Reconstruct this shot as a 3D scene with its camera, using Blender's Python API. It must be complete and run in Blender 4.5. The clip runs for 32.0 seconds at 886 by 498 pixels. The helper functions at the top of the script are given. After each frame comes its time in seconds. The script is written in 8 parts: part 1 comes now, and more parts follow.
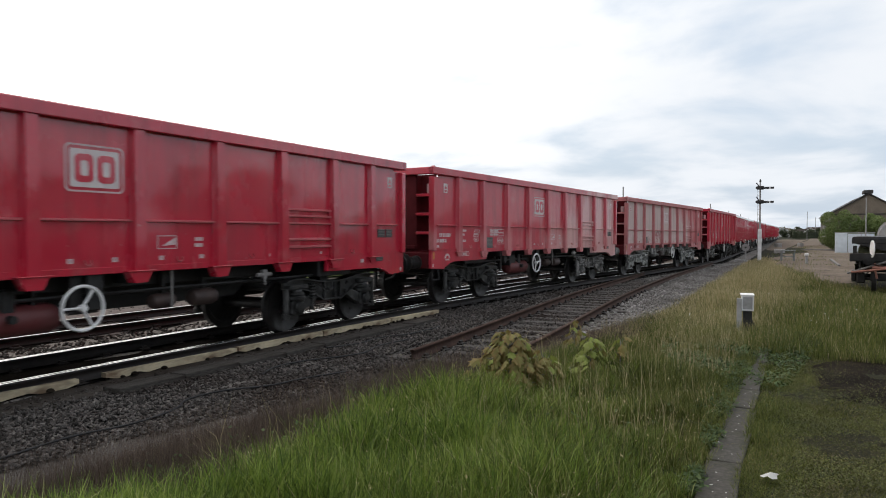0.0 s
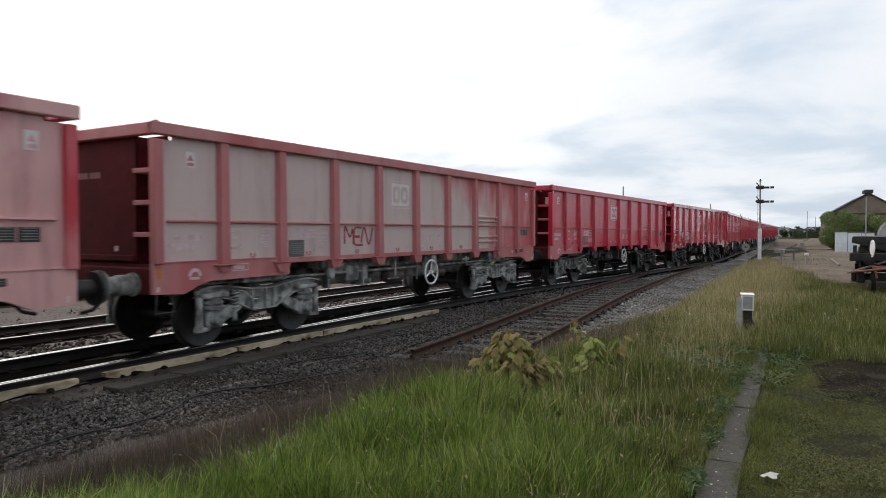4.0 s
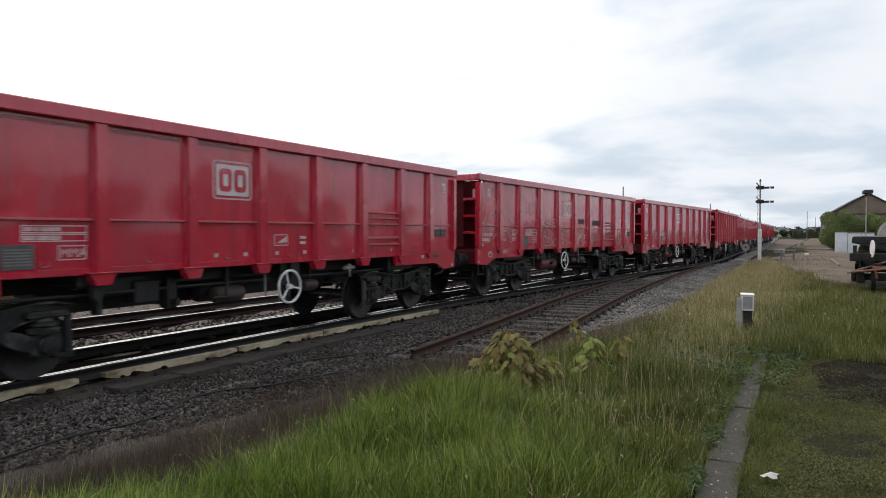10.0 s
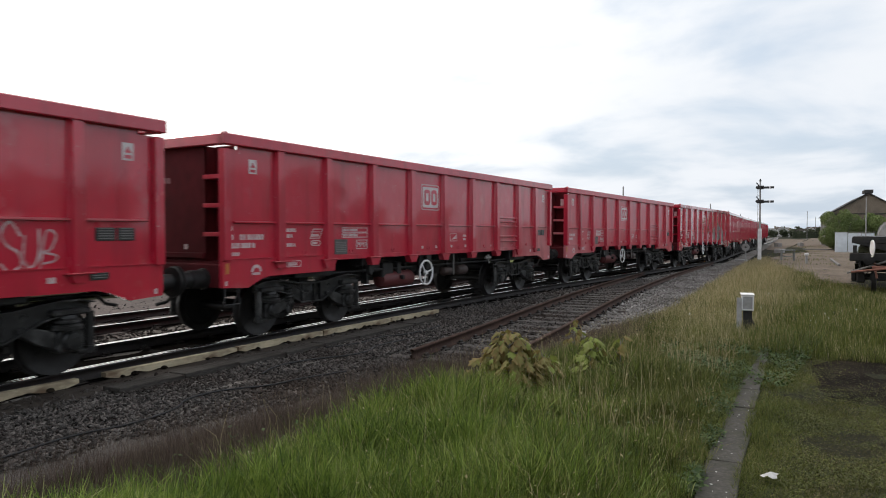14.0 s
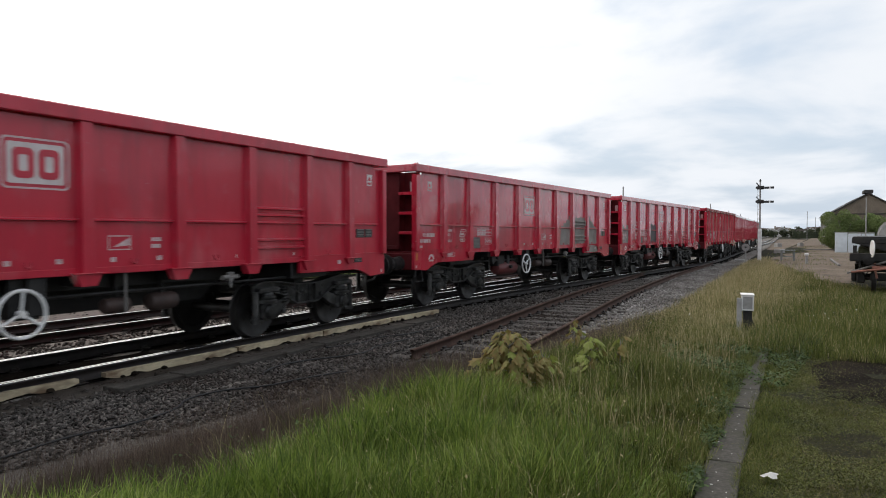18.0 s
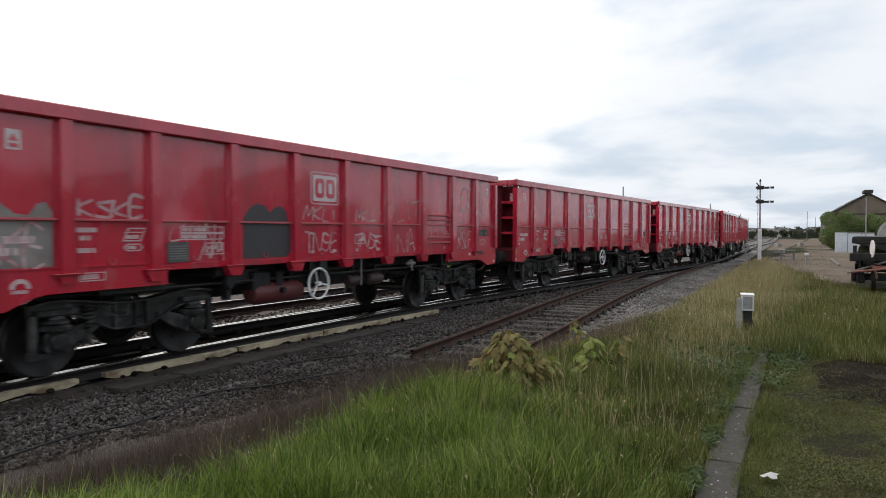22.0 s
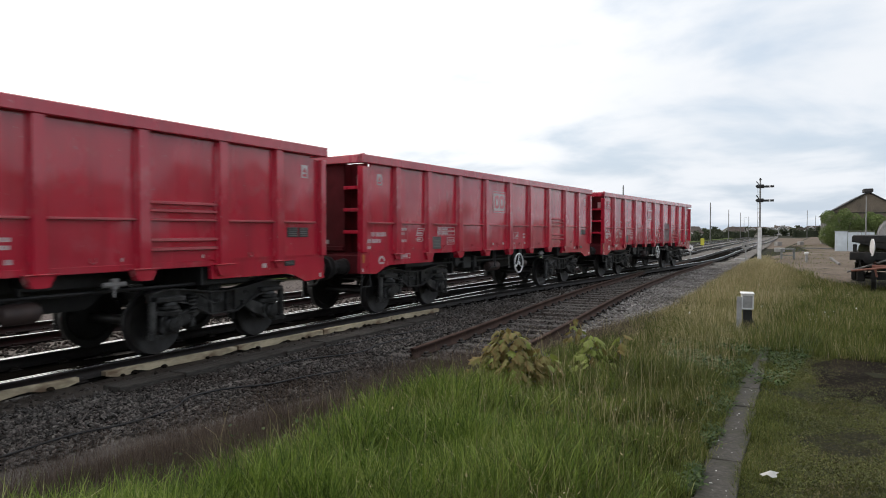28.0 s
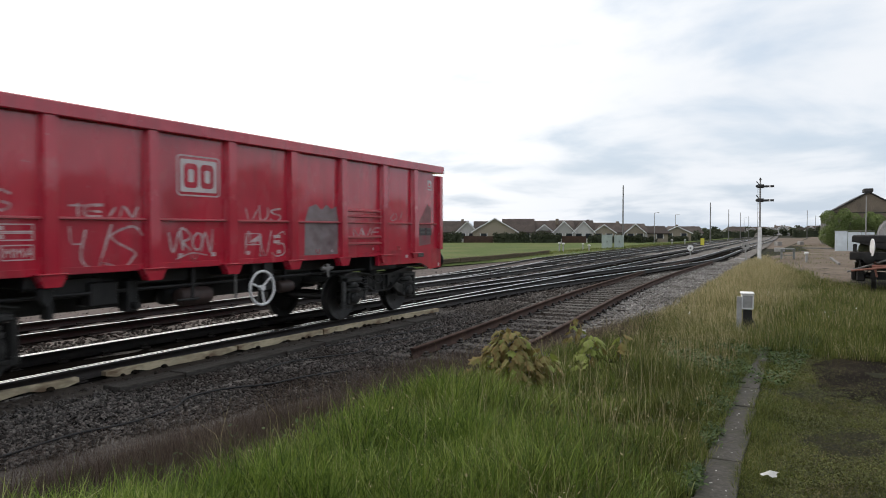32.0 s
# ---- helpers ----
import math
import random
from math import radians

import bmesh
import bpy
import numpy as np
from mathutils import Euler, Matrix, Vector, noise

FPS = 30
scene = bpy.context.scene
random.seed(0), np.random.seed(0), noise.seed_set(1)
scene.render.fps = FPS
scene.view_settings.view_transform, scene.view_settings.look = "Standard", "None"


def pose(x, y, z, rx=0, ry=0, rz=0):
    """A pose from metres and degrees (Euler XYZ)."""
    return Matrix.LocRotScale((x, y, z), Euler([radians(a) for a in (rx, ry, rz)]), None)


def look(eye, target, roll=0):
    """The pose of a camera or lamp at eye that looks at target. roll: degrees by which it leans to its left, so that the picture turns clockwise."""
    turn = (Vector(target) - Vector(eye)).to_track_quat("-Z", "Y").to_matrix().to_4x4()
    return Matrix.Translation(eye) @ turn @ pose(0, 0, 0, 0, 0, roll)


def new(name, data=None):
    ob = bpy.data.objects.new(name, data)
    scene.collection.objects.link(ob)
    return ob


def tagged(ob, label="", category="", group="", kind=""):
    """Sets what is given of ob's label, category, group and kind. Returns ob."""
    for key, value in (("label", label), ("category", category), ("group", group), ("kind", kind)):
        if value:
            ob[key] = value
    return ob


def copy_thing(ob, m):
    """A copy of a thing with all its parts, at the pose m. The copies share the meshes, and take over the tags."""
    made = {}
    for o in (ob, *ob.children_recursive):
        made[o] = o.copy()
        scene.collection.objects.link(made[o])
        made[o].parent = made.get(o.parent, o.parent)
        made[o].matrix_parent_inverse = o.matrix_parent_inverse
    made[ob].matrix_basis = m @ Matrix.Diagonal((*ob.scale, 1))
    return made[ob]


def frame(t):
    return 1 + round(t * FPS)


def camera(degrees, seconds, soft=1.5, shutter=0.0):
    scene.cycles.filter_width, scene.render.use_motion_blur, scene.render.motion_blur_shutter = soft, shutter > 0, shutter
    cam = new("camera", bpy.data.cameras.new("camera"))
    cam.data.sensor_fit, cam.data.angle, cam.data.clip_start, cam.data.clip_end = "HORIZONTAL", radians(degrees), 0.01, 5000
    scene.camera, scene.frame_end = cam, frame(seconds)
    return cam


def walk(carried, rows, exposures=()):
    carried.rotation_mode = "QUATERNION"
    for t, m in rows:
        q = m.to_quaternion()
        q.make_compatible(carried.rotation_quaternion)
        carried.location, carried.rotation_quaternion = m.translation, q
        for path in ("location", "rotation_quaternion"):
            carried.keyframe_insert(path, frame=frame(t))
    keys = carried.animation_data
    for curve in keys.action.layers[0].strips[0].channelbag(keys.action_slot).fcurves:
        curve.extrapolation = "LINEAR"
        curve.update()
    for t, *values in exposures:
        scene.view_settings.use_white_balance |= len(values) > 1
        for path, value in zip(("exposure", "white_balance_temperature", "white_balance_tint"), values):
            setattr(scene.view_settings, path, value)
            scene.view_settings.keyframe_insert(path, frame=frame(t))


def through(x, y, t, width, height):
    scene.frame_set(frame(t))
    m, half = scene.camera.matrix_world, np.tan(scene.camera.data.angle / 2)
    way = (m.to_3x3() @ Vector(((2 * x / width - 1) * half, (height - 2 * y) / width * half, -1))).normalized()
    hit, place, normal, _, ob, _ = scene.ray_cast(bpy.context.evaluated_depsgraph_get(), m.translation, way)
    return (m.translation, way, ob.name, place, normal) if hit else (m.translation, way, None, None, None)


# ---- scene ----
# World: x runs along the line away from the camera, y to the far side, z up from the rail tops.
EYE_Z = 1.812
AZIMUTH = 29.186
cam = camera(66.32, 32.0, soft=1.0, shutter=0.3)


def eye_pose(down):
    return pose(0, 0, EYE_Z, 90 - down, 0, AZIMUTH - 90)


walk(cam, [(0.0, eye_pose(1.470)), (3.0, eye_pose(1.500)), (9.0, eye_pose(1.484)), (13.0, eye_pose(1.500)),
           (19.0, eye_pose(1.484)), (25.5, eye_pose(1.490)), (27.5, eye_pose(1.585)), (32.0, eye_pose(1.600))])

# ---- light: a bright overcast afternoon, the sun veiled behind the train ----
SUN_AZ, SUN_EL = 78.0, 42.0
SUN_DIR = Vector((math.cos(radians(SUN_AZ)) * math.cos(radians(SUN_EL)),
                  math.sin(radians(SUN_AZ)) * math.cos(radians(SUN_EL)), math.sin(radians(SUN_EL))))
sun = new("sun", bpy.data.lights.new("sun", "SUN"))
sun.data.energy, sun.data.angle, sun.data.color = 0.9, radians(14), (1.0, 0.95, 0.88)
sun.matrix_world = look((0, 0, 60), Vector((0, 0, 60)) - SUN_DIR)


def build_world():
    w = bpy.data.worlds.new("sky")
    scene.world = w
    w.use_nodes = True
    nt = w.node_tree
    nt.nodes.clear()
    N, L = nt.nodes.new, nt.links.new

    def math_node(op, a, b=None, c=None, clamp=False):
        n = N("ShaderNodeMath")
        n.operation, n.use_clamp = op, clamp
        for i, v in enumerate((a, b, c)):
            if v is None:
                continue
            if isinstance(v, (int, float)):
                n.inputs[i].default_value = v
            else:
                L(v, n.inputs[i])
        return n.outputs[0]

    out, bg = N("ShaderNodeOutputWorld"), N("ShaderNodeBackground")
    L(bg.outputs[0], out.inputs[0])
    sky = N("ShaderNodeTexSky")
    sky.sky_type, sky.sun_disc = "NISHITA", False
    sky.sun_elevation, sky.sun_rotation = radians(SUN_EL), radians(90 - SUN_AZ)
    sky.air_density, sky.dust_density = 1.2, 3.0
    scaled = N("ShaderNodeVectorMath")
    scaled.operation = "SCALE"
    L(sky.outputs[0], scaled.inputs[0])
    scaled.inputs["Scale"].default_value = 0.09
    tc, sep = N("ShaderNodeTexCoord"), N("ShaderNodeSeparateXYZ")
    L(tc.outputs["Generated"], sep.inputs[0])
    x, y, z = sep.outputs
    up = math_node("ADD", math_node("MAXIMUM", z, 0.0), 0.16)
    flat = N("ShaderNodeCombineXYZ")
    L(math_node("DIVIDE", x, up), flat.inputs[0])
    L(math_node("DIVIDE", y, up), flat.inputs[1])
    noise_a = N("ShaderNodeTexNoise")
    noise_a.inputs["Scale"].default_value, noise_a.inputs["Detail"].default_value = 1.25, 9.0
    noise_a.inputs["Roughness"].default_value, noise_a.inputs["Distortion"].default_value = 0.50, 0.25
    L(flat.outputs[0], noise_a.inputs["Vector"])
    # glare of the veiled sun
    dot = N("ShaderNodeVectorMath")
    dot.operation = "DOT_PRODUCT"
    L(tc.outputs["Generated"], dot.inputs[0])
    dot.inputs[1].default_value = SUN_DIR
    veil = N("ShaderNodeMapRange")
    veil.interpolation_type = "SMOOTHSTEP"
    L(dot.outputs["Value"], veil.inputs[0])
    veil.inputs[1].default_value, veil.inputs[2].default_value = 0.30, 0.86
    cover = N("ShaderNodeMapRange")
    cover.interpolation_type = "SMOOTHSTEP"
    L(math_node("ADD", noise_a.outputs[0], math_node("MULTIPLY", veil.outputs[0], 0.32)), cover.inputs[0])
    cover.inputs[1].default_value, cover.inputs[2].default_value = 0.37, 0.63
    cloud = N("ShaderNodeMix")
    cloud.data_type = "RGBA"
    L(veil.outputs[0], cloud.inputs[0])
    cloud.inputs[6].default_value = (0.89, 0.925, 0.975, 1)
    cloud.inputs[7].default_value = (1.35, 1.33, 1.30, 1)
    grey = N("ShaderNodeMix")
    grey.data_type = "RGBA"
    grey.inputs[0].default_value = 0.75
    L(scaled.outputs[0], grey.inputs[6])
    grey.inputs[7].default_value = (0.74, 0.855, 1.0, 1)
    both = N("ShaderNodeMix")
    both.data_type = "RGBA"
    L(cover.outputs[0], both.inputs[0])
    L(grey.outputs[2], both.inputs[6])
    L(cloud.outputs[2], both.inputs[7])
    L(both.outputs[2], bg.inputs[0])
    bg.inputs[1].default_value = 1.0


build_world()
scene.view_settings.exposure = 0.0

# ---- the line of the running track ----
KNOT = np.array([-200, -60, -10, 2, 9, 18, 28, 38, 48, 60, 75, 90, 110, 130, 160, 200, 260, 400.0])
SIDE = np.array([7.70, 7.70, 7.72, 7.80, 7.95, 7.74, 7.11, 6.37, 5.75, 6.0, 6.58, 6.95, 7.52, 7.84, 8.5, 9.98, 12.6, 20.0])
DROP = np.array([0, 0, 0, 0, 0, -.002, -.063, -.112, -.15, -.18, -.212, -.244, -.286, -.329, -.393, -.479, -.58, -.75])
HALF = 1.37


def glide(s, values, knots=KNOT):
    """Smooth curve through the knots."""
    s = np.asarray(s, float)
    m = np.gradient(values, knots)
    i = np.clip(np.searchsorted(knots, s) - 1, 0, len(knots) - 2)
    h = knots[i + 1] - knots[i]
    x = np.clip((s - knots[i]) / h, 0, 1)
    return ((2 * x**3 - 3 * x**2 + 1) * values[i] + (x**3 - 2 * x**2 + x) * h * m[i]
            + (-2 * x**3 + 3 * x**2) * values[i + 1] + (x**3 - x**2) * h * m[i + 1])


def line_y(s):
    return glide(s, SIDE) + HALF


def line_z(s):
    return glide(s, DROP)


# the siding that joins the running line
SK = np.array([3, 6, 9, 12, 16, 20, 25.5, 33, 43, 52.0])
SY = np.array([4.45, 4.62, 4.83, 5.08, 5.47, 5.84, 6.25, 6.62, 6.83, 6.98])


def siding_y(s):
    return glide(s, SY, SK)


# ---- materials ----
def material(name, base, rough=0.7, metal=0.0, spread=0.25, grain=40.0, stain=(0, 0, 0), stain_amount=0.0, stain_scale=1.5,
             bump=0.2, stretch=(1, 1, 1), per="", coat=0.0, stain_low=0.45, stain_high=0.7, specular=None, along=None, sink=None):
    m = bpy.data.materials.new(name)
    m.use_nodes = True
    nt = m.node_tree
    N, L = nt.nodes.new, nt.links.new
    b = nt.nodes["Principled BSDF"]
    b.inputs["Roughness"].default_value, b.inputs["Metallic"].default_value = rough, metal
    b.inputs["Coat Weight"].default_value, b.inputs["Coat Roughness"].default_value = coat, 0.06
    b.inputs["Specular IOR Level"].default_value = (0.12 if rough > 0.75 else 0.5) if specular is None else specular
    tc, mp = N("ShaderNodeTexCoord"), N("ShaderNodeMapping")
    L(tc.outputs["Object"], mp.inputs[0])
    mp.inputs["Scale"].default_value = stretch
    fine = N("ShaderNodeTexNoise")
    fine.inputs["Scale"].default_value, fine.inputs["Detail"].default_value = grain, 5
    L(mp.outputs[0], fine.inputs["Vector"])
    ramp = N("ShaderNodeMapRange")
    ramp.inputs[1].default_value, ramp.inputs[2].default_value = 0.25, 0.75
    ramp.inputs[3].default_value, ramp.inputs[4].default_value = 1 - spread, 1 + spread
    L(fine.outputs[0], ramp.inputs[0])
    value = ramp.outputs[0]
    if per:
        src = N("ShaderNodeObjectInfo").outputs["Random"] if per == "object" else N("ShaderNodeNewGeometry").outputs["Random Per Island"]
        r2, mul = N("ShaderNodeMapRange"), N("ShaderNodeMath")
        r2.inputs[3].default_value, r2.inputs[4].default_value = 1 - spread, 1 + spread
        L(src, r2.inputs[0])
        mul.operation = "MULTIPLY"
        L(value, mul.inputs[0])
        L(r2.outputs[0], mul.inputs[1])
        value = mul.outputs[0]
    col = N("ShaderNodeVectorMath")
    col.operation = "SCALE"
    col.inputs[0].default_value = base
    L(value, col.inputs["Scale"])
    colour = col.outputs[0]
    if stain_amount:
        big, mask, mix = N("ShaderNodeTexNoise"), N("ShaderNodeMapRange"), N("ShaderNodeMix")
        big.inputs["Scale"].default_value, big.inputs["Detail"].default_value = stain_scale, 6
        L(mp.outputs[0], big.inputs["Vector"])
        mask.inputs[1].default_value, mask.inputs[2].default_value, mask.inputs[4].default_value = stain_low, stain_high, stain_amount
        level = big.outputs[0]
        if along:      # the stain grows along the thing's length
            sx, grow, sm = N("ShaderNodeSeparateXYZ"), N("ShaderNodeMapRange"), N("ShaderNodeMath")
            L(tc.outputs["Object"], sx.inputs[0])
            grow.inputs[1].default_value, grow.inputs[2].default_value, grow.inputs[3].default_value, grow.inputs[4].default_value = along[0], along[1], -0.30, 0.28
            L(sx.outputs[0], grow.inputs[0])
            L(level, sm.inputs[0])
            L(grow.outputs[0], sm.inputs[1])
            level = sm.outputs[0]
            if sink:      # and gathers low on its side
                low, sum2 = N("ShaderNodeMapRange"), N("ShaderNodeMath")
                low.inputs[1].default_value, low.inputs[2].default_value, low.inputs[3].default_value, low.inputs[4].default_value = sink[0], sink[1], -0.22, 0.16
                L(sx.outputs[2], low.inputs[0])
                L(level, sum2.inputs[0])
                L(low.outputs[0], sum2.inputs[1])
                level = sum2.outputs[0]
        L(level, mask.inputs[0])
        mix.data_type = "RGBA"
        L(mask.outputs[0], mix.inputs[0])
        L(colour, mix.inputs[6])
        mix.inputs[7].default_value = (*stain, 1)
        colour = mix.outputs[2]
        if rough < 0.6:
            rr = N("ShaderNodeMapRange")
            rr.inputs[3].default_value, rr.inputs[4].default_value = rough, min(1, rough + 0.35)
            L(mask.outputs[0], rr.inputs[0])
            L(rr.outputs[0], b.inputs["Roughness"])
    L(colour, b.inputs["Base Color"])
    if bump:
        bp = N("ShaderNodeBump")
        bp.inputs["Strength"].default_value, bp.inputs["Distance"].default_value = bump, 0.01
        L(fine.outputs[0], bp.inputs["Height"])
        L(bp.outputs[0], b.inputs["Normal"])
    return m


M = dict(
    red=material("red paint", (0.545, 0.018, 0.046), 0.27, 0, 0.10, 2.0, (0.27, 0.035, 0.05), 0.40, 1.1, 0.04, (1, 1, 0.35), coat=0.9, stain_low=0.5, stain_high=0.75),
    red_half=material("red paint with dust at one end", (0.535, 0.030, 0.055), 0.42, 0, 0.08, 2.0, (0.70, 0.42, 0.40), 0.85, 1.0, 0.04, (1, 1, 0.35), coat=0.5, along=(-3.0, 4.8), sink=(3.8, 1.6)),
    red_front=material("red paint with dust at the leading end", (0.535, 0.020, 0.048), 0.35, 0, 0.08, 2.0, (0.62, 0.28, 0.29), 0.55, 1.0, 0.04, (1, 1, 0.35), coat=0.3, along=(-2.0, -8.0), sink=(3.1, 1.5)),
    red_rear=material("red paint with thin dust at the rear end", (0.535, 0.020, 0.048), 0.36, 0, 0.10, 2.0, (0.55, 0.20, 0.205), 0.7, 1.0, 0.04, (1, 1, 0.35), coat=0.7, along=(1.0, 8.0), sink=(3.4, 1.4)),
    dark_grey=material("dark grey sprayed shape", (0.055, 0.052, 0.056), 0.5, 0, 0.15, 6.0),
    red_tank=material("worn red tank paint", (0.125, 0.026, 0.027), 0.5, 0, 0.15, 6.0, (0.12, 0.05, 0.045), 0.7, 3.0, 0.1),
    red_dusty=material("dusty red paint", (0.44, 0.095, 0.10), 0.5, 0, 0.12, 3.0, (0.55, 0.29, 0.28), 0.8, 0.9, 0.05, (1, 1, 0.3), stain_low=0.35, stain_high=0.65),
    red_grey=material("red paint under grey dust", (0.52, 0.10, 0.11), 0.55, 0, 0.10, 2.0, (0.60, 0.485, 0.45), 0.94, 1.0, 0.04, (1, 1, 0.35), along=(8.0, -1.0), sink=(4.2, 2.2)),
    # much darker than the side red; for floor, ends, headstocks and ladder recesses
    red_dark=material("dark red wagon steel", (0.105, 0.012, 0.016), 0.75, 0, 0.2, 6.0, (0.045, 0.010, 0.011), 0.5, 1.5, 0.05, specular=0.15),
    black=material("grimy black steel", (0.020, 0.019, 0.019), 0.5, 0.2, 0.3, 14.0, (0.045, 0.042, 0.04), 0.6, 3.0, 0.2),
    bogie=material("grimy cast bogie steel", (0.022, 0.021, 0.020), 0.42, 0.2, 0.4, 14.0, (0.15, 0.145, 0.138), 0.55, 5.0, 0.12, stain_low=0.52, stain_high=0.70),
    dust_black=material("dusty black steel", (0.11, 0.11, 0.105), 0.7, 0.1, 0.3, 14.0, (0.50, 0.50, 0.47), 0.8, 4.0, 0.2, stain_low=0.40, stain_high=0.62),
    rust_brown=material("dull brown tank paint", (0.060, 0.036, 0.031), 0.6, 0, 0.3, 8.0, (0.030, 0.022, 0.02), 0.7, 3.0, 0.1),
    tyre=material("worn wheel steel", (0.026, 0.024, 0.023), 0.5, 0.3, 0.2, 20.0, (0.025, 0.02, 0.018), 0.6, 4.0, 0.1),
    white=material("white paint", (0.82, 0.81, 0.80), 0.5, 0, 0.06, 12.0, (0.45, 0.40, 0.38), 0.5, 3.0, 0.05),
    mark=material("faded white lettering", (0.66, 0.52, 0.52), 0.55, 0, 0.1, 25.0, (0.45, 0.18, 0.19), 0.5, 9.0, 0.0),
    ghost=material("thin white spray paint", (0.58, 0.44, 0.44), 0.6, 0, 0.25, 12.0, (0.40, 0.09, 0.105), 0.8, 7.0, 0.0, stain_low=0.40, stain_high=0.62),
    grey_rub=material("grey rubbed undercoat", (0.27, 0.245, 0.225), 0.65, 0, 0.3, 3.0, (0.13, 0.10, 0.092), 0.7, 2.2, 0.1, stain_low=0.42, stain_high=0.68),
    grey_spray=material("silver grey overspray", (0.27, 0.22, 0.22), 0.5, 0.1, 0.2, 5.0, (0.10, 0.035, 0.04), 0.6, 3.0, 0.0),
    grey_scuff=material("scuffed pale undercoat", (0.26, 0.12, 0.12), 0.6, 0, 0.3, 8.0, (0.30, 0.03, 0.05), 0.7, 4.0, 0.0),
    finger=material("red paint bared by a finger", (0.30, 0.018, 0.035), 0.5, 0, 0.1, 6.0),
    dark_spray=material("dark overspray", (0.07, 0.022, 0.03), 0.5, 0, 0.2, 8.0, (0.14, 0.02, 0.025), 0.8, 5.0, 0.0),
    dust_film=material("film of pale dust on red paint", (0.44, 0.15, 0.155), 0.55, 0, 0.15, 2.0, (0.44, 0.25, 0.245), 0.8, 1.0, 0.0, (1, 1, 0.3), stain_low=0.35, stain_high=0.7),
    badge_white=material("worn white badge paint", (0.70, 0.63, 0.62), 0.5, 0, 0.08, 20.0, (0.52, 0.33, 0.33), 0.5, 5.0, 0.0),
    faint=material("faint pale lettering", (0.30, 0.12, 0.13), 0.6, 0, 0.1, 20.0),
    plate_line=material("pale grey print", (0.20, 0.188, 0.178), 0.6, 0, 0.15, 15.0),
    bogie_dusty=material("dusty cast bogie steel", (0.065, 0.062, 0.058), 0.6, 0.1, 0.4, 14.0, (0.40, 0.38, 0.36), 0.8, 5.0, 0.12, stain_low=0.46, stain_high=0.66),
    plate=material("dull grey plate", (0.105, 0.098, 0.093), 0.5, 0, 0.2, 15.0, (0.05, 0.05, 0.05), 0.5, 8.0, 0.0),
    vent=material("black vent plate", (0.024, 0.022, 0.021), 0.5, 0, 0.1, 15.0),
    orange=material("orange reflector", (0.55, 0.19, 0.05), 0.4, 0, 0.1, 15.0),
    rail=material("polished rail head", (0.85, 0.84, 0.82), 0.10, 1.0, 0.06, 30.0, bump=0.03),
    rail_side=material("dark rail side", (0.014, 0.011, 0.010), 0.7, 0.2, 0.3, 20.0, (0.03, 0.02, 0.016), 0.6, 3.0),
    rust=material("rusty rail", (0.060, 0.036, 0.028), 0.8, 0.1, 0.25, 25.0, (0.11, 0.066, 0.05), 0.6, 3.0),
    sleeper=material("weathered timber sleeper", (0.112, 0.103, 0.095), 0.85, 0, 0.45, 10.0, (0.055, 0.046, 0.04), 0.7, 2.0, 0.5, (1, 6, 6)),
    sleeper_dark=material("oily timber sleeper", (0.016, 0.014, 0.013), 0.9, 0, 0.3, 10.0, (0.01, 0.012, 0.011), 0.7, 2.0, 0.5, specular=0.02),
    board=material("cream walkway board", (0.50, 0.42, 0.29), 0.8, 0, 0.3, 8.0, (0.13, 0.08, 0.05), 0.9, 3.6, 0.3, (0.7, 1, 2.2)),
    ballast_bed=material("ballast bed", (0.175, 0.16, 0.146), 0.95, 0, 0.6, 26.0, (0.07, 0.06, 0.054), 0.8, 0.5, 1.0),
    gravel=material("pinkish grey gravel", (0.125, 0.103, 0.094), 0.95, 0, 0.5, 22.0, (0.075, 0.062, 0.056), 0.7, 0.7, 0.8),
    edging=material("ochre-topped dark timber", (0.12, 0.095, 0.06), 0.9, 0, 0.4, 8.0, (0.05, 0.04, 0.03), 0.7, 1.5, 0.5, (1, 6, 6)),
    bed_black=material("oil-black ballast", (0.009, 0.008, 0.007), 0.9, 0, 0.5, 26.0, (0.02, 0.017, 0.016), 0.6, 1.5, 0.8, specular=0.0),
    stone=material("ballast stone", (0.092, 0.082, 0.075), 0.9, 0, 0.75, 60.0, (0.038, 0.028, 0.023), 0.85, 0.55, 0.2, per="island"),
    stone_far=material("grey-brown ballast stone", (0.072, 0.064, 0.058), 0.9, 0, 0.5, 60.0, (0.036, 0.030, 0.026), 0.7, 0.5, 0.2, per="island"),
    stone_pale=material("pale ballast stone", (0.27, 0.255, 0.24), 0.9, 0, 0.5, 60.0, (0.09, 0.075, 0.065), 0.7, 0.7, 0.2, per="island"),
    concrete=material("weathered concrete", (0.076, 0.070, 0.062), 0.9, 0, 0.35, 30.0, (0.04, 0.042, 0.024), 0.8, 2.2, 0.5),
    lid_grey=material("dirty grey lid", (0.062, 0.056, 0.050), 0.9, 0, 0.4, 10.0, (0.030, 0.024, 0.020), 0.8, 2.2, 0.5, (1, 7, 7)),
    concrete_pale=material("pale concrete", (0.36, 0.35, 0.34), 0.85, 0, 0.15, 18.0, (0.2, 0.19, 0.17), 0.6, 3.0, 0.3),
    lichen=material("white lichen", (0.55, 0.54, 0.5), 0.9, 0, 0.2, 40.0),
    timber=material("grey post timber", (0.22, 0.21, 0.2), 0.85, 0, 0.25, 8.0, (0.1, 0.1, 0.095), 0.6, 3.0, 0.4, (4, 4, 1)),
    cable=material("black cable", (0.012, 0.012, 0.013), 0.6, 0, 0.1, 20.0),
)
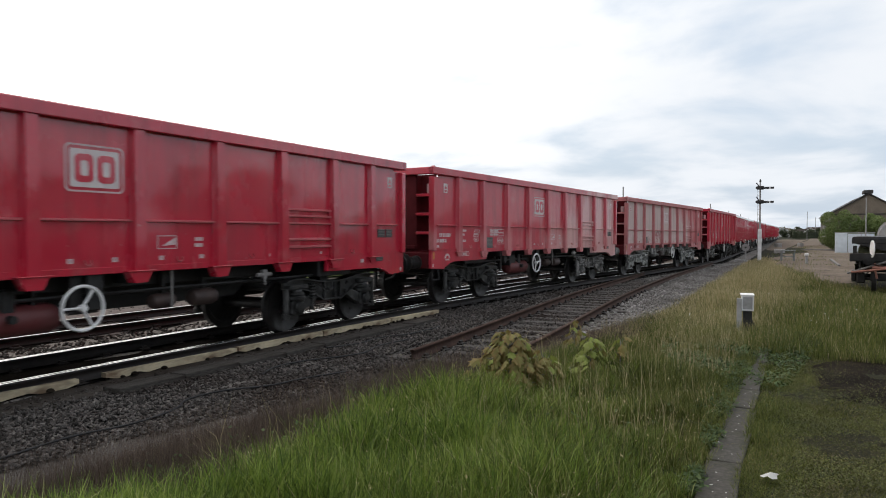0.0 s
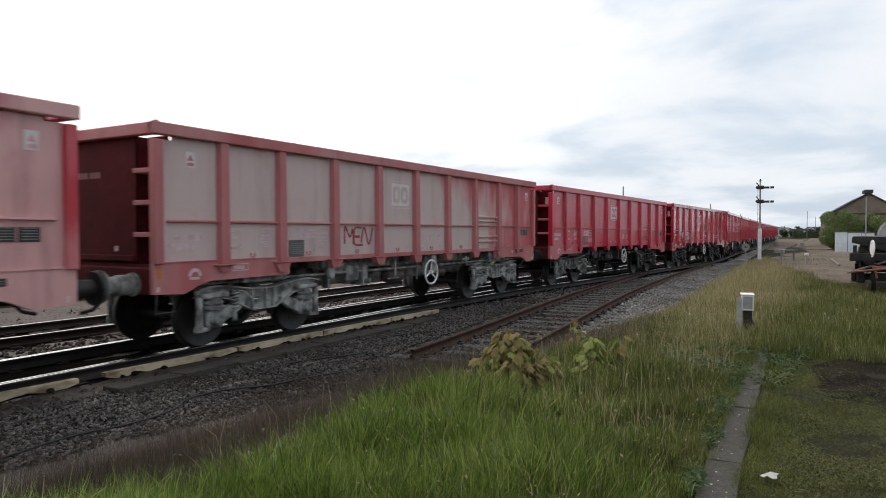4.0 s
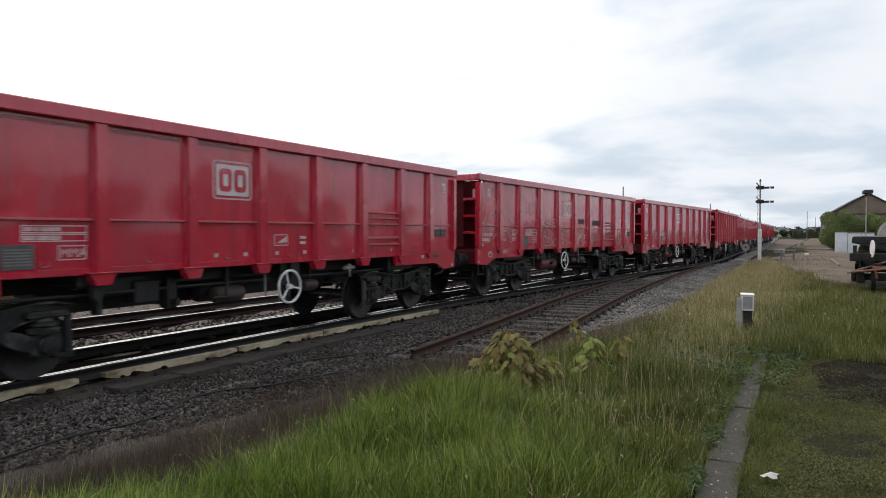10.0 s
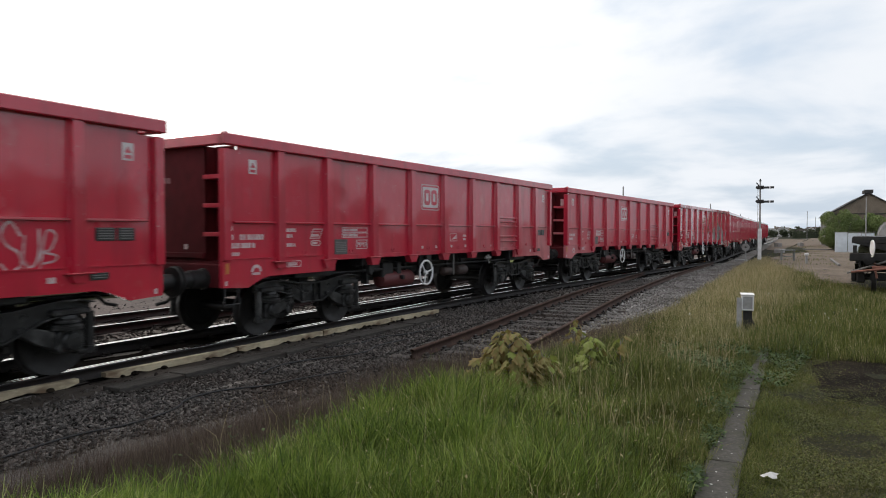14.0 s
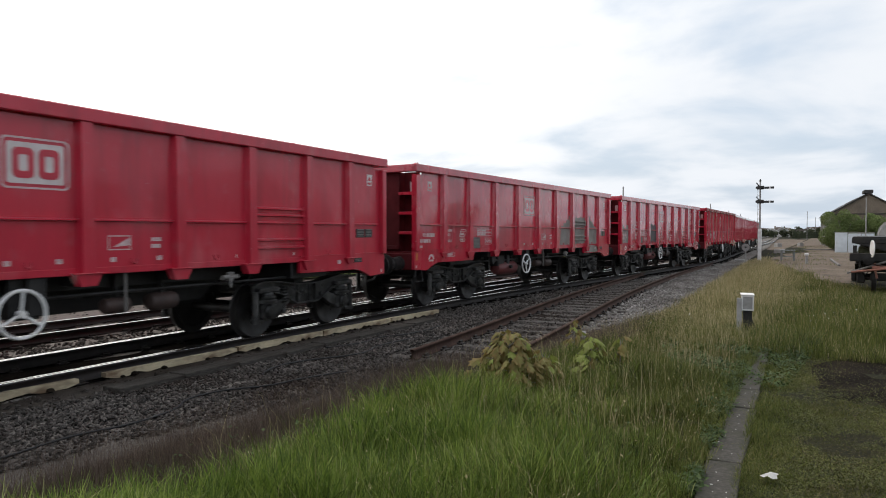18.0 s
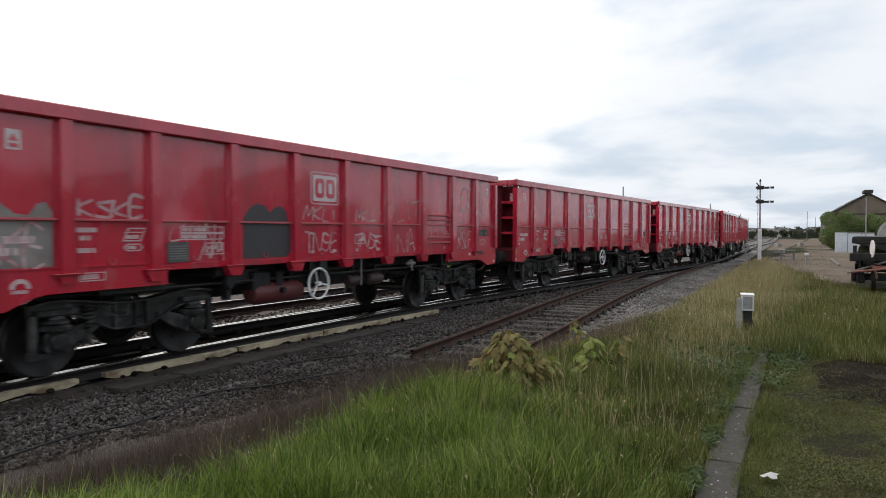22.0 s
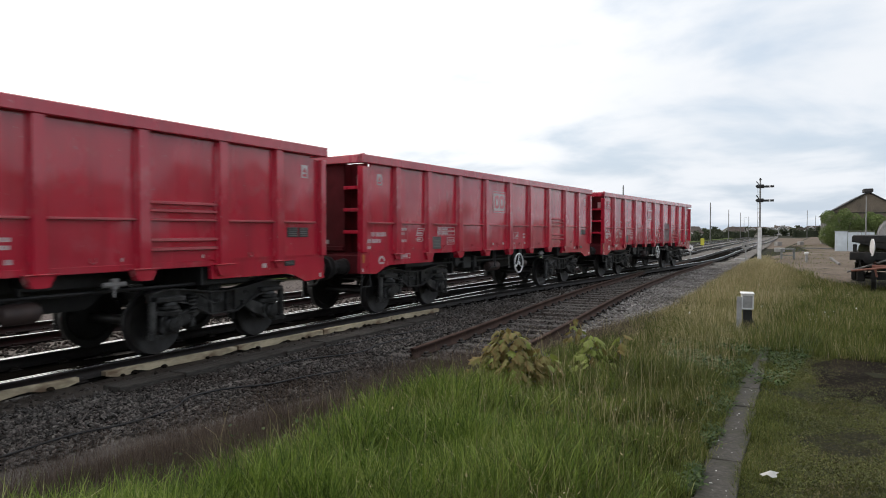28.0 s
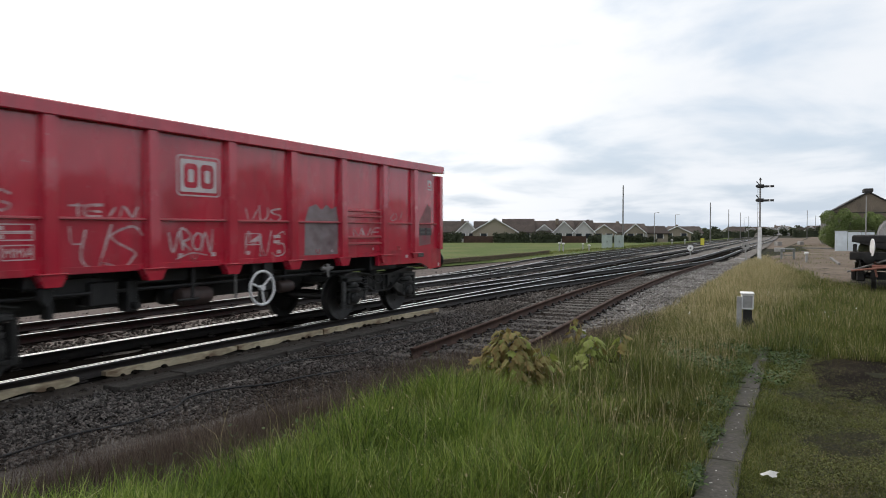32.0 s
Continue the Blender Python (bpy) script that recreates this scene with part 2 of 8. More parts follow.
# Paler than the side red: skylight caught by the ledges is put into the colour.
M["red_ledge"] = material("sky-lit red ledge", (0.50, 0.09, 0.105), 0.5, 0, 0.15, 8.0, (0.38, 0.14, 0.14), 0.6, 2.0, 0.1)


def weather(m, streak=0.4, chips=0.45, dents=0.5):
    """Adds dents, vertical grime and small chips to a paint, placed differently on every panel."""
    nt = m.node_tree
    N, L = nt.nodes.new, nt.links.new
    b = nt.nodes["Principled BSDF"]
    tc, info, off, mp = N("ShaderNodeTexCoord"), N("ShaderNodeObjectInfo"), N("ShaderNodeVectorMath"), N("ShaderNodeMapping")
    shift = N("ShaderNodeMath")
    shift.operation = "MULTIPLY"
    L(info.outputs["Random"], shift.inputs[0])
    shift.inputs[1].default_value = 60.0
    off.operation = "ADD"
    L(tc.outputs["Object"], off.inputs[0])
    L(shift.outputs[0], off.inputs[1])
    mp.inputs["Scale"].default_value = (5, 5, 0.6)
    L(off.outputs[0], mp.inputs[0])

    def noise(vec, scale, detail, lo, hi, top):
        n, r = N("ShaderNodeTexNoise"), N("ShaderNodeMapRange")
        n.inputs["Scale"].default_value, n.inputs["Detail"].default_value = scale, detail
        L(vec, n.inputs["Vector"])
        r.inputs[1].default_value, r.inputs[2].default_value, r.inputs[4].default_value = lo, hi, top
        L(n.outputs[0], r.inputs[0])
        return n.outputs[0], r.outputs[0]

    colour = b.inputs["Base Color"].links[0].from_socket
    for vec, scale, detail, lo, hi, top, tint in ((mp.outputs[0], 0.8, 5, 0.50, 0.78, streak, (0.09, 0.018, 0.022)), (off.outputs[0], 16.0, 3, 0.71, 0.76, chips, (0.55, 0.30, 0.31)), (off.outputs[0], 2.2, 6, 0.60, 0.80, chips, (0.50, 0.16, 0.17))):
        mix = N("ShaderNodeMix")
        mix.data_type = "RGBA"
        L(noise(vec, scale, detail, lo, hi, top)[1], mix.inputs[0])
        L(colour, mix.inputs[6])
        mix.inputs[7].default_value = (*tint, 1)
        colour = mix.outputs[2]
    L(colour, b.inputs["Base Color"])
    bump = N("ShaderNodeBump")
    bump.inputs["Strength"].default_value, bump.inputs["Distance"].default_value = dents, 0.05
    L(noise(off.outputs[0], 1.5, 2, 0, 1, 1)[0], bump.inputs["Height"])
    old = b.inputs["Normal"].links[0].from_node
    L(bump.outputs[0], old.inputs["Normal"])


for key in ("red", "red_half", "red_front", "red_rear"):
    weather(M[key])
for key in ("red_dusty", "red_grey"):
    weather(M[key], 0.25, 0.2, 0.2)


# ---- small building blocks ----
def bm_box(bm, x0, x1, y0, y1, z0, z1, bevel=0.0):
    v = [bm.verts.new((x, y, z)) for z in (z0, z1) for x, y in ((x0, y0), (x1, y0), (x1, y1), (x0, y1))]
    faces = [bm.faces.new([v[i] for i in f]) for f in ((3, 2, 1, 0), (4, 5, 6, 7), (0, 1, 5, 4), (1, 2, 6, 5), (2, 3, 7, 6), (3, 0, 4, 7))]
    if bevel:
        edges = list({e for f in faces for e in f.edges})
        bmesh.ops.bevel(bm, geom=edges, offset=bevel, segments=1, affect="EDGES", profile=0.7)
    return bm


def bm_prism(bm, outline, axis, a, b):
    """An outline swept from a to b along an axis; the outline gives the other two axes in order."""
    def at(p, d):
        return {"x": (d, p[0], p[1]), "y": (p[0], d, p[1]), "z": (p[0], p[1], d)}[axis]
    r0, r1 = [bm.verts.new(at(p, a)) for p in outline], [bm.verts.new(at(p, b)) for p in outline]
    n = len(outline)
    bm.faces.new(r0), bm.faces.new(r1[::-1])
    for i in range(n):
        bm.faces.new((r0[i], r1[i], r1[(i + 1) % n], r0[(i + 1) % n]))
    return bm


def bm_tube(bm, p0, p1, r0, r1=None, seg=12, caps=True):
    p0, p1 = Vector(p0), Vector(p1)
    r1 = r0 if r1 is None else r1
    way = (p1 - p0).normalized()
    side = way.orthogonal().normalized()
    up = way.cross(side)
    ring = lambda p, r: [bm.verts.new(p + (side * math.cos(k * math.tau / seg) + up * math.sin(k * math.tau / seg)) * r) for k in range(seg)]
    a, b = ring(p0, r0), ring(p1, r1)
    for k in range(seg):
        bm.faces.new((a[k], a[(k + 1) % seg], b[(k + 1) % seg], b[k]))
    if caps:
        bm.faces.new(a[::-1]), bm.faces.new(b)
    return bm


def bm_lathe(bm, profile, centre=(0, 0, 0), axis="y", seg=24):
    """Rings of (radius, distance along the axis), closed at both ends."""
    cx, cy, cz = centre
    rings = []
    for r, d in profile:
        ring = []
        for k in range(seg):
            c, s = math.cos(k * math.tau / seg) * r, math.sin(k * math.tau / seg) * r
            ring.append(bm.verts.new({"y": (cx + c, cy + d, cz + s), "x": (cx + d, cy + c, cz + s), "z": (cx + c, cy + s, cz + d)}[axis]))
        rings.append(ring)
    for a, b in zip(rings, rings[1:]):
        for k in range(seg):
            bm.faces.new((a[k], a[(k + 1) % seg], b[(k + 1) % seg], b[k]))
    bm.faces.new(rings[0][::-1]), bm.faces.new(rings[-1])
    return bm


def bm_path(bm, pts, r, seg=6):
    """A round bar bent through points, as one skin."""
    P = [Vector(p) for p in pts]
    last, side = None, None
    for i, p in enumerate(P):
        way = (P[min(i + 1, len(P) - 1)] - P[max(i - 1, 0)]).normalized()
        side = way.orthogonal().normalized() if side is None else (side - way * side.dot(way)).normalized()
        up = way.cross(side)
        now = [bm.verts.new(p + (side * math.cos(k * math.tau / seg) + up * math.sin(k * math.tau / seg)) * r) for k in range(seg)]
        if last:
            for k in range(seg):
                bm.faces.new((last[k], last[(k + 1) % seg], now[(k + 1) % seg], now[k]))
        else:
            bm.faces.new(now[::-1])
        last = now
    bm.faces.new(last)
    return bm


def mesh_of(bm, mat, name="mesh", smooth=False):
    bmesh.ops.recalc_face_normals(bm, faces=bm.faces)
    me = bpy.data.meshes.new(name)
    bm.to_mesh(me)
    bm.free()
    if smooth:
        me.shade_smooth()
        me.set_sharp_from_angle(angle=radians(40))
    me.materials.append(mat)
    return me


def part(name, bm, mat, parent=None, label="", smooth=False, at=None):
    """One mesh object from a bmesh (or a ready mesh), under a thing or a part."""
    me = bm if isinstance(bm, bpy.types.Mesh) else mesh_of(bm, mat, name, smooth)
    ob = new(name, me)
    if parent is not None:
        ob.parent = parent
    if at is not None:
        ob.matrix_basis = at
    if label:
        ob["label"] = label
    return ob


def thing(name, label, category, group="", kind="", at=None):
    ob = new(name)
    ob.empty_display_size = 0.2
    if at is not None:
        ob.matrix_basis = at
    return tagged(ob, label, category, group, kind)


def soup(name, verts, faces, mat):
    """A mesh from arrays: verts (n, 3), faces (m, 3 or 4)."""
    me = bpy.data.meshes.new(name)
    verts, faces = np.asarray(verts, np.float32), np.asarray(faces, np.int32)
    k = faces.shape[1]
    me.vertices.add(len(verts))
    me.vertices.foreach_set("co", verts.ravel())
    me.loops.add(faces.size)
    me.loops.foreach_set("vertex_index", faces.ravel())
    me.polygons.add(len(faces))
    me.polygons.foreach_set("loop_start", np.arange(0, faces.size, k, dtype=np.int32))
    me.update(calc_edges=True)
    me.materials.append(mat)
    return me


B = bmesh.new

# ---- ground ----
def ground_z(x, y):
    """Height of the land: the near side level with the rails, the field beyond a little lower."""
    x, y = np.asarray(x, float), np.asarray(y, float)
    fall = line_z(np.clip(x, -10, 390))
    far = np.clip((y - 17.5) / 12, 0, 1)
    shoulder = np.interp(x, [-100, 4, 7, 9, 12, 16, 20, 25.5, 33, 43, 60], [4.5, 4.5, 4.0, 3.1, 3.0, 2.8, 2.8, 3.0, 3.3, 3.6, 3.6])
    cut = np.clip((y - shoulder) / 0.9, 0, 1) * np.clip((19.0 - y) / 2.0, 0, 1)
    return fall - 0.55 * far * far * (3 - 2 * far) - 0.30 * cut - 0.02


def build_ground():
    xs = np.concatenate([np.linspace(-2500, -60, 20), np.linspace(-50, -4, 24), np.linspace(-3, 30, 120), np.linspace(31, 120, 90), np.linspace(125, 400, 40), np.linspace(450, 3500, 20)])
    ys = np.concatenate([np.linspace(-2500, -60, 16), np.linspace(-50, -6, 23), np.linspace(-5, 8, 66), np.linspace(8.5, 40, 64), np.linspace(42, 200, 50), np.linspace(220, 2500, 20)])
    X, Y = np.meshgrid(xs, ys, indexing="ij")
    Z = ground_z(X, Y)
    near = (abs(Y) < 8) & (X > -4) & (X < 40)
    Z = Z + np.where(near, 0.018 * np.sin(X * 3.1 + Y * 1.7) * np.sin(Y * 2.3 - X * 0.6) + 0.012 * np.sin(X * 7.7) * np.sin(Y * 6.1), 0)
    n, m = X.shape
    idx = np.arange(n * m).reshape(n, m)
    faces = np.stack([idx[:-1, :-1], idx[1:, :-1], idx[1:, 1:], idx[:-1, 1:]], -1).reshape(-1, 4)
    mat = material("ground", (0.022, 0.022, 0.010), 0.95, 0, 0.55, 22.0, (0.016, 0.012, 0.009), 0.8, 0.45, 1.0)
    ob = part("ground", soup("ground", np.stack([X, Y, Z], -1).reshape(-1, 3), faces, mat), None)
    tagged(ob, "mossy earth with thin grass and bare patches", "ground", kind="structure")
    ob.data.shade_smooth()


build_ground()


def strip(name, s, y0, y1, z0, z1, mat, rows=4, crumple=0.0):
    """A sheet along the line between two side offsets (arrays over s)."""
    s = np.asarray(s, float)
    k = np.linspace(0, 1, rows)
    Yv = y0[:, None] * (1 - k) + y1[:, None] * k
    Zv = z0[:, None] * (1 - k) + z1[:, None] * k
    rng = np.random.default_rng(5)
    Zv = Zv + rng.normal(0, 1, Zv.shape) * crumple
    Xv = np.repeat(s[:, None], rows, 1)
    n, m = Xv.shape
    idx = np.arange(n * m).reshape(n, m)
    faces = np.stack([idx[:-1, :-1], idx[1:, :-1], idx[1:, 1:], idx[:-1, 1:]], -1).reshape(-1, 4)
    return soup(name, np.stack([Xv, Yv, Zv], -1).reshape(-1, 3), faces, mat)


def build_bed():
    s = np.concatenate([np.arange(-30, 60, 0.5), np.arange(60, 380, 5.0)])
    c, z = line_y(s), line_z(s)
    near = np.interp(s, [-30, 4, 7, 9, 12, 16, 20, 25.5, 33, 43, 60, 110, 380], [5.4, 5.4, 4.8, 3.6, 3.5, 3.3, 3.3, 3.5, 3.8, 4.1, 5.0, 6.8, 18.6])
    ob = part("ballast_bed", strip("bed", s, near, c + 9.4, z - 0.20, z - 0.20, M["ballast_bed"], 64, 0.012), None)
    co = np.empty(len(ob.data.vertices) * 3, np.float32)
    ob.data.vertices.foreach_get("co", co)
    co = co.reshape(-1, 3)
    under = (co[:, 0] > 7.8) & (co[:, 0] < 46) & (abs(co[:, 1] - siding_y(np.clip(co[:, 0], 8, 47))) < 1.35)
    co[under, 2] -= 0.05
    ob.data.vertices.foreach_set("co", co.ravel())
    tagged(ob, "dark grey crushed stone bed under the tracks", "ballast", kind="structure")


build_bed()


def rail_mesh(s, y, z, mat, top_mat=None):
    """A flat-bottomed rail along a line."""
    prof = [(-0.07, -0.159), (0.07, -0.159), (0.07, -0.146), (0.012, -0.122), (0.012, -0.045), (0.035, -0.034), (0.035, -0.003), (0.030, 0.0),
            (-0.030, 0.0), (-0.035, -0.003), (-0.035, -0.034), (-0.012, -0.045), (-0.012, -0.122), (-0.07, -0.146)]
    n, k = len(s), len(prof)
    V = np.array([[(s[i], y[i] + p, z[i] + q) for p, q in prof] for i in range(n)]).reshape(-1, 3)
    F = [(i * k + j, (i + 1) * k + j, (i + 1) * k + (j + 1) % k, i * k + (j + 1) % k) for i in range(n - 1) for j in range(k)]
    me = soup("rail", V, F, mat)
    if top_mat:
        me.materials.append(top_mat)
        idx = np.zeros(len(F), np.int32)
        for j in (6, 7, 8):
            idx[j::k] = 1
        me.polygons.foreach_set("material_index", idx)
    return me


def sleeper_mesh(mat, length=2.55, width=0.25):
    return mesh_of(bm_box(B(), -width / 2, width / 2, -length / 2, length / 2, -0.14, 0, 0.012), mat, "sleeper")


def chair_mesh():
    bm = B()
    bm_box(bm, -0.09, 0.09, -0.16, 0.16, 0, 0.03, 0.008)
    bm_box(bm, -0.06, 0.06, 0.075, 0.12, 0.03, 0.07, 0.008)
    bm_box(bm, -0.06, 0.06, -0.12, -0.075, 0.03, 0.07, 0.008)
    return mesh_of(bm, M["rail_side"], "chair")


def build_track(label, y_of, s0, s1, sleepers, mat, top, rail_mat, step=0.7, drop=0.0, oily=True, rest=0.185, first=-99.0):
    tr = tagged(new("railway_track"), label, "railway track", kind="structure")
    if oily:
        so = np.concatenate([np.arange(s0, 60, 0.5), np.arange(60, min(s1, 76), 5.0)])
        part("oily_bed", strip("oily_bed", so, y_of(so) - 1.0, y_of(so) + 1.0, line_z(so) + drop - 0.178, line_z(so) + drop - 0.178, M["bed_black"], 9, 0.008), None, tr)
    s = np.concatenate([np.arange(s0, min(s1, 70), 1.0), np.arange(70, s1, 6.0)]) if s1 > 70 else np.arange(s0, s1 + 0.01, 1.0)
    y, z = y_of(s), line_z(s) + drop
    for off in (-0.7525, 0.7525):
        part("rail", rail_mesh(s, y + off, z, rail_mat, top), None, tr)
    sm, cm = sleeper_mesh(mat), chair_mesh()
    x = max(s0, first) + 0.3
    while x < sleepers:
        yy, ang = float(y_of(np.array([x]))[0]), math.degrees(math.atan(float(y_of(np.array([x + 0.5]))[0] - y_of(np.array([x - 0.5]))[0])))
        zz = float(line_z(np.array([x]))[0]) + drop - rest + random.uniform(-0.008, 0.004)
        part("sleeper", sm, None, tr, at=pose(x, yy + random.uniform(-0.03, 0.03), zz, 0, 0, ang + random.uniform(-0.8, 0.8)))
        if x < 24:
            for off in (-0.7525, 0.7525):
                part("rail_chair", cm, None, tr, at=pose(x, yy + off, zz + 0.001, 0, 0, ang))
        x += step * random.uniform(0.97, 1.03)
    return tr


build_track("running line with polished rails on dark sleepers", line_y, -30, 380, 95, M["sleeper_dark"], M["rail"], M["rail_side"])
# the straight line that the train's turnout leaves, and the lines beyond it
THROUGH_S = np.array([-30, 2, 8, 16, 24, 32, 45, 65, 100, 160, 260, 400.0])
THROUGH_Y = np.array([9.10, 9.27, 9.42, 9.58, 9.84, 10.15, 10.7, 11.35, 12.4, 14.6, 19.0, 27.0])
SECOND_S = np.array([-30, 6, 22, 28, 37, 57, 90, 160, 260, 400.0])
SECOND_Y = np.array([12.95, 12.96, 13.02, 13.20, 13.75, 14.7, 15.8, 18.2, 22.8, 31.0])
LOOP_S, LOOP_Y = np.array([20, 24, 30, 37, 44, 52, 60, 75, 90.0]), np.array([13.12, 13.35, 14.25, 15.5, 16.7, 17.5, 17.9, 18.1, 18.5])


def through_y(s):
    return glide(s, THROUGH_Y, THROUGH_S)


def second_y(s):
    return glide(s, SECOND_Y, SECOND_S)


build_track("straight running line with polished rails", through_y, 3, 380, 95, M["sleeper_dark"], M["rail"], M["rail_side"], drop=-0.006, first=23)
build_track("second running line with polished rails", second_y, -30, 380, 95, M["sleeper_dark"], M["rail"], M["rail_side"], drop=-0.02)
build_track("disused siding with rusty rails on weathered sleepers", siding_y, 9.0, 47, 44, M["sleeper"], None, M["rust"], 0.72, -0.04, False, 0.166)
build_track("loop line that leaves the second line", lambda s: glide(s, LOOP_Y, LOOP_S), 20, 90, 70, M["sleeper_dark"], M["rail"], M["rail_side"], 0.72, -0.028, False)
sg = np.arange(-20, 46, 0.5)
tagged(part("gravel_strip", strip("gravel", sg, np.full(len(sg), 14.5) + 0.15 * np.sin(sg), 18.3 + 0.1 * np.sin(sg * 0.7), line_z(sg) - 0.150, line_z(sg) - 0.150, M["gravel"], 24, 0.006), None), "pinkish grey gravel strip beyond the second line", "gravel", kind="structure")


def field_edging():
    """Low timber edging between the gravel and the field."""
    t = tagged(new("field_edging"), "long dark timber edging along the field", "edging", kind="structure")
    rng = random.Random(12)
    for k in range(26):
        x0 = -14 + 2.6 * k
        y0, y1 = (float(np.interp(v, [-14, 38, 45, 54], [18.55, 18.7, 19.2, 19.9])) for v in (x0, x0 + 2.6))
        part("timber", bm_box(B(), 0.02, 2.58, -0.11, 0.11, -0.1, 0.17 + rng.uniform(-0.02, 0.02), 0.012), M["edging"], t, at=pose(x0, y0, float(ground_z(x0, 19.5)) + 0.16, 0, 0, math.degrees(math.atan2(y1 - y0, 2.6))))


field_edging()


# ---- the open wagons ----
BODY = 13.45          # length of the box over its ends
PITCH = 14.692      # from one wagon to the next
POSTS = [-5.49, -4.24, -2.83, -1.415, 0.0, 1.415, 2.83, 4.24, 5.49]
AXLES = [-5.49, -3.43, 3.43, 5.49]
WHEEL_R = 0.46


def post_mesh(paint, width=0.21, z0=1.30, z1=3.16):
    # a folded hat section, deeper at the foot
    bm = B()
    h = width / 2
    lo = [bm.verts.new(p) for p in ((-h, 0, z0), (-h + 0.02, -0.105, z0), (h - 0.02, -0.105, z0), (h, 0, z0))]
    hi = [bm.verts.new(p) for p in ((-h, 0, z1), (-h + 0.03, -0.085, z1), (h - 0.03, -0.085, z1), (h, 0, z1))]
    for i in range(3):
        bm.faces.new((lo[i], lo[i + 1], hi[i + 1], hi[i]))
    bm.faces.new(lo), bm.faces.new(hi[::-1]), bm.faces.new((lo[3], lo[0], hi[0], hi[3]))
    return mesh_of(bm, paint, "post")


def bracket_mesh(paint):
    bm = B()
    bm_prism(bm, [(-0.18, 1.285), (0.18, 1.285), (0.10, 1.135), (-0.10, 1.135)], "y", -0.10, 0.04)
    bm_box(bm, -0.20, 0.20, -0.125, 0.04, 1.285, 1.300, 0.004)
    return mesh_of(bm, paint, "bracket")


def ledge_mesh(paint):
    """Foot of an end post: a thin ledge with a small gusset on the sole plate."""
    bm = B()
    bm_box(bm, -0.19, 0.19, -0.125, -0.034, 1.288, 1.306, 0.004)
    bm_prism(bm, [(-0.12, 1.288), (0.12, 1.288), (0.07, 1.185), (-0.07, 1.185)], "y", -0.075, -0.034)
    return mesh_of(bm, paint, "bracket")


WEB_TOP = [(-1.36, 0.905), (-1.16, 0.945), (-0.92, 0.945), (-0.66, 0.915), (-0.33, 0.865), (0.0, 0.85), (0.33, 0.865), (0.66, 0.915), (0.92, 0.945), (1.16, 0.945), (1.36, 0.905)]
WEB_LOW = [(1.33, 0.80), (0.95, 0.79), (0.72, 0.745), (0.27, 0.535), (-0.27, 0.535), (-0.72, 0.745), (-0.95, 0.79), (-1.33, 0.80)]


def side_frame_bm():
    """Bogie side frame: one solid web with a dipped top flange, a trough-shaped middle and a lip round its lower edge."""
    bm = B()
    bm_prism(bm, WEB_TOP + WEB_LOW, "y", -0.025, 0.025)
    for (x0, z0), (x1, z1) in zip(WEB_TOP, WEB_TOP[1:]):
        bm_prism(bm, [(x0, z0), (x1, z1), (x1, z1 + 0.022), (x0, z0 + 0.022)], "y", -0.12, 0.10)
    for (x0, z0), (x1, z1) in zip(WEB_LOW, WEB_LOW[1:]):
        bm_prism(bm, [(x0, z0), (x1, z1), (x1, z1 - 0.022), (x0, z0 - 0.022)], "y", -0.10, 0.08)
    for x in (-0.24, 0.07, 0.24):
        bm_box(bm, x - 0.013, x + 0.013, -0.085, -0.025, 0.54, 0.855, 0.004)
    for x, z, r in ((-0.10, 0.70, 0.05), (0.52, 0.80, 0.04), (-0.52, 0.80, 0.04), (0.16, 0.64, 0.022)):
        bm_lathe(bm, [(r, -0.024), (r, -0.045), (r * 0.7, -0.045), (r * 0.66, -0.028)], (x, 0, z), "y", 12)
    for k in (1, -1):
        # spring caps over the axles
        bm_box(bm, min(k * 0.80, k * 1.30), max(k * 0.80, k * 1.30), -0.15, 0.10, 0.775, 0.86, 0.02)
    return bm


